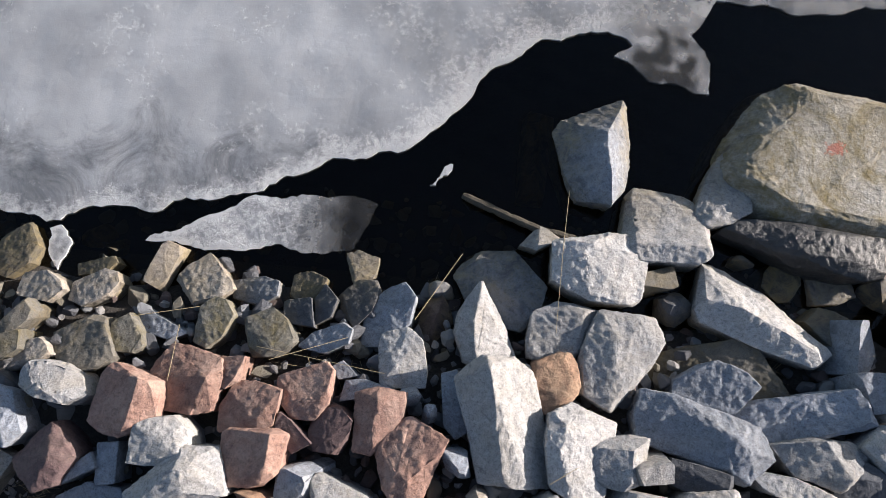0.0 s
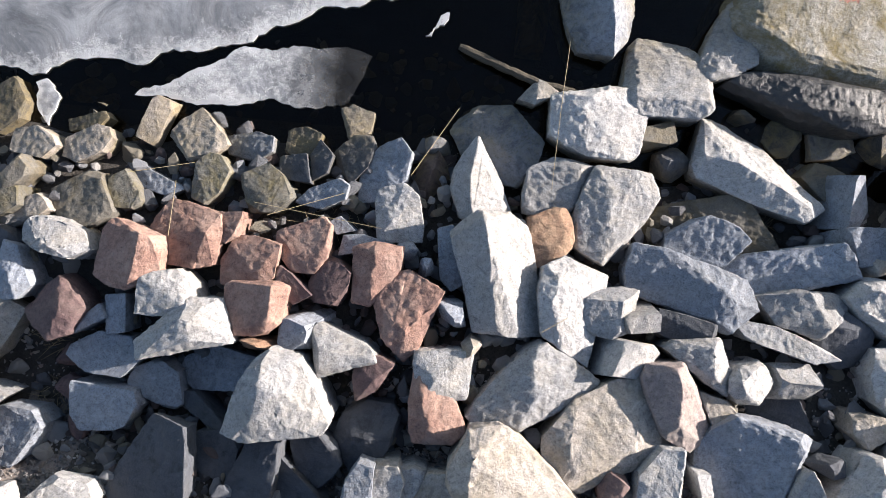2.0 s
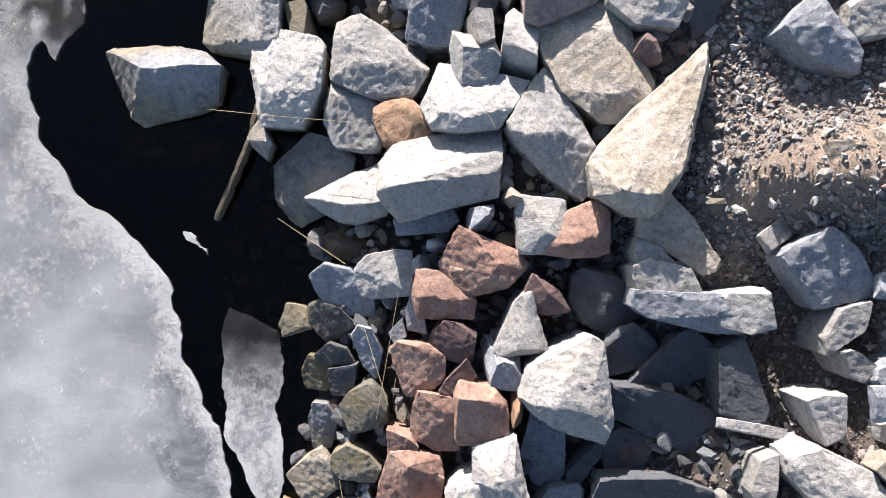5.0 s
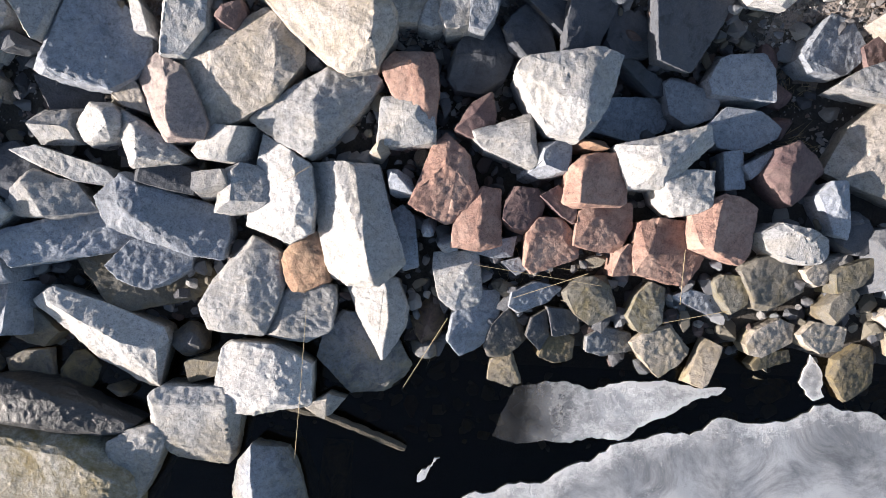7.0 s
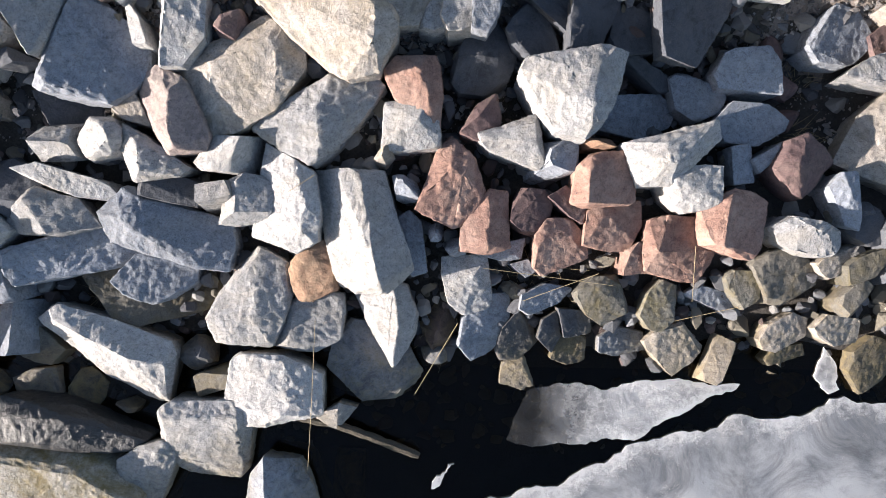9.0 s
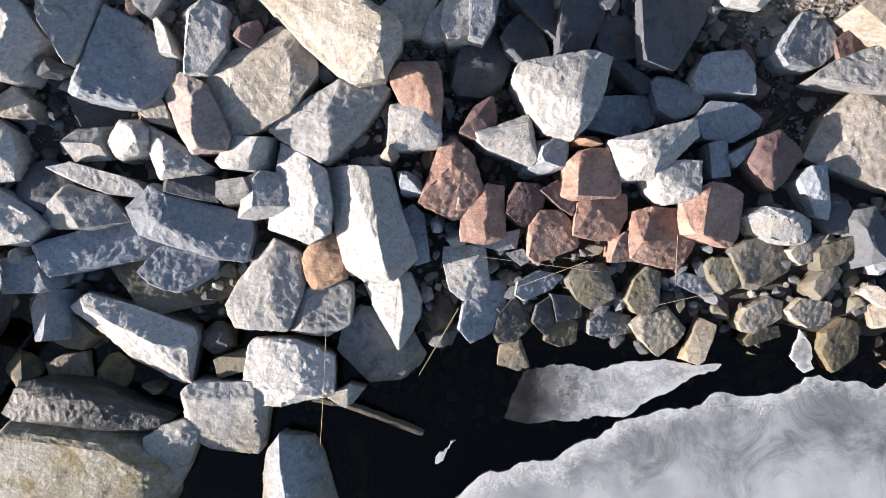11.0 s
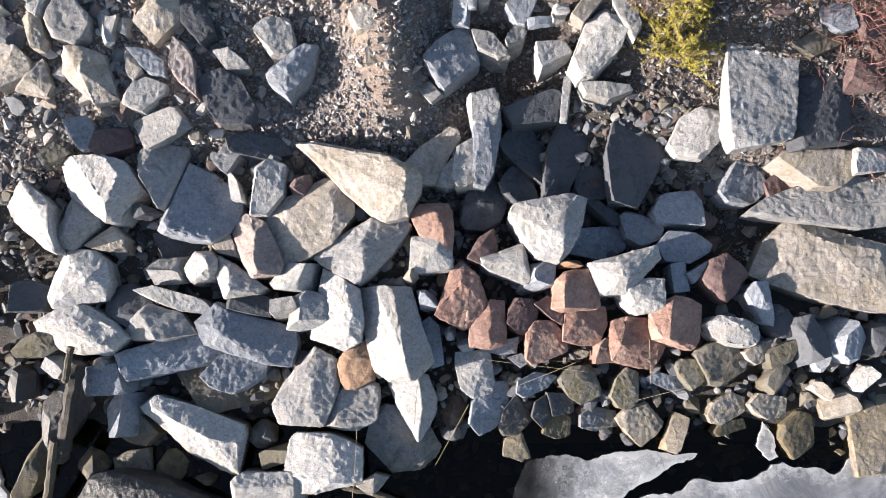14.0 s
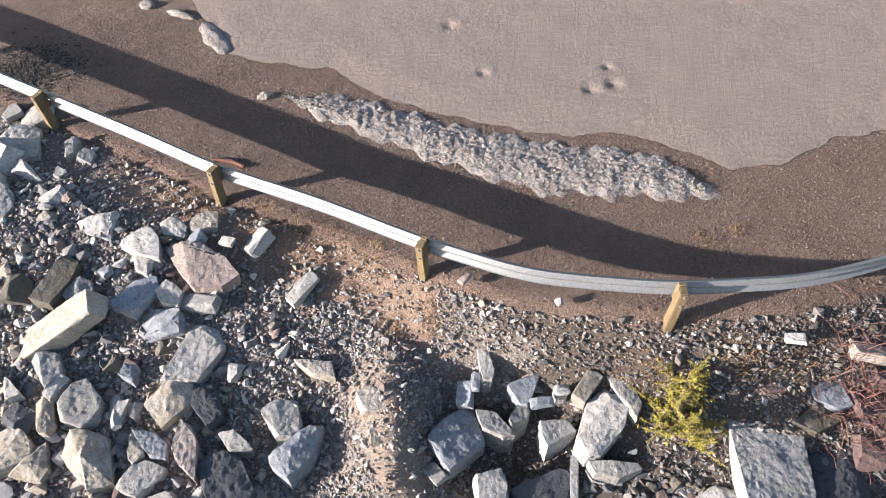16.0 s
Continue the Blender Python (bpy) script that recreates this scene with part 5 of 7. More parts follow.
hewn('t', 'lump', (4.97, 0.23, 0.96), [(-0.30, -0.03, -0.08), (-0.04, 0.13, -0.07), (0.27, 0.24, -0.15), (0.27, 0.09, -0.19), (-0.01, -0.25, -0.19), (-0.19, -0.18, -0.13)])
hewn('e', 'lump', (3.86, -0.12, 0.79), [(-0.25, 0.13, -0.08), (-0.14, 0.23, -0.06), (0.10, 0.21, -0.09), (0.21, 0.02, -0.15), (0.23, -0.14, -0.19), (0.00, -0.34, -0.20), (-0.15, -0.10, -0.13)])
hewn('b', 'block', (3.60, -0.31, 0.60), [(-0.50, 0.09, -0.03), (-0.26, 0.21, -0.05), (0.19, 0.09, -0.19), (0.39, -0.21, -0.28), (0.17, -0.18, -0.22)])
hewn('e', 'wedge', (5.29, 0.17, 1.09), [(-0.25, -0.00, -0.14), (-0.13, 0.11, -0.13), (0.23, 0.25, -0.12), (0.26, 0.08, -0.16), (0.08, -0.18, -0.22), (-0.19, -0.26, -0.20)])
hewn('e', 'block', (2.79, -0.40, 0.75), [(-0.26, -0.09, -0.12), (-0.17, 0.19, -0.08), (0.01, 0.38, -0.06), (0.23, 0.30, -0.14), (0.22, -0.17, -0.21), (0.07, -0.33, -0.22), (-0.10, -0.29, -0.19)])
hewn('t', 'block', (3.06, -0.96, 0.53), [(-0.41, 0.09, -0.14), (-0.23, 0.26, -0.08), (0.10, 0.37, -0.11), (0.44, 0.02, -0.27), (0.29, -0.20, -0.29), (0.03, -0.38, -0.30), (-0.22, -0.16, -0.21)])
hewn('b', 'block', (2.37, -0.88, 0.42), [(-0.30, -0.13, -0.06), (-0.30, 0.07, -0.02), (-0.07, 0.23, -0.05), (0.32, 0.14, -0.17), (0.38, -0.11, -0.22), (-0.03, -0.20, -0.17)])
hewn('k', 'block', (1.69, -0.97, 0.37), [(-0.24, -0.14, -0.08), (-0.17, 0.15, -0.05), (-0.05, 0.27, -0.04), (0.25, 0.14, -0.14), (0.23, -0.19, -0.21), (-0.02, -0.23, -0.16)])
hewn('b', 'block', (0.56, -0.67, 0.62), [(-0.36, -0.24, -0.08), (-0.31, 0.12, -0.03), (0.08, 0.43, -0.09), (0.32, 0.45, -0.19), (0.34, 0.03, -0.25), (0.10, -0.33, -0.23), (-0.18, -0.45, -0.17)])
hewn('d', 'lump', (0.97, -0.84, 0.49), [(-0.29, -0.10, -0.08), (-0.18, 0.14, -0.05), (0.02, 0.37, -0.08), (0.23, 0.21, -0.18), (0.33, -0.04, -0.24), (0.09, -0.28, -0.23), (-0.20, -0.30, -0.16)])
hewn('d', 'block', (1.42, -0.74, 0.53), [(-0.17, -0.08, -0.06), (-0.11, 0.16, -0.01), (0.09, 0.28, -0.09), (0.15, -0.08, -0.16), (0.03, -0.28, -0.17)])
hewn('t', 'block', (1.02, -1.40, 0.16), [(-0.24, -0.09, -0.09), (-0.21, 0.21, -0.03), (0.09, 0.32, -0.03), (0.31, -0.25, -0.21), (0.03, -0.18, -0.16)], [(0.09, 0.16, -0.03)])
hewn('b', 'wedge', (1.27, -0.30, 0.75), [(-0.29, -0.13, -0.06), (-0.26, 0.06, -0.00), (0.05, 0.21, -0.07), (0.42, 0.14, -0.19), (0.23, -0.06, -0.21), (-0.16, -0.22, -0.14)])
hewn('d', 'wedge', (1.75, -0.61, 0.60), [(-0.25, 0.19, 0.00), (0.17, 0.15, -0.14), (0.23, -0.13, -0.22), (-0.15, -0.21, -0.12)])
hewn('b', 'block', (0.76, 0.31, 1.01), [(-0.39, -0.03, -0.04), (-0.10, 0.08, -0.06), (0.27, 0.17, -0.16), (0.23, -0.10, -0.25), (-0.01, -0.12, -0.20)])
hewn('b', 'lump', (1.04, 0.10, 0.85), [(-0.22, 0.05, -0.04), (0.04, 0.12, -0.06), (0.16, -0.03, -0.14), (0.02, -0.14, -0.15)])
hewn('g', 'block', (-1.67, -0.64, 0.70), [(-0.50, -0.30, -0.17), (-0.29, 0.25, -0.07), (-0.09, 0.45, -0.02), (0.40, 0.38, -0.05), (0.42, 0.15, -0.10), (0.36, -0.21, -0.14), (0.04, -0.38, -0.19), (-0.35, -0.34, -0.19)], [(-0.22, 0.21, -0.00), (-0.30, -0.27, -0.05)])
hewn('g', 'block', (-2.43, -0.34, 0.92), [(-0.53, -0.19, -0.17), (-0.40, 0.08, -0.12), (0.06, 0.62, -0.05), (0.14, 0.68, -0.02), (0.53, 0.47, -0.07), (0.54, 0.09, -0.12), (0.43, -0.29, -0.17), (0.26, -0.61, -0.24), (-0.47, -0.54, -0.24), (-0.57, -0.31, -0.19)], [(0.11, 0.51, 0.00), (0.07, -0.20, -0.07)])
hewn('t', 'block', (4.46, -0.73, 0.59), [(-0.31, -0.08, -0.10), (-0.21, 0.12, -0.06), (0.12, 0.28, -0.09), (0.36, 0.20, -0.17), (0.35, -0.05, -0.22), (-0.07, -0.25, -0.18), (-0.24, -0.22, -0.15)])
hewn('t', 'block', (5.15, -0.69, 0.61), [(-0.34, 0.05, -0.04), (-0.15, 0.23, -0.04), (0.36, 0.16, -0.17), (0.34, -0.16, -0.24), (0.01, -0.20, -0.18), (-0.22, -0.08, -0.11)])
hewn('k', 'block', (5.75, -1.13, 0.34), [(-0.29, -0.12, -0.12), (-0.24, 0.13, -0.07), (0.04, 0.36, -0.08), (0.27, 0.29, -0.14), (0.31, -0.21, -0.23), (-0.08, -0.45, -0.19)])
hewn('k', 'block', (4.58, -1.03, 0.34), [(-0.27, -0.07, -0.06), (-0.14, 0.09, -0.03), (0.27, 0.15, -0.13), (0.34, -0.02, -0.20), (-0.19, -0.16, -0.09)])
hewn('t', 'slab', (5.96, 1.51, 1.23), [(-1.18, -0.06, -0.22), (-0.90, 0.52, -0.17), (-0.54, 0.80, -0.10), (-0.07, 0.75, -0.05), (1.07, 0.40, 0.00), (1.23, -0.72, -0.10), (0.76, -0.71, -0.14), (0.10, -0.56, -0.19), (-0.48, -0.41, -0.22)], [(0.09, 0.42, 0.00), (0.82, 0.14, 0.00)])
hewn('g', 'slab', (6.04, 2.53, 1.56), [(-1.37, -0.11, -0.07), (-1.10, 0.08, -0.04), (-0.51, 0.32, -0.06), (0.48, 0.46, -0.14), (0.95, 0.41, -0.20), (1.23, -0.01, -0.26), (1.16, -0.30, -0.30), (0.56, -0.38, -0.28), (-0.34, -0.29, -0.21), (-1.05, -0.19, -0.14)], [(-0.02, 0.22, -0.10)])
hewn('t', 'block', (5.71, 3.00, 2.04), [(-0.74, 0.14, -0.04), (-0.63, 0.23, -0.01), (0.43, 0.27, -0.11), (0.55, 0.08, -0.17), (0.54, -0.13, -0.23), (0.33, -0.29, -0.26), (-0.07, -0.28, -0.21), (-0.42, -0.01, -0.16)], [(-0.42, 0.19, -0.02)])
# pale boulder; the blue-grey tone stands for its sky-lit shade
hewn('b', 'boulder', (4.67, 2.88, 1.59), [(-0.44, -0.15, -0.09), (-0.36, 0.17, -0.06), (-0.12, 0.37, -0.07), (0.25, 0.30, -0.16), (0.42, 0.08, -0.25), (0.36, -0.15, -0.29), (0.16, -0.32, -0.29), (-0.26, -0.30, -0.19)])
hewn('m', 'block', (5.29, 2.88, 1.49), [(-0.31, 0.01, -0.06), (-0.07, 0.20, -0.06), (0.32, 0.14, -0.17), (0.24, -0.10, -0.21), (-0.18, -0.26, -0.14)])
hewn('w', 'boulder', (3.78, 3.51, 2.22), [(-0.49, -0.16, -0.14), (-0.31, 0.26, -0.06), (-0.00, 0.39, -0.04), (0.38, 0.32, -0.09), (0.50, 0.12, -0.17), (0.17, -0.26, -0.26), (0.09, -0.36, -0.30), (-0.34, -0.31, -0.25)], [(0.08, 0.16, -0.05)])
hewn('d', 'slab', (2.84, 3.45, 2.03), [(-0.44, -0.96, -0.09), (-0.50, -0.16, -0.03), (-0.34, 0.39, -0.06), (-0.10, 0.78, -0.10), (0.30, 0.72, -0.20), (0.46, 0.25, -0.30), (0.62, 0.04, -0.36), (-0.01, -1.06, -0.27)])
hewn('d', 'slab', (1.75, 3.36, 1.97), [(-0.40, -0.85, -0.09), (-0.36, -0.17, -0.07), (-0.17, 0.34, -0.09), (0.06, 0.72, -0.12), (0.46, 0.58, -0.25), (0.37, 0.12, -0.26), (0.04, -0.72, -0.25)])
hewn('d', 'slab', (1.11, 3.36, 1.92), [(-0.43, 0.10, -0.03), (-0.12, 0.49, -0.08), (0.12, 0.38, -0.17), (0.34, -0.00, -0.28), (0.32, -0.56, -0.31), (0.13, -0.34, -0.24), (-0.35, -0.07, -0.07)])
hewn('d', 'lump', (0.99, 2.83, 1.72), [(-0.31, 0.03, -0.04), (-0.08, 0.39, -0.06), (0.17, 0.30, -0.16), (0.37, -0.19, -0.28), (0.07, -0.35, -0.20), (-0.22, -0.19, -0.10)])
hewn('d', 'lump', (2.14, 2.85, 1.68), [(-0.32, -0.15, -0.06), (-0.17, 0.29, -0.04), (0.27, 0.31, -0.19), (0.32, -0.18, -0.26), (-0.10, -0.27, -0.13)])
hewn('b', 'block', (0.47, 3.38, 2.38), [(-0.19, -0.67, -0.26), (-0.11, -0.00, -0.10), (-0.20, 0.33, -0.05), (-0.07, 0.71, -0.01), (0.22, 0.71, -0.10), (0.23, 0.12, -0.20), (0.12, -0.49, -0.26), (-0.01, -0.70, -0.30)], [(0.02, 0.31, -0.04)])
hewn('g', 'lump', (0.20, 3.06, 2.21), [(-0.26, -0.18, -0.14), (-0.17, 0.25, -0.08), (0.05, 0.40, -0.07), (0.22, 0.22, -0.14), (0.24, -0.03, -0.20), (0.10, -0.31, -0.25), (-0.17, -0.35, -0.20)])
hewn('t', 'wedge', (-0.30, 3.19, 2.10), [(-0.52, -0.11, -0.10), (-0.23, 0.16, -0.09), (0.30, 0.52, -0.08), (0.39, 0.31, -0.15), (0.18, 0.09, -0.17), (0.13, -0.17, -0.20), (-0.01, -0.38, -0.23), (-0.23, -0.41, -0.19)])
hewn('g', 'lump', (-0.06, 2.96, 2.03), [(-0.24, -0.17, -0.10), (-0.17, -0.00, -0.05), (0.15, 0.36, -0.04), (0.24, 0.19, -0.09), (0.10, -0.16, -0.15), (-0.08, -0.22, -0.13)])
hewn('g', 'block', (-2.86, 2.74, 2.14), [(-0.29, -0.44, -0.19), (-0.19, 0.28, -0.02), (0.02, 0.41, 0.00), (0.27, 0.31, -0.10), (0.22, -0.13, -0.17), (-0.04, -0.43, -0.24)], [(-0.15, 0.22, 0.00)])
hewn('d', 'slab', (-3.05, 3.33, 2.26), [(-0.41, 0.09, 0.01), (-0.16, 0.22, -0.09), (0.41, 0.15, -0.31), (0.53, -0.06, -0.36), (0.19, -0.17, -0.28), (-0.18, -0.12, -0.15), (-0.37, -0.11, -0.05)])
hewn('g', 'block', (-3.50, 3.17, 2.21), [(-0.19, -0.05, -0.08), (0.09, 0.34, -0.05), (0.25, 0.09, -0.10), (0.01, -0.26, -0.14), (-0.16, -0.13, -0.10)])
hewn('w', 'wedge', (-3.41, 2.74, 2.06), [(-0.10, 0.31, -0.04), (0.07, 0.08, -0.04), (0.14, -0.20, -0.10), (-0.03, -0.19, -0.13), (-0.07, 0.01, -0.10)])
hewn('b', 'wedge', (-2.11, -3.24, 0.56), [(-0.54, -0.23, -0.46), (-0.42, 0.55, -0.30), (-0.22, 0.81, -0.16), (0.23, 0.74, -0.30), (0.33, 0.59, -0.34), (0.60, -0.31, -0.53), (0.49, -0.52, -0.54), (-0.02, -0.74, -0.54), (-0.44, -0.88, -0.50)], [(-0.17, 0.41, 0.00), (-0.10, 0.10, -0.02), (-0.12, -0.22, -0.12)])
hewn('w', 'block', (-7.96, 9.85, 3.88), [(-0.40, 0.13, -0.06), (-0.18, 0.50, -0.02), (0.30, 0.43, -0.11), (0.47, -0.27, -0.15), (0.03, -0.51, -0.13), (-0.21, -0.29, -0.12)])
hewn('w', 'wedge', (-7.51, 9.13, 3.83), [(-0.35, 0.06, -0.12), (-0.21, 0.32, -0.01), (0.30, -0.16, -0.14), (0.26, -0.21, -0.16)], [(-0.01, 0.03, -0.03)])
hewn('w', 'lump', (-6.94, 9.78, 3.83), [(-0.05, -0.28, -0.10), (-0.13, 0.05, -0.04), (-0.00, 0.22, -0.01), (0.11, 0.15, -0.06), (0.07, -0.14, -0.09)])
hewn('g', 'lump', (-6.63, 9.58, 3.78), [(-0.15, -0.08, -0.04), (-0.10, 0.15, -0.01), (0.13, 0.11, -0.07), (0.13, -0.18, -0.10)])
hewn('g', 'slab', (-6.96, 9.13, 3.78), [(-0.10, -0.06, -0.05), (-0.05, 0.13, -0.01), (0.14, 0.02, -0.06), (0.01, -0.09, -0.09)])
hewn('g', 'boulder', (-7.69, 8.41, 3.83), [(-0.14, 0.15, -0.05), (-0.16, 0.48, -0.01), (0.12, 0.19, -0.09), (0.21, -0.08, -0.11), (0.08, -0.42, -0.15), (-0.10, -0.32, -0.14)])
hewn('w', 'slab', (-6.96, 8.53, 3.78), [(-0.16, -0.14, -0.06), (-0.02, 0.11, -0.02), (0.19, 0.22, -0.03), (0.08, 0.02, -0.08), (-0.09, -0.21, -0.08)])
hewn('t', 'lump', (-6.82, 8.04, 3.78), [(-0.20, -0.02, -0.08), (-0.06, 0.15, -0.01), (0.13, 0.11, -0.08), (0.14, -0.10, -0.10), (-0.01, -0.13, -0.11)])
hewn('w', 'wedge', (-5.90, 7.89, 3.83), [(-0.40, 0.05, -0.12), (-0.16, 0.10, -0.03), (0.21, 0.22, -0.02), (0.28, 0.22, -0.10), (0.24, -0.30, -0.19), (0.06, -0.17, -0.18), (-0.24, -0.13, -0.15)], [(0.14, 0.07, -0.02)])
hewn('w', 'boulder', (-5.07, 7.48, 3.86), [(-0.40, -0.01, -0.14), (-0.16, 0.22, -0.04), (0.13, 0.25, -0.04), (0.26, 0.02, -0.11), (0.31, -0.29, -0.19), (-0.14, -0.19, -0.15)])
hewn('w', 'lump', (-5.04, 7.21, 3.67), [(-0.20, 0.12, -0.04), (0.04, 0.16, -0.02), (0.20, 0.09, -0.09), (0.09, -0.23, -0.16), (-0.12, -0.13, -0.12)])
hewn('w', 'lump', (-4.65, 7.81, 3.86), [(-0.23, 0.05, -0.08), (-0.11, 0.15, -0.01), (0.02, 0.17, -0.04), (0.24, 0.00, -0.11), (0.22, -0.21, -0.17), (-0.13, -0.16, -0.14)])
hewn('t', 'boulder', (-4.18, 7.87, 3.83), [(-0.23, -0.00, -0.08), (-0.10, 0.15, -0.03), (0.23, 0.26, -0.04), (0.26, -0.11, -0.11), (0.03, -0.18, -0.16), (-0.19, -0.13, -0.12)])
hewn('p', 'slab', (-4.12, 7.13, 3.74), [(-0.63, 0.32, -0.12), (-0.38, 0.41, -0.03), (-0.07, 0.35, -0.02), (0.40, 0.08, -0.08), (0.68, -0.23, -0.16), (0.41, -0.42, -0.23), (-0.06, -0.43, -0.23), (-0.36, -0.08, -0.17)], [(-0.27, 0.26, -0.01)])
hewn('k', 'slab', (-6.33, 6.96, 3.66), [(-0.36, -0.41, -0.16), (-0.08, 0.29, -0.06), (0.03, 0.41, -0.05), (0.25, 0.26, -0.10), (0.19, -0.07, -0.15), (-0.03, -0.49, -0.20)])
hewn('g', 'block', (-5.98, 6.74, 3.53), [(-0.30, -0.05, -0.12), (-0.06, 0.24, -0.02), (0.17, 0.16, -0.09), (0.19, -0.04, -0.14), (0.00, -0.31, -0.16)])
hewn('b', 'block', (-5.04, 6.67, 3.55), [(-0.41, -0.20, -0.10), (-0.11, 0.17, -0.05), (0.23, 0.30, -0.06), (0.31, 0.06, -0.14), (-0.03, -0.33, -0.17)])
hewn('w', 'block', (-4.56, 6.66, 3.51), [(-0.23, 0.05, -0.06), (-0.07, 0.23, -0.01), (0.23, 0.07, -0.10), (0.17, -0.19, -0.15), (-0.10, -0.15, -0.11)])
hewn('w', 'block', (-4.01, 5.79, 3.21), [(-0.51, -0.48, -0.16), (-0.26, 0.15, -0.07), (-0.13, 0.47, -0.04), (0.25, 0.40, -0.12), (0.39, 0.08, -0.14), (0.19, -0.16, -0.18), (0.06, -0.46, -0.21)])
hewn('g', 'block', (-6.30, 5.64, 3.11), [(-0.26, 0.06, -0.10), (-0.18, 0.22, -0.01), (0.13, 0.18, -0.07), (0.25, -0.09, -0.12), (0.06, -0.37, -0.13)])
hewn('w', 'block', (-6.10, 5.35, 3.03), [(-0.18, -0.15, -0.12), (-0.04, 0.18, -0.02), (0.10, 0.12, -0.06), (0.17, 0.09, -0.10), (-0.05, -0.24, -0.15)])
hewn('w', 'lump', (-6.82, 5.29, 2.98), [(-0.11, -0.00, -0.10), (-0.11, 0.22, -0.00), (0.21, -0.07, -0.09), (0.01, -0.15, -0.11)])
hewn('g', 'boulder', (-5.72, 5.05, 2.97), [(-0.34, -0.04, -0.14), (-0.19, 0.31, -0.04), (0.05, 0.41, -0.04), (0.33, 0.10, -0.14), (0.31, -0.22, -0.19), (0.09, -0.34, -0.19), (-0.25, -0.22, -0.16)])
hewn('t', 'block', (-6.20, 4.93, 2.87), [(-0.18, 0.16, -0.08), (-0.06, 0.25, -0.01), (0.05, 0.25, -0.06), (0.14, -0.11, -0.14), (0.09, -0.29, -0.15), (-0.05, -0.26, -0.12)])
hewn('t', 'block', (-6.64, 4.49, 2.71), [(-0.36, 0.15, -0.10), (-0.12, 0.30, -0.04), (0.11, 0.26, -0.04), (0.30, 0.06, -0.12), (0.33, -0.11, -0.16), (-0.06, -0.28, -0.17), (-0.20, -0.37, -0.18)])
hewn('t', 'wedge', (-6.29, 4.28, 2.58), [(-0.34, -0.15, -0.17), (-0.16, 0.17, -0.06), (0.12, 0.30, -0.03), (0.25, -0.08, -0.12), (0.14, -0.24, -0.19)], [(-0.08, 0.01, -0.01)])
hewn('t', 'wedge', (-5.45, 4.33, 2.74), [(-0.43, 0.04, -0.17), (-0.37, 0.41, -0.05), (-0.07, 0.34, -0.02), (0.21, 0.33, -0.10), (0.33, -0.05, -0.20), (0.42, -0.36, -0.30), (0.07, -0.47, -0.28), (-0.15, -0.23, -0.20)], [(-0.04, -0.04, -0.01)])
hewn('g', 'wedge', (-4.68, 4.06, 2.55), [(-0.34, -0.13, -0.12), (-0.13, 0.16, -0.04), (0.07, 0.25, -0.04), (0.35, 0.14, -0.13), (0.30, 0.02, -0.17), (-0.03, -0.24, -0.19), (-0.21, -0.20, -0.17)])
hewn('t', 'block', (-4.80, 4.41, 2.64), [(-0.11, -0.06, -0.08), (-0.09, 0.14, -0.00), (0.07, 0.15, -0.04), (0.14, -0.05, -0.10), (-0.01, -0.18, -0.13)])
hewn('b', 'wedge', (-4.54, 4.51, 2.70), [(-0.35, 0.19, 0.00), (-0.01, 0.17, -0.07), (0.19, 0.01, -0.13), (0.20, -0.20, -0.19), (-0.04, -0.17, -0.14)])
hewn('p', 'block', (-4.05, 4.46, 2.75), [(-0.20, -0.04, -0.08), (-0.13, 0.38, -0.01), (0.06, 0.28, -0.07), (0.15, 0.10, -0.10), (0.20, -0.48, -0.23), (-0.07, -0.24, -0.15)])
hewn('d', 'slab', (-3.46, 4.03, 2.58), [(-0.44, 0.17, -0.08), (-0.26, 0.33, -0.04), (-0.06, 0.40, -0.04), (0.20, 0.35, -0.10), (0.48, -0.15, -0.22), (0.38, -0.42, -0.25), (-0.08, -0.43, -0.21), (-0.22, -0.25, -0.15)])
hewn('t', 'block', (-4.31, 5.11, 3.04), [(-0.40, -0.11, -0.14), (-0.14, 0.17, -0.04), (-0.02, 0.27, -0.02), (0.28, 0.26, -0.10), (0.31, -0.05, -0.20), (0.09, -0.12, -0.24), (-0.13, -0.41, -0.30)], [(-0.02, 0.10, -0.02)])
hewn('d', 'block', (-3.81, 5.05, 2.93), [(-0.21, -0.04, -0.08), (-0.21, 0.28, -0.00), (0.08, 0.31, -0.07), (0.29, -0.20, -0.16), (0.05, -0.34, -0.16)])
hewn('w', 'slab', (-5.10, 4.97, 2.81), [(-0.07, -0.26, -0.10), (-0.07, 0.15, -0.03), (0.11, 0.18, -0.02), (0.03, -0.08, -0.07)])
hewn('w', 'block', (-4.87, 4.98, 2.82), [(-0.08, -0.09, -0.06), (-0.02, 0.11, -0.01), (0.08, 0.12, -0.05), (0.01, -0.13, -0.09)])
hewn('b', 'lump', (-5.05, 5.53, 3.03), [(-0.14, -0.05, -0.04), (-0.08, 0.11, -0.01), (0.13, 0.10, -0.07), (0.09, -0.16, -0.10)])
hewn('t', 'slab', (-2.18, 5.56, 3.04), [(-0.35, 0.10, 0.00), (-0.14, 0.09, -0.02), (0.22, 0.08, -0.07), (0.30, -0.16, -0.11), (-0.04, -0.12, -0.08)])
hewn('g', 'boulder', (-2.63, 4.84, 2.83), [(-0.36, 0.09, -0.06), (-0.18, 0.26, -0.02), (0.17, 0.26, -0.09), (0.28, -0.10, -0.16), (0.22, -0.25, -0.19), (-0.13, -0.27, -0.14)])
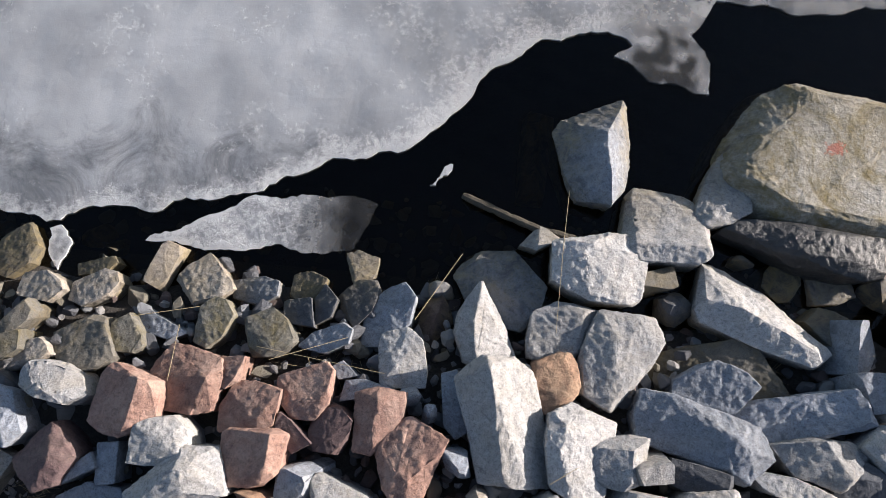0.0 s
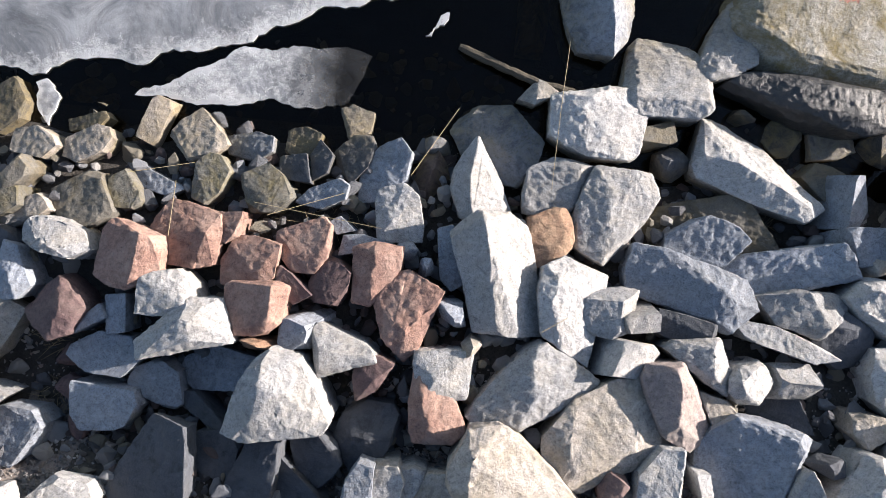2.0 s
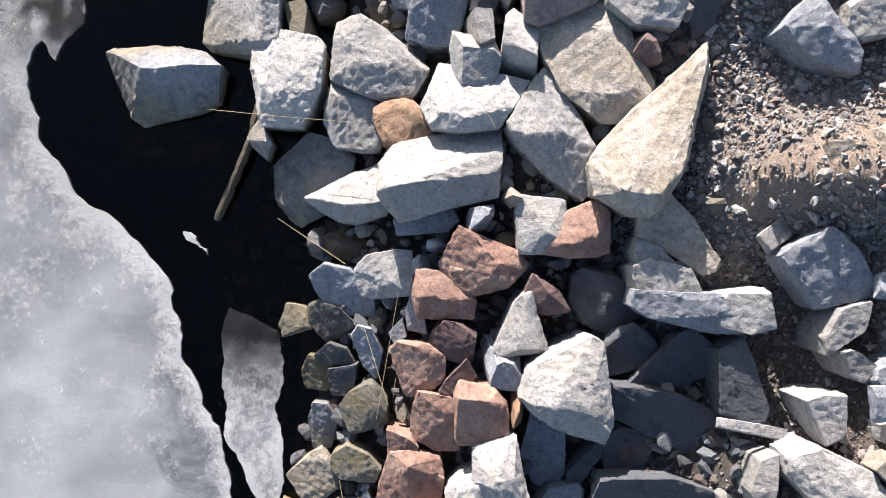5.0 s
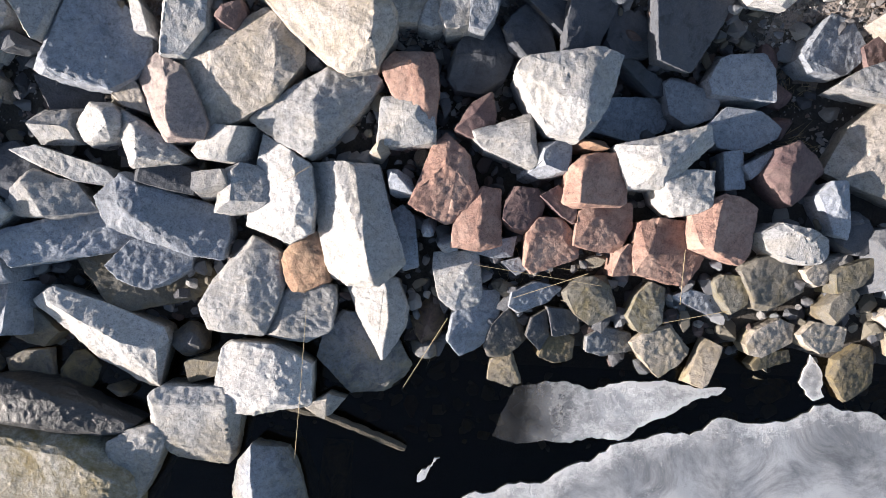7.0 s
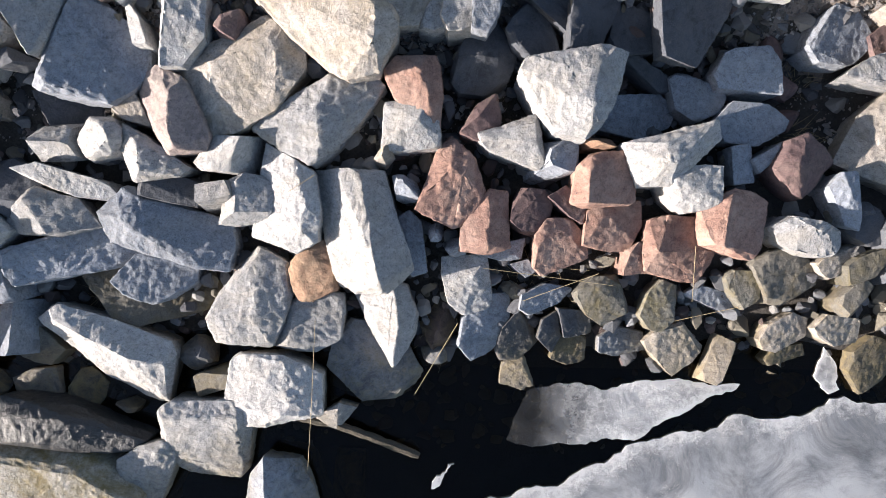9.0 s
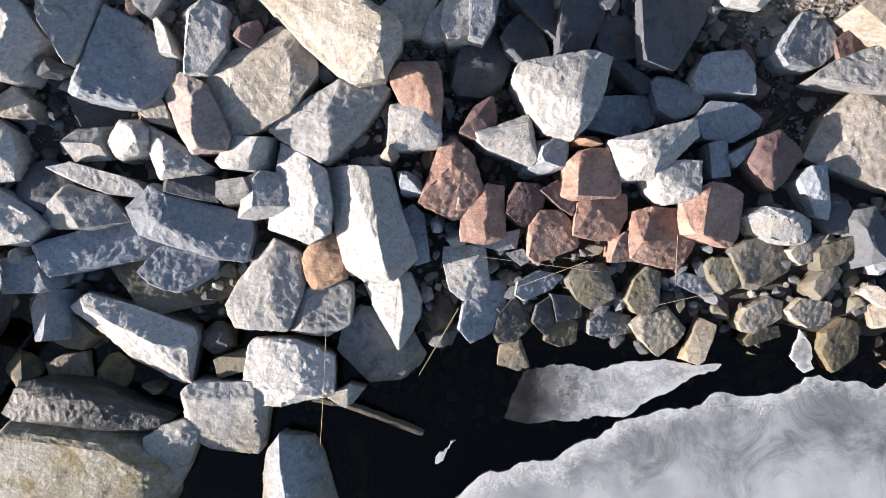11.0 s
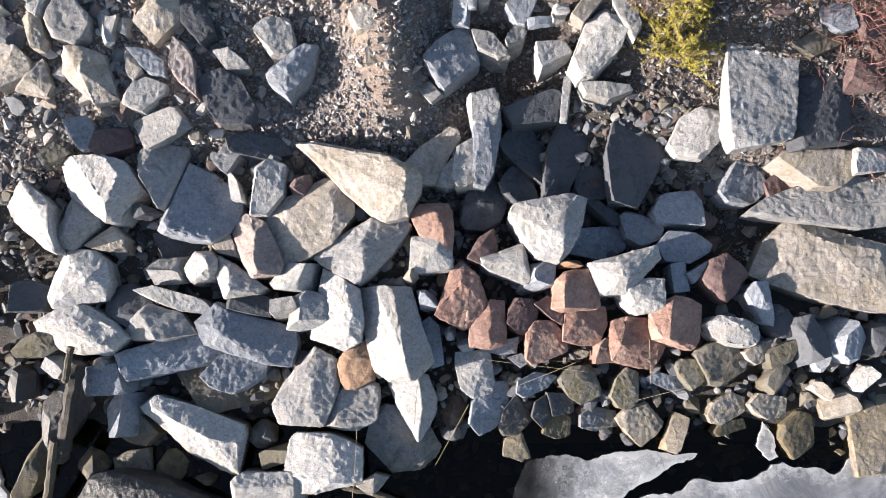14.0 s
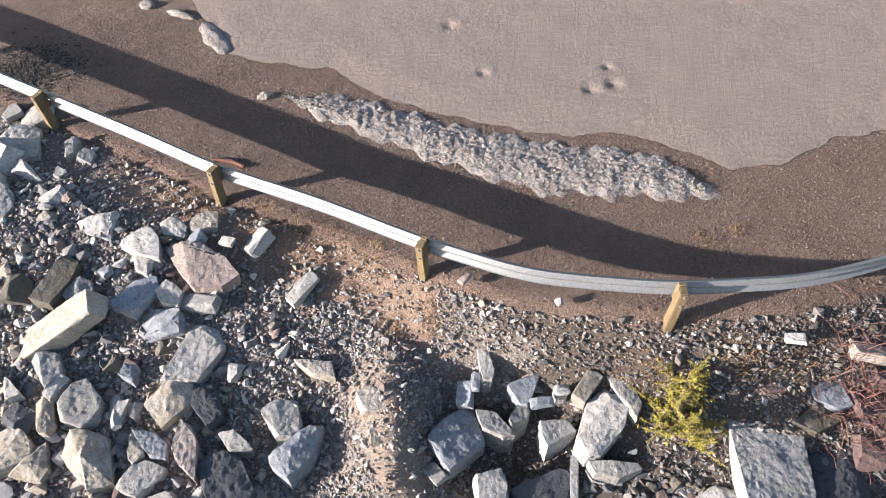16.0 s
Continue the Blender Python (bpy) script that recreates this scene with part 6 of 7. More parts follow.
hewn('b', 'wedge', (-2.47, 4.38, 2.68), [(-0.35, -0.08, -0.10), (-0.27, -0.02, -0.03), (0.21, 0.36, -0.03), (0.43, 0.37, -0.06), (0.32, -0.02, -0.15), (-0.03, -0.41, -0.18), (-0.32, -0.20, -0.14)], [(-0.01, 0.02, -0.01)])
hewn('t', 'lump', (-1.33, 4.96, 3.11), [(-0.21, -0.00, -0.05), (-0.17, 0.13, -0.01), (0.05, 0.20, -0.02), (0.23, 0.01, -0.08), (0.21, -0.15, -0.12), (-0.11, -0.18, -0.09)])
hewn('t', 'slab', (-1.17, 4.55, 2.94), [(-0.14, -0.02, -0.04), (-0.06, 0.22, -0.01), (0.16, 0.18, -0.06), (0.16, -0.17, -0.13), (-0.12, -0.22, -0.10)])
hewn('w', 'wedge', (-3.37, 4.55, 2.68), [(-0.24, 0.11, -0.06), (0.01, 0.14, -0.02), (0.29, -0.10, -0.13), (-0.05, -0.15, -0.11)])
hewn('b', 'slab', (-0.05, 4.57, 2.70), [(-0.44, -0.06, -0.01), (-0.19, 0.20, -0.01), (0.21, 0.51, -0.08), (0.29, 0.39, -0.10), (0.44, -0.10, -0.18), (-0.11, -0.51, -0.14), (-0.20, -0.42, -0.09)])
hewn('g', 'slab', (0.53, 4.72, 2.71), [(-0.28, 0.21, -0.01), (0.01, 0.18, -0.04), (0.31, -0.15, -0.13), (0.13, -0.18, -0.12), (-0.18, -0.06, -0.05)])
hewn('w', 'block', (0.44, 5.52, 3.07), [(-0.14, 0.25, -0.03), (0.01, 0.33, -0.01), (0.12, -0.09, -0.08), (0.07, -0.24, -0.10), (-0.07, -0.24, -0.09)])
hewn('b', 'slab', (1.01, 5.17, 2.89), [(-0.27, 0.09, -0.02), (0.02, 0.04, -0.04), (0.28, 0.30, -0.03), (0.05, -0.23, -0.10), (-0.09, -0.21, -0.09)])
hewn('g', 'slab', (0.91, 4.82, 2.76), [(-0.17, -0.06, -0.03), (-0.02, 0.17, -0.01), (0.18, 0.08, -0.07), (0.13, -0.04, -0.09), (-0.13, -0.15, -0.06)])
hewn('g', 'block', (1.43, 4.60, 2.71), [(-0.23, 0.13, -0.02), (0.23, 0.18, -0.08), (0.33, 0.00, -0.13), (-0.13, -0.23, -0.11), (-0.20, -0.09, -0.06)])
hewn('w', 'block', (1.54, 5.12, 3.00), [(-0.11, 0.02, -0.04), (-0.06, 0.05, -0.00), (0.13, 0.07, -0.05), (0.11, -0.06, -0.08), (-0.07, -0.09, -0.06)])
hewn('w', 'boulder', (2.10, 4.61, 2.98), [(-0.40, -0.22, -0.19), (-0.18, 0.31, -0.10), (0.13, 0.63, -0.04), (0.42, 0.19, -0.08), (0.33, -0.05, -0.18), (-0.04, -0.42, -0.28), (-0.27, -0.44, -0.27)], [(0.16, 0.34, -0.02)])
hewn('t', 'block', (1.93, 5.14, 3.10), [(-0.25, -0.14, -0.08), (0.04, 0.23, -0.02), (0.28, 0.16, -0.08), (-0.06, -0.26, -0.14)])
hewn('w', 'wedge', (2.50, 5.10, 3.03), [(-0.26, 0.22, -0.04), (-0.11, 0.46, -0.01), (0.06, 0.32, -0.05), (0.24, -0.25, -0.13), (0.11, -0.49, -0.18), (-0.04, -0.26, -0.10)])
hewn('g', 'slab', (2.29, 4.09, 2.54), [(-0.41, 0.09, -0.04), (-0.04, 0.08, -0.03), (0.33, 0.06, -0.11), (0.40, -0.01, -0.15), (0.03, -0.15, -0.14), (-0.32, -0.07, -0.09)])
hewn('w', 'block', (0.43, 3.87, 2.48), [(-0.25, 0.13, -0.08), (-0.19, 0.17, -0.00), (0.17, 0.25, -0.06), (0.25, 0.04, -0.11), (0.19, -0.28, -0.20), (-0.16, -0.30, -0.17)])
hewn('d', 'slab', (1.29, 3.90, 2.29), [(-0.57, -0.04, -0.04), (0.27, 0.31, -0.07), (0.40, 0.17, -0.13), (0.32, -0.17, -0.20), (-0.41, -0.28, -0.11)])
hewn('g', 'slab', (4.59, 4.04, 2.66), [(-0.55, 0.88, 0.00), (0.57, 1.22, -0.10), (0.62, 0.85, -0.14), (0.49, -0.60, -0.23), (0.41, -0.76, -0.24), (-0.48, -0.93, -0.13), (-0.55, -0.63, -0.08), (-0.52, -0.04, -0.04)])
hewn('m', 'lump', (4.80, 5.17, 3.07), [(-0.28, -0.06, -0.05), (-0.08, 0.18, -0.02), (0.17, 0.23, -0.03), (0.29, 0.01, -0.09), (0.12, -0.16, -0.11), (-0.22, -0.19, -0.09)])
hewn('b', 'slab', (5.57, 5.10, 2.98), [(-0.32, 0.20, -0.04), (-0.18, 0.37, -0.00), (0.21, 0.22, -0.06), (0.37, -0.27, -0.13), (0.12, -0.34, -0.14), (-0.20, -0.18, -0.09)])
hewn('k', 'block', (5.43, 4.72, 2.79), [(-0.46, -0.09, -0.04), (0.00, 0.20, -0.03), (0.24, 0.17, -0.08), (0.32, -0.05, -0.14), (-0.11, -0.24, -0.13)])
hewn('g', 'block', (3.44, 4.18, 2.20), [(-0.32, -0.24, -0.06), (-0.18, 0.21, -0.02), (0.23, 0.36, -0.04), (0.31, 0.14, -0.09), (-0.03, -0.47, -0.15)])
hewn('s', 'boulder', (-5.34, -3.29, 0.62), [(-1.68, -0.82, -0.34), (-1.46, -0.20, -0.22), (-1.09, 0.56, -0.10), (-0.79, 1.08, -0.02), (-0.67, 1.20, -0.08), (0.18, 1.14, -0.14), (1.10, 0.95, -0.18), (1.43, 0.39, -0.16), (1.56, 0.01, -0.20), (1.38, -0.55, -0.34), (0.96, -1.15, -0.42), (0.06, -1.42, -0.44), (-0.98, -1.20, -0.40)], [(-0.34, 0.93, -0.00), (0.71, 0.79, -0.00), (1.17, 0.48, -0.08), (-0.01, -0.16, -0.12)])
hewn('g', 'wedge', (-3.89, -2.73, 0.45), [(-0.40, 0.22, -0.04), (-0.08, 0.44, -0.02), (0.33, 0.54, -0.02), (0.42, 0.34, -0.08), (0.23, -0.21, -0.20), (-0.05, -0.72, -0.34), (-0.19, -0.53, -0.24), (-0.26, -0.08, -0.08)], [(0.17, 0.34, -0.00)])
hewn('x', 'boulder', (-5.09, -2.02, 0.66), [(-1.04, -0.08, -0.06), (-0.82, 0.33, -0.04), (-0.56, 0.43, -0.08), (0.14, 0.32, -0.14), (0.73, 0.07, -0.20), (1.28, -0.18, -0.28), (0.92, -0.40, -0.26), (0.37, -0.14, -0.08), (-0.13, -0.18, -0.04), (-0.89, -0.18, -0.04)], [(-0.49, 0.15, 0.00), (0.27, 0.09, -0.04)])

# stones half sunk along the shallow edge
shallow = random.Random(77)
for _ in range(30):
    sx = shallow.uniform(1.2, 8.0)
    rock("k", "lump", sx, shallow.uniform(-1.75, -0.75) + 0.03 * sx, shallow.uniform(-0.08, 0.05), shallow.uniform(0.25, 0.5), shallow.uniform(0.2, 0.38), 0.4,
         shallow.uniform(0, 180), shallow.uniform(-8, 8), shallow.uniform(-8, 8), 0.9, 0.3)

# ---- loose stones and gravel ----
def pebble(seed, n=9):
    rng = random.Random(seed)
    bm = bmesh.new()
    for _ in range(n):
        d = Vector((rng.gauss(0, 1), rng.gauss(0, 1), rng.gauss(0, 1))).normalized()
        bm.verts.new((d.x * rng.uniform(0.8, 1.1), d.y * rng.uniform(0.6, 0.9), d.z * rng.uniform(0.4, 0.65)))
    made = bmesh.ops.convex_hull(bm, input=bm.verts[:])
    bmesh.ops.delete(bm, geom=[g for g in made["geom_interior"] if isinstance(g, bmesh.types.BMVert)], context="VERTS")
    bmesh.ops.triangulate(bm, faces=bm.faces[:])
    bm.verts.ensure_lookup_table()
    bm.verts.index_update()
    v = np.array([tuple(p.co) for p in bm.verts])
    f = np.array([[p.index for p in q.verts] for q in bm.faces])
    bm.free()
    return v, f


def scatter(name, places, sizes, mat, sink, label, category, corners=9):
    """Stones strewn over the ground as one mesh."""
    rng = np.random.default_rng(11)
    shapes = [pebble(s, corners) for s in range(14)]
    verts, faces, base = [], [], 0
    for (x, y, z), size in zip(places, sizes):
        v, f = shapes[rng.integers(len(shapes))]
        a, b = rng.uniform(0, 2 * math.pi), rng.normal(0, 0.5)
        c, s, cb, sb = math.cos(a), math.sin(a), math.cos(b), math.sin(b)
        turn = np.array([[c, -s, 0], [s, c, 0], [0, 0, 1]]) @ np.array([[1, 0, 0], [0, cb, -sb], [0, sb, cb]])
        verts.append((v * size * rng.uniform(0.75, 1.25, 3)) @ turn.T + (x, y, z + size * sink))
        faces.append(f + base)
        base += len(v)
    ob = array_mesh(name, np.concatenate(verts), np.concatenate(faces), mat)
    return tagged(ob, label, category, kind="stuff")


def strewn(rng, n, x0, x1, y0, y1, keep):
    out = []
    while len(out) < n:
        x, y = rng.uniform(x0, x1), rng.uniform(y0, y1)
        if keep(x, y):
            out.append((x, y, float(land_rough(np.array(x), np.array(y)))))
    return out


rng = np.random.default_rng(3)


def on_bank(x, y):
    if gully(x, y) < 1 and rng.random() < 0.72:
        return False
    if ((x - 2.4) / 1.35) ** 2 + ((y - 3.2) / 0.85) ** 2 < 1 and rng.random() < 0.85:
        return False
    if rail_y(x) - y < 1.7 and rng.random() < 0.15:
        return False
    if x > 0.8 and y < 5.4 and rng.random() < 0.3:
        return False
    return y < rail_y(x) - 0.04 and (y > 2.7 or rng.random() < 0.12) and (rail_y(x) - y > 1.0 or rng.random() < (0.75 if x > -0.3 else 0.3))


places = strewn(rng, 115000, -9.5, 8.2, 1.6, 11, on_bank)
sizes = np.clip(rng.lognormal(-4.0, 0.6, len(places)), 0.009, 0.10)
# stones right of the rib get the copy darkened for shade
shaded_muddy = np.array([x > (0.9 if y > 5.2 else -0.1) + 0.4 * float(wobble(x, y, 1.1)) and y > 2.4 for x, y, z in places])
scatter("gravel", [p for p, m in zip(places, shaded_muddy) if not m], sizes[~shaded_muddy], GRAVEL, 0.5, "loose grey crushed gravel over the upper bank", "gravel")
scatter("gravel", [p for p, m in zip(places, shaded_muddy) if m], sizes[shaded_muddy], DAMP_SHADED_GRAVEL, 0.35, "mud-brown gravel pressed into moist earth, toned darker for shade", "gravel")
places = strewn(rng, 2000, -9.5, 9, -2.6, 9, lambda x, y: y < rail_y(x) - 0.8 and (y < 3.4 or rng.random() < (0.3 if x < -3.2 else 0.12)))
scatter("rubble", places, 0.05 + 0.14 * rng.random(len(places)) ** 2.0, RUBBLE, 0.3, "small broken stones filling gaps between the big ones", "rubble", 18)
places = [(x, y, z + rng.uniform(0.02, 0.24)) for x, y, z in strewn(rng, 1300, -9.0, 8.5, -0.7, 3.3, lambda x, y: x < 3.6 or y < 0.9)]
scatter("rubble", places, 0.06 + 0.11 * rng.random(len(places)) ** 1.6, RUBBLE, 0.3, "fist-sized broken stones wedged among the blocks", "rubble", 18)
places = strewn(rng, 380, -9.0, -2.2, 3.3, 9.0, lambda x, y: y < rail_y(x) - 1.1 and rng.random() < (1.0 if x < -3.5 else 0.5))
scatter("rubble", places, 0.05 + 0.13 * rng.random(len(places)) ** 2.0, GRAVEL, 0.35, "broken grey stones lying loose over the upper gravel", "rubble", 14)
places = strewn(rng, 420, 0.9, 3.9, 2.2, 4.2, lambda x, y: ((x - 2.4) / 1.5) ** 2 + ((y - 3.2) / 1.0) ** 2 < 1)
scatter("rubble", places, 0.03 + 0.12 * rng.random(len(places)) ** 1.5, RUBBLE, 0.3, "dark broken stones in a hollow of the bank", "rubble", 12)
places = strewn(rng, 30000, -9, 9, 5.6, 14.0, lambda x, y: rail_y(x) - 0.5 < y < np.interp(x, ROAD_X, ROAD_Y) + 0.1)
scatter("dirt_clods", places, np.clip(rng.lognormal(-4.4, 0.45, len(places)), 0.006, 0.035), CLODS, 0.1, "crumbling brown clods and grit of the dirt verge", "dirt", 7)


places = [(-8.6 + 0.55 * a, 12.2 + 0.4 * c, 3.70) for a, c in rng.normal(0, 1, (2600, 2))]
scatter("asphalt_crumbs", places, rng.uniform(0.012, 0.04, len(places)), TAR, 0.1, "heap of crumbled black asphalt on the verge", "asphalt", 8)


# ---- dirty snow along the road ----
def snow_bank():
    xs = np.linspace(-3.3, 4.68, 300)
    up = np.interp(xs, [-3.3, -2.17, -1.27, 0.02, 2.07, 3.09, 4.03, 4.68], [11.2, 11.25, 10.9, 10.3, 9.7, 9.6, 9.2, 8.25])
    low = np.interp(xs, [-3.3, -2.2, -1.02, 0.58, 1.52, 3.06, 4.68], [11.1, 10.35, 9.68, 8.86, 8.45, 8.33, 8.2])
    up = up + 0.07 * np.sin(xs * 7.3) + 0.05 * np.sin(xs * 17.1)
    low = low + 0.08 * np.sin(xs * 6.1 + 1) + 0.05 * np.sin(xs * 15.7)
    ts = np.linspace(0, 1, 60)
    gx, gt = np.meshgrid(xs, ts)
    gy = low + (up - low) * gt
    dome = np.clip(4 * gt * (1 - gt), 0, 1) ** 0.6 * np.clip((gx + 3.3) / 0.6, 0.1, 1) * np.clip((4.68 - gx) / 0.5, 0.1, 1)
    rough = np.array([[0.6 * noise.noise(Vector((x * 3, y * 3, 0))) + 0.5 * noise.noise(Vector((x * 11, y * 11, 4))) + 0.3 * noise.noise(Vector((x * 26, y * 26, 8))) for x, y in zip(a, b)] for a, b in zip(gx, gy)])
    gz = 3.70 + dome * (0.075 + 0.055 * rough) - 0.012
    verts = np.stack([gx, gy, gz], -1).reshape(-1, 3)
    nx, ny = len(xs), len(ts)
    i, j = np.meshgrid(np.arange(nx - 1), np.arange(ny - 1))
    a = (j * nx + i).ravel()
    ob = array_mesh("snow_bank", verts, np.stack([a, a + 1, a + nx + 1, a + nx], -1), SNOW, True)
    tagged(ob, "low crusty bank of dirty melting snow on the verge", "snow")
    rng = np.random.default_rng(8)
    flat = verts.reshape(ny, nx, 3)
    spots = [tuple(flat[min(ny - 1, max(0, int(rng.normal(0.5, 0.27) * ny)))][rng.integers(nx)] + (rng.uniform(-0.03, 0.03), rng.uniform(-0.03, 0.03), 0)) for _ in range(3500)]
    scatter("snow_crumbs", spots, np.clip(rng.lognormal(-4.3, 0.5, len(spots)), 0.006, 0.045), CRUMBS, 0.1, "icy crumbs and grit on the snow bank", "snow", 8)


snow_bank()


def snow_patch(x, y, l, w, yaw, seed):
    rng = random.Random(seed)
    bm = bmesh.new()
    bmesh.ops.create_uvsphere(bm, u_segments=28, v_segments=10, radius=1.0)
    for v in bm.verts:
        n = 1 + 0.35 * noise.noise(v.co * 1.7 + Vector((seed, 0, 0))) + 0.2 * noise.noise(v.co * 5 + Vector((0, seed, 0)))
        v.co = Vector((v.co.x * l / 2 * n, v.co.y * w / 2 * n, v.co.z * 0.07 * n))
    ob = part("snow_patch", bm, SNOW, smooth=True)
    ob.matrix_world = pose(x, y, 3.71, 0, 0, yaw)
    tagged(ob, "small patch of dirty snow on the brown verge", "snow", "snow patches")


snow_patch(-5.0, 13.2, 1.35, 0.42, -58, 1)
snow_patch(-5.9, 14.1, 0.7, 0.2, -25, 2)
snow_patch(-6.75, 14.5, 0.45, 0.3, -30, 3)
snow_patch(-3.6, 11.2, 0.35, 0.2, 10, 4)


# ---- guard rail ----
def along_rail(n):
    """Points along the rail at even steps, with their headings."""
    xs = np.linspace(-13.5, 13.5, 2000)
    ys = rail_y(xs)
    k = np.ones(81) / 81
    ys = np.convolve(np.pad(ys, 40, mode="edge"), k, "valid")
    s = np.concatenate([[0], np.cumsum(np.hypot(np.diff(xs), np.diff(ys)))])
    at = np.linspace(0, s[-1], n)
    px, py = np.interp(at, s, xs), np.interp(at, s, ys)
    return px, py


def guard_rail():
    rail = tagged(new("guard_rail"), "long galvanised steel guard rail on wooden posts", "guard rail")
    # the W profile, across (towards the road) and up
    profile = [(0.0, 0.155), (0.018, 0.150), (0.026, 0.135), (0.080, 0.098), (0.083, 0.075), (0.080, 0.055), (0.020, 0.018), (0.016, 0.0),
               (0.020, -0.018), (0.080, -0.055), (0.083, -0.075), (0.080, -0.098), (0.026, -0.135), (0.018, -0.150), (0.0, -0.155)]
    px, py = along_rail(220)
    for first in range(0, 219, 31):
        last = min(first + 31, 219)
        bm = bmesh.new()
        rows = []
        for i in range(first, last + 1):
            dx, dy = px[min(i + 1, 219)] - px[max(i - 1, 0)], py[min(i + 1, 219)] - py[max(i - 1, 0)]
            d = math.hypot(dx, dy)
            nx, ny = -dy / d, dx / d
            grow = 0.0
            rows.append([bm.verts.new((px[i] + nx * (a + 0.09 + grow), py[i] + ny * (a + 0.09 + grow), 4.27 + b)) for a, b in profile])
        for r, q in zip(rows, rows[1:]):
            for k in range(len(profile) - 1):
                bm.faces.new((r[k], q[k], q[k + 1], r[k + 1]))
        ob = part("beam", bm, STEEL, rail, smooth=True)
        solid = ob.modifiers.new("thickness", "SOLIDIFY")
        solid.thickness, solid.use_rim = 0.005, False
    for x, y in ((-10.95, 12.36), (-7.53, 10.42), (-3.97, 8.44), (-0.54, 6.78), (3.19, 5.85), (6.9, 6.45), (10.4, 7.75)):
        dy = float(rail_y(x + 0.3) - rail_y(x - 0.3))
        turn = math.degrees(math.atan2(dy, 0.6))
        rng = random.Random(int(x * 100))
        bm = bmesh.new()
        bmesh.ops.create_cube(bm, size=1.0)
        for v in bm.verts:
            v.co = Vector((v.co.x * 0.125, v.co.y * 0.17, v.co.z * 1.5 - 0.75))
        bmesh.ops.bevel(bm, geom=bm.edges[:], offset=0.012, segments=2, affect="EDGES")
        post = part("post", bm, POST_WOOD, rail, "yellowish weathered square wooden post")
        post.matrix_local = pose(x, y, 4.41, rng.uniform(-3, 3), rng.uniform(-3, 3), turn)
        bm = bmesh.new()
        bmesh.ops.create_cube(bm, size=1.0)
        for v in bm.verts:
            v.co = Vector((v.co.x * 0.115, v.co.y * 0.07, v.co.z * 0.34))
        bmesh.ops.bevel(bm, geom=bm.edges[:], offset=0.008, segments=1, affect="EDGES")
        block = part("spacer_block", bm, POST_WOOD, post)
        block.matrix_local = pose(0, 0.12, -0.16)
        for dz in (-0.06, -0.26):
            bm = bmesh.new()
            bmesh.ops.create_cone(bm, cap_ends=True, segments=6, radius1=0.02, radius2=0.017, depth=0.02)
            bolt = part("bolt", bm, STEEL, post)
            bolt.matrix_local = pose(0, -0.095, dz, 90)


guard_rail()


# ---- driftwood ----
def log(name, points, radius, mat, label, seed):
    rng = random.Random(seed)
    pts = [Vector(p) for p in points]
    fine, radii = [], []
    for a, b in zip(pts, pts[1:]):
        for k in range(8):
            fine.append(a.lerp(b, k / 8) + Vector((rng.uniform(-1, 1), rng.uniform(-1, 1), 0)) * radius * 0.04)
            radii.append(radius * rng.uniform(0.93, 1.05))
    fine.append(pts[-1])
    radii.append(radius * 0.7)
    v, f = tube_arrays(fine, radii, 9)
    bm = bmesh.new()
    vs = [bm.verts.new(p) for p in v]
    for q in f:
        bm.faces.new([vs[i] for i in q])
    bm.faces.new(vs[:9][::-1])
    bm.faces.new(vs[-9:])
    bmesh.ops.recalc_face_normals(bm, faces=bm.faces[:])
    for p in bm.verts:
        p.co += Vector((noise.noise(p.co * 9), noise.noise(p.co * 9 + Vector((7, 0, 0))), noise.noise(p.co * 9 + Vector((0, 7, 0))))) * radius * 0.22
    return tagged(part(name, bm, mat), label, "driftwood")


log("driftwood_stick", [(-1.9, -1.94, 0.2), (-1.41, -2.04, 0.18), (-0.91, -2.23, 0.14), (-0.29, -2.48, 0.07)], 0.06, DRIFTWOOD, "weathered broken branch jutting over the dark water", 1)
log("driftwood_log", [(-5.98, 0.1, 1.15), (-6.12, -0.5, 1.0), (-6.30, -1.14, 0.74), (-6.42, -1.45, 0.6)], 0.12, OLD_WOOD, "thick dark split log lying on the stones", 2)
log("driftwood_pole", [(-6.40, -1.1, 0.86), (-6.62, -1.9, 0.5), (-6.89, -2.63, 0.12), (-7.25, -3.64, -0.3)], 0.075, DRIFTWOOD, "straight pale pole slanting into the water", 4)
log("driftwood_stub", [(-5.97, 0.34, 1.42), (-6.03, 0.1, 1.36), (-6.10, -0.2, 1.26)], 0.055, DRIFTWOOD, "short yellowish stub of wood between stones", 5)
log("wood_scrap", [(-4.3, 9.4, 3.73), (-3.95, 9.34, 3.73), (-3.7, 9.2, 3.73)], 0.035, RED_WOOD, "rotten reddish piece of wood on the verge", 3)


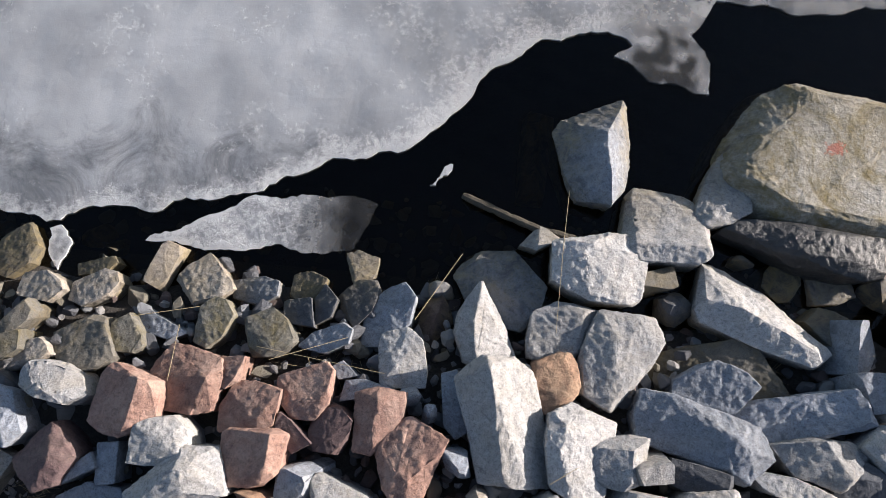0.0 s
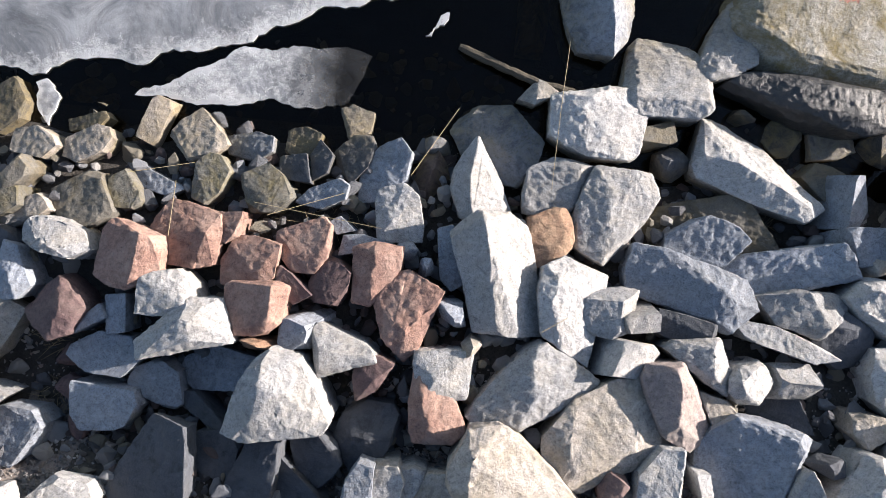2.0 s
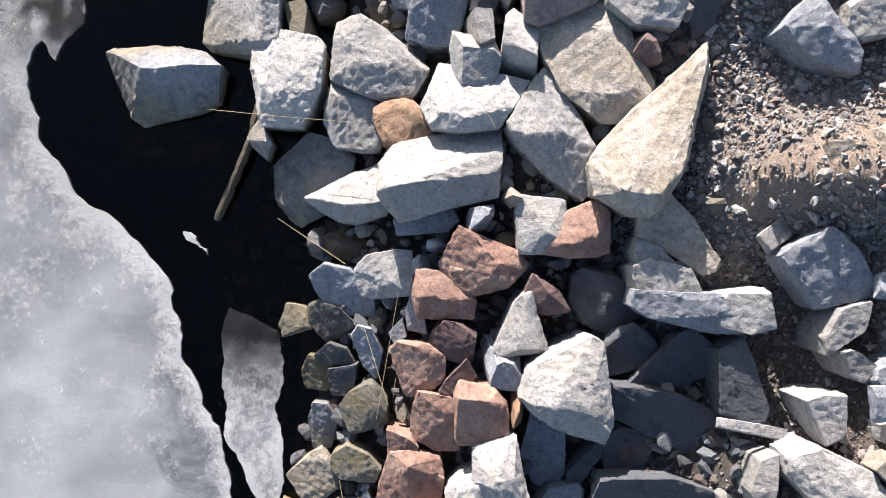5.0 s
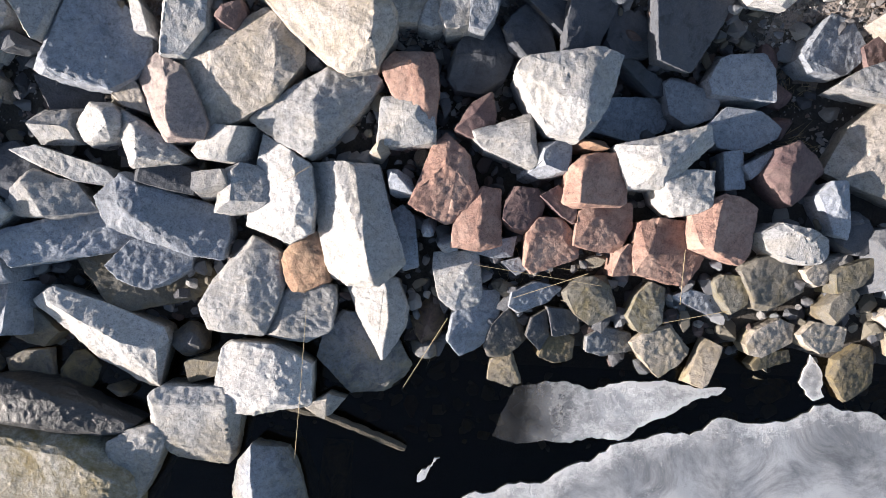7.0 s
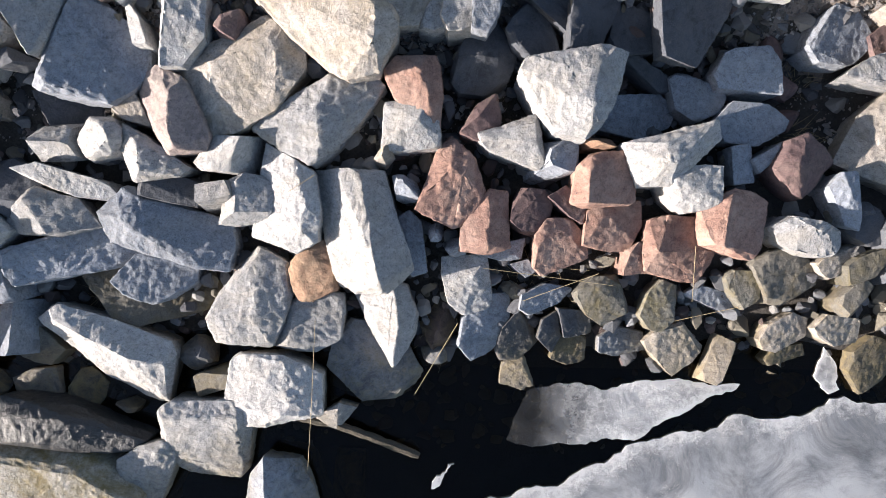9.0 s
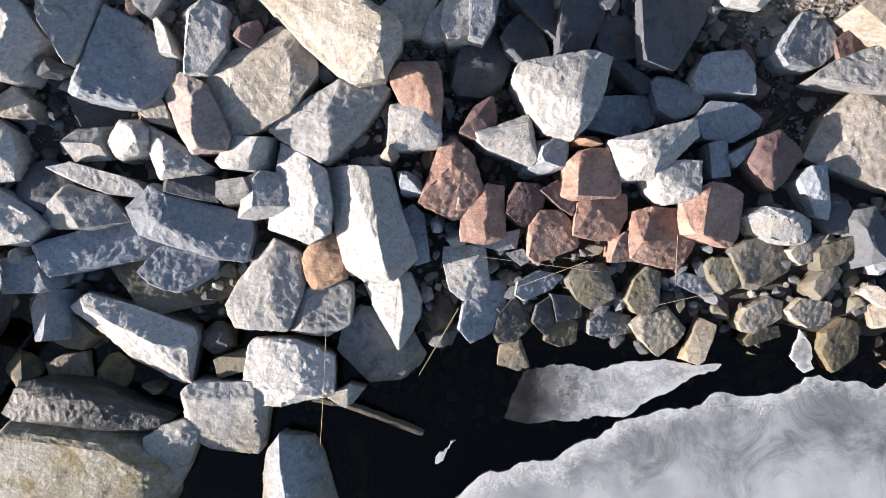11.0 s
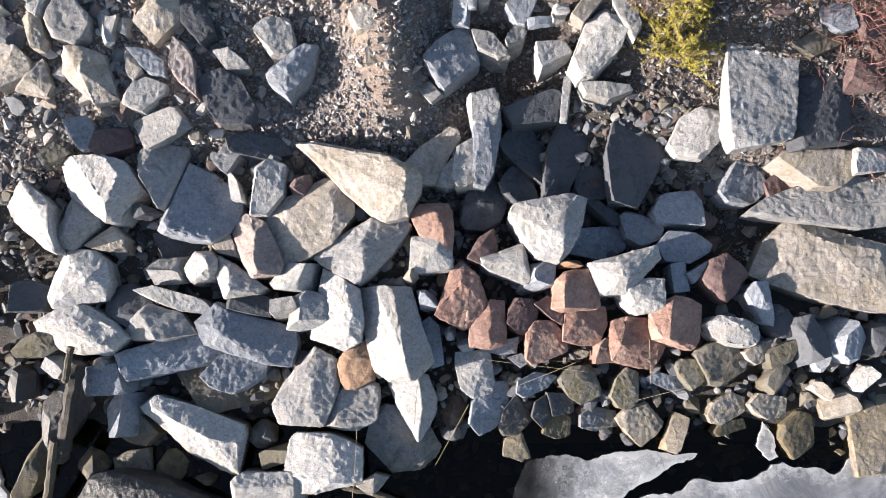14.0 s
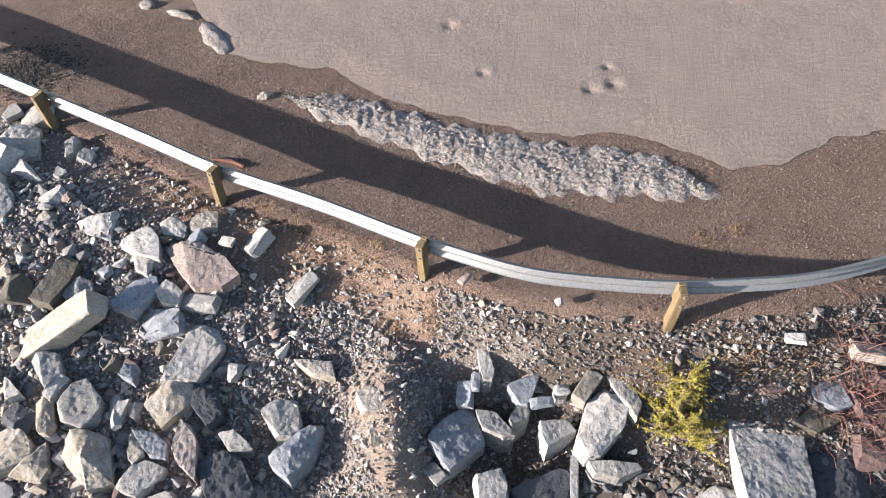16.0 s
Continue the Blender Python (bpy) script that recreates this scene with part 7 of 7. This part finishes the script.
# ---- plants ----
def pine_shrub(x, y):
    base = Vector((x, y, float(land(x, y)) - 0.03))
    shrub = tagged(new("pine_shrub"), "low yellow-green pine shrub with bare grey twigs", "shrub")
    rng = random.Random(21)
    needles_v, needles_f = [], []
    for k in range(26):
        ang = rng.uniform(0, 2 * math.pi)
        reach = rng.uniform(0.35, 0.85)
        up = rng.uniform(0.25, 0.85)
        end = base + Vector((math.cos(ang) * reach * 0.8, math.sin(ang) * reach * 0.98 + 0.1, up))
        mid = base.lerp(end, 0.5) + Vector((rng.uniform(-0.1, 0.1), rng.uniform(-0.1, 0.1), 0.08))
        limbs = [([base, mid, end], [0.028, 0.016, 0.006])]
        for j in range(20):
            f = rng.uniform(0.3, 1.0)
            root = (mid.lerp(end, (f - 0.5) * 2) if f > 0.5 else base.lerp(mid, f * 2))
            tip = root + Vector((rng.gauss(0, 0.11), rng.gauss(0, 0.11), rng.uniform(0.0, 0.14)))
            limbs.append(([root, tip], [0.006, 0.003]))
            if f < 0.42 or rng.random() < 0.12:
                continue
            way = (tip - root).normalized()
            for _ in range(70):
                p = root.lerp(tip, rng.uniform(0.15, 1.08))
                d = (way * 0.5 + Vector((rng.gauss(0, 1), rng.gauss(0, 1), rng.gauss(0, 1))).normalized()).normalized()
                side = d.orthogonal().normalized() * 0.0045
                q = p + d * rng.uniform(0.03, 0.055)
                n = len(needles_v)
                needles_v += [p - side, p + side, q]
                needles_f.append((n, n + 1, n + 2))
        tubes("branch", limbs, BARK, 4).parent = shrub
    green = array_mesh("needles", np.array([tuple(v) for v in needles_v]), np.array(needles_f), NEEDLES)
    green.parent = shrub


pine_shrub(3.28, 4.62)


def tuft(x, y, r, n, mat, tall, name="grass_tuft", label="dry orange-brown grass tuft on the crest of the bank", category="grass"):
    rng = random.Random(int(x * 977 + y * 131))
    verts, faces = [], []
    for _ in range(n):
        a, d = rng.uniform(0, 2 * math.pi), r * math.sqrt(rng.random())
        px, py = x + math.cos(a) * d, y + math.sin(a) * d
        p = Vector((px, py, float(land_rough(np.array(px), np.array(py))) - 0.01))
        lean = Vector((rng.gauss(0, 0.6), rng.gauss(0, 0.6), 0.75)) * tall * rng.uniform(0.5, 1.2)
        side = Vector((rng.gauss(0, 1), rng.gauss(0, 1), 0)).normalized() * 0.004
        k = len(verts)
        mid = p + lean * 0.55 + Vector((0, 0, 0.02))
        verts += [p - side, p + side, mid + side * 0.8, mid - side * 0.8, p + lean * Vector((1.1, 1.1, 0.75)).length * 0.75]
        faces += [(k, k + 1, k + 2), (k, k + 2, k + 3), (k + 3, k + 2, k + 4)]
    ob = array_mesh(name, np.array([tuple(v) for v in verts]), np.array(faces), mat)
    return tagged(ob, label, category, "grass tufts", "stuff")


for gx, gy, gr, gn in ((-3.3, 8.0, 0.3, 260), (-2.6, 7.65, 0.32, 320), (-2.1, 7.4, 0.3, 320), (-1.5, 7.08, 0.3, 320), (-1.05, 6.1, 0.22, 300), (-0.35, 6.22, 0.22, 260),
                       (-5.8, 9.35, 0.25, 200), (-4.8, 8.7, 0.25, 200), (-4.3, 8.35, 0.3, 240), (4.15, 5.45, 0.22, 260), (4.5, 5.3, 0.2, 220), (2.7, 5.3, 0.28, 300),
                       (4.05, 7.35, 0.14, 90), (4.65, 7.55, 0.12, 70), (-3.0, 4.9, 0.08, 60), (5.2, 5.4, 0.3, 200), (2.5, 4.95, 0.2, 160)):
    tuft(gx, gy, gr * 1.3, int(gn * 0.8), DRY_GRASS, 0.09)
for gx, gy, gr, gn in ((4.45, 2.6, 0.28, 70), (4.55, 1.75, 0.22, 60), (-4.4, -0.3, 0.25, 70), (-5.6, -0.05, 0.2, 40), (-0.1, -0.8, 0.3, 50), (1.2, 0.05, 0.35, 60), (-7.2, 1.2, 0.25, 50)):
    tuft(gx, gy, gr, gn, STRAW, 0.2, "dead_grass", "dead straw caught between the stones", "grass")


def twig_shrub(x, y, n, seed):
    rng = random.Random(seed)
    lines = []
    for _ in range(n):
        px, py = x + rng.gauss(0, 0.35), y + rng.gauss(0, 0.5)
        p = Vector((px, py, float(land(px, py))))
        a = rng.uniform(0, 2 * math.pi)
        q = p + Vector((math.cos(a) * 0.25, math.sin(a) * 0.25, rng.uniform(0.15, 0.4)))
        e = q + Vector((math.cos(a) * rng.uniform(0.1, 0.4), math.sin(a) * rng.uniform(0.1, 0.4), rng.uniform(-0.1, 0.2)))
        lines.append(([p, q, e], [0.006, 0.005, 0.002]))
        for _ in range(3):
            r = q.lerp(e, rng.random())
            lines.append(([r, r + Vector((rng.gauss(0, 0.12), rng.gauss(0, 0.12), rng.uniform(0, 0.12)))], [0.003, 0.002]))
    ob = tubes("twig_shrub", lines, RED_TWIG, 3)
    tagged(ob, "leafless tangle of reddish-brown twigs", "shrub", "twig shrubs")


def litter(n):
    """Dead stalks and blades lying flat over the dirt verge, joined."""
    rng = np.random.default_rng(17)
    verts, faces = [], []
    for x, y, z in strewn(rng, n, -9, 9, 5.3, 14.0, lambda x, y: rail_y(x) - 0.9 < y < np.interp(x, ROAD_X, ROAD_Y) - 0.15 and rng.random() < 0.35 + 0.3 * float(wobble(x, y, 1.4))):
        a, l, lift = rng.uniform(0, 2 * math.pi), rng.uniform(0.03, 0.12), rng.uniform(0.0, 0.04)
        d, e = np.array((math.cos(a), math.sin(a), 0)), np.array((-math.sin(a), math.cos(a), 0)) * rng.uniform(0.0015, 0.0035)
        p, bend = np.array((x, y, z + 0.008)), rng.normal(0, 0.25)
        m, q = p + d * l * 0.5 + e * bend * 6 + (0, 0, lift), p + d * l + (0, 0, lift * rng.uniform(0, 1.4))
        k = len(verts)
        verts += [p - e, p + e, m + e, m - e, q]
        faces += [(k, k + 1, k + 2), (k, k + 2, k + 3), (k + 3, k + 2, k + 4)]
    ob = array_mesh("dead_grass", np.array(verts), np.array(faces), LITTER)
    tagged(ob, "flattened dead brown grass over the dirt verge", "grass", kind="stuff")


litter(16000)
twig_shrub(6.2, 5.2, 90, 1)
twig_shrub(6.4, 4.3, 80, 2)
twig_shrub(7.3, 4.8, 80, 3)


def straw(points, r=0.004):
    ob = tubes("straw", [(points, [r] * len(points))], STRAW, 4)
    tagged(ob, "single long dry straw lying across the stones", "straw", "straws")


straw([(-1.56, -0.55, 1.0), (-1.62, -1.6, 0.85), (-1.75, -2.6, 0.35)])
straw([(-1.45, 1.15, 1.75), (-1.75, 0.95, 1.75)])
straw([(0.5, 0.1, 1.05), (2.1, -0.1, 1.0)])
straw([(1.0, -0.3, 0.95), (1.9, 0.05, 1.1)])
straw([(0.2, -0.6, 0.8), (-0.35, -1.6, 0.3)])
straw([(3.1, 0.4, 1.05), (3.15, -0.3, 0.8)])
straw([(2.95, -0.55, 0.75), (3.75, -0.35, 0.85)])
straw([(-6.0, 2.5, 1.9), (-6.25, 2.0, 1.75)])
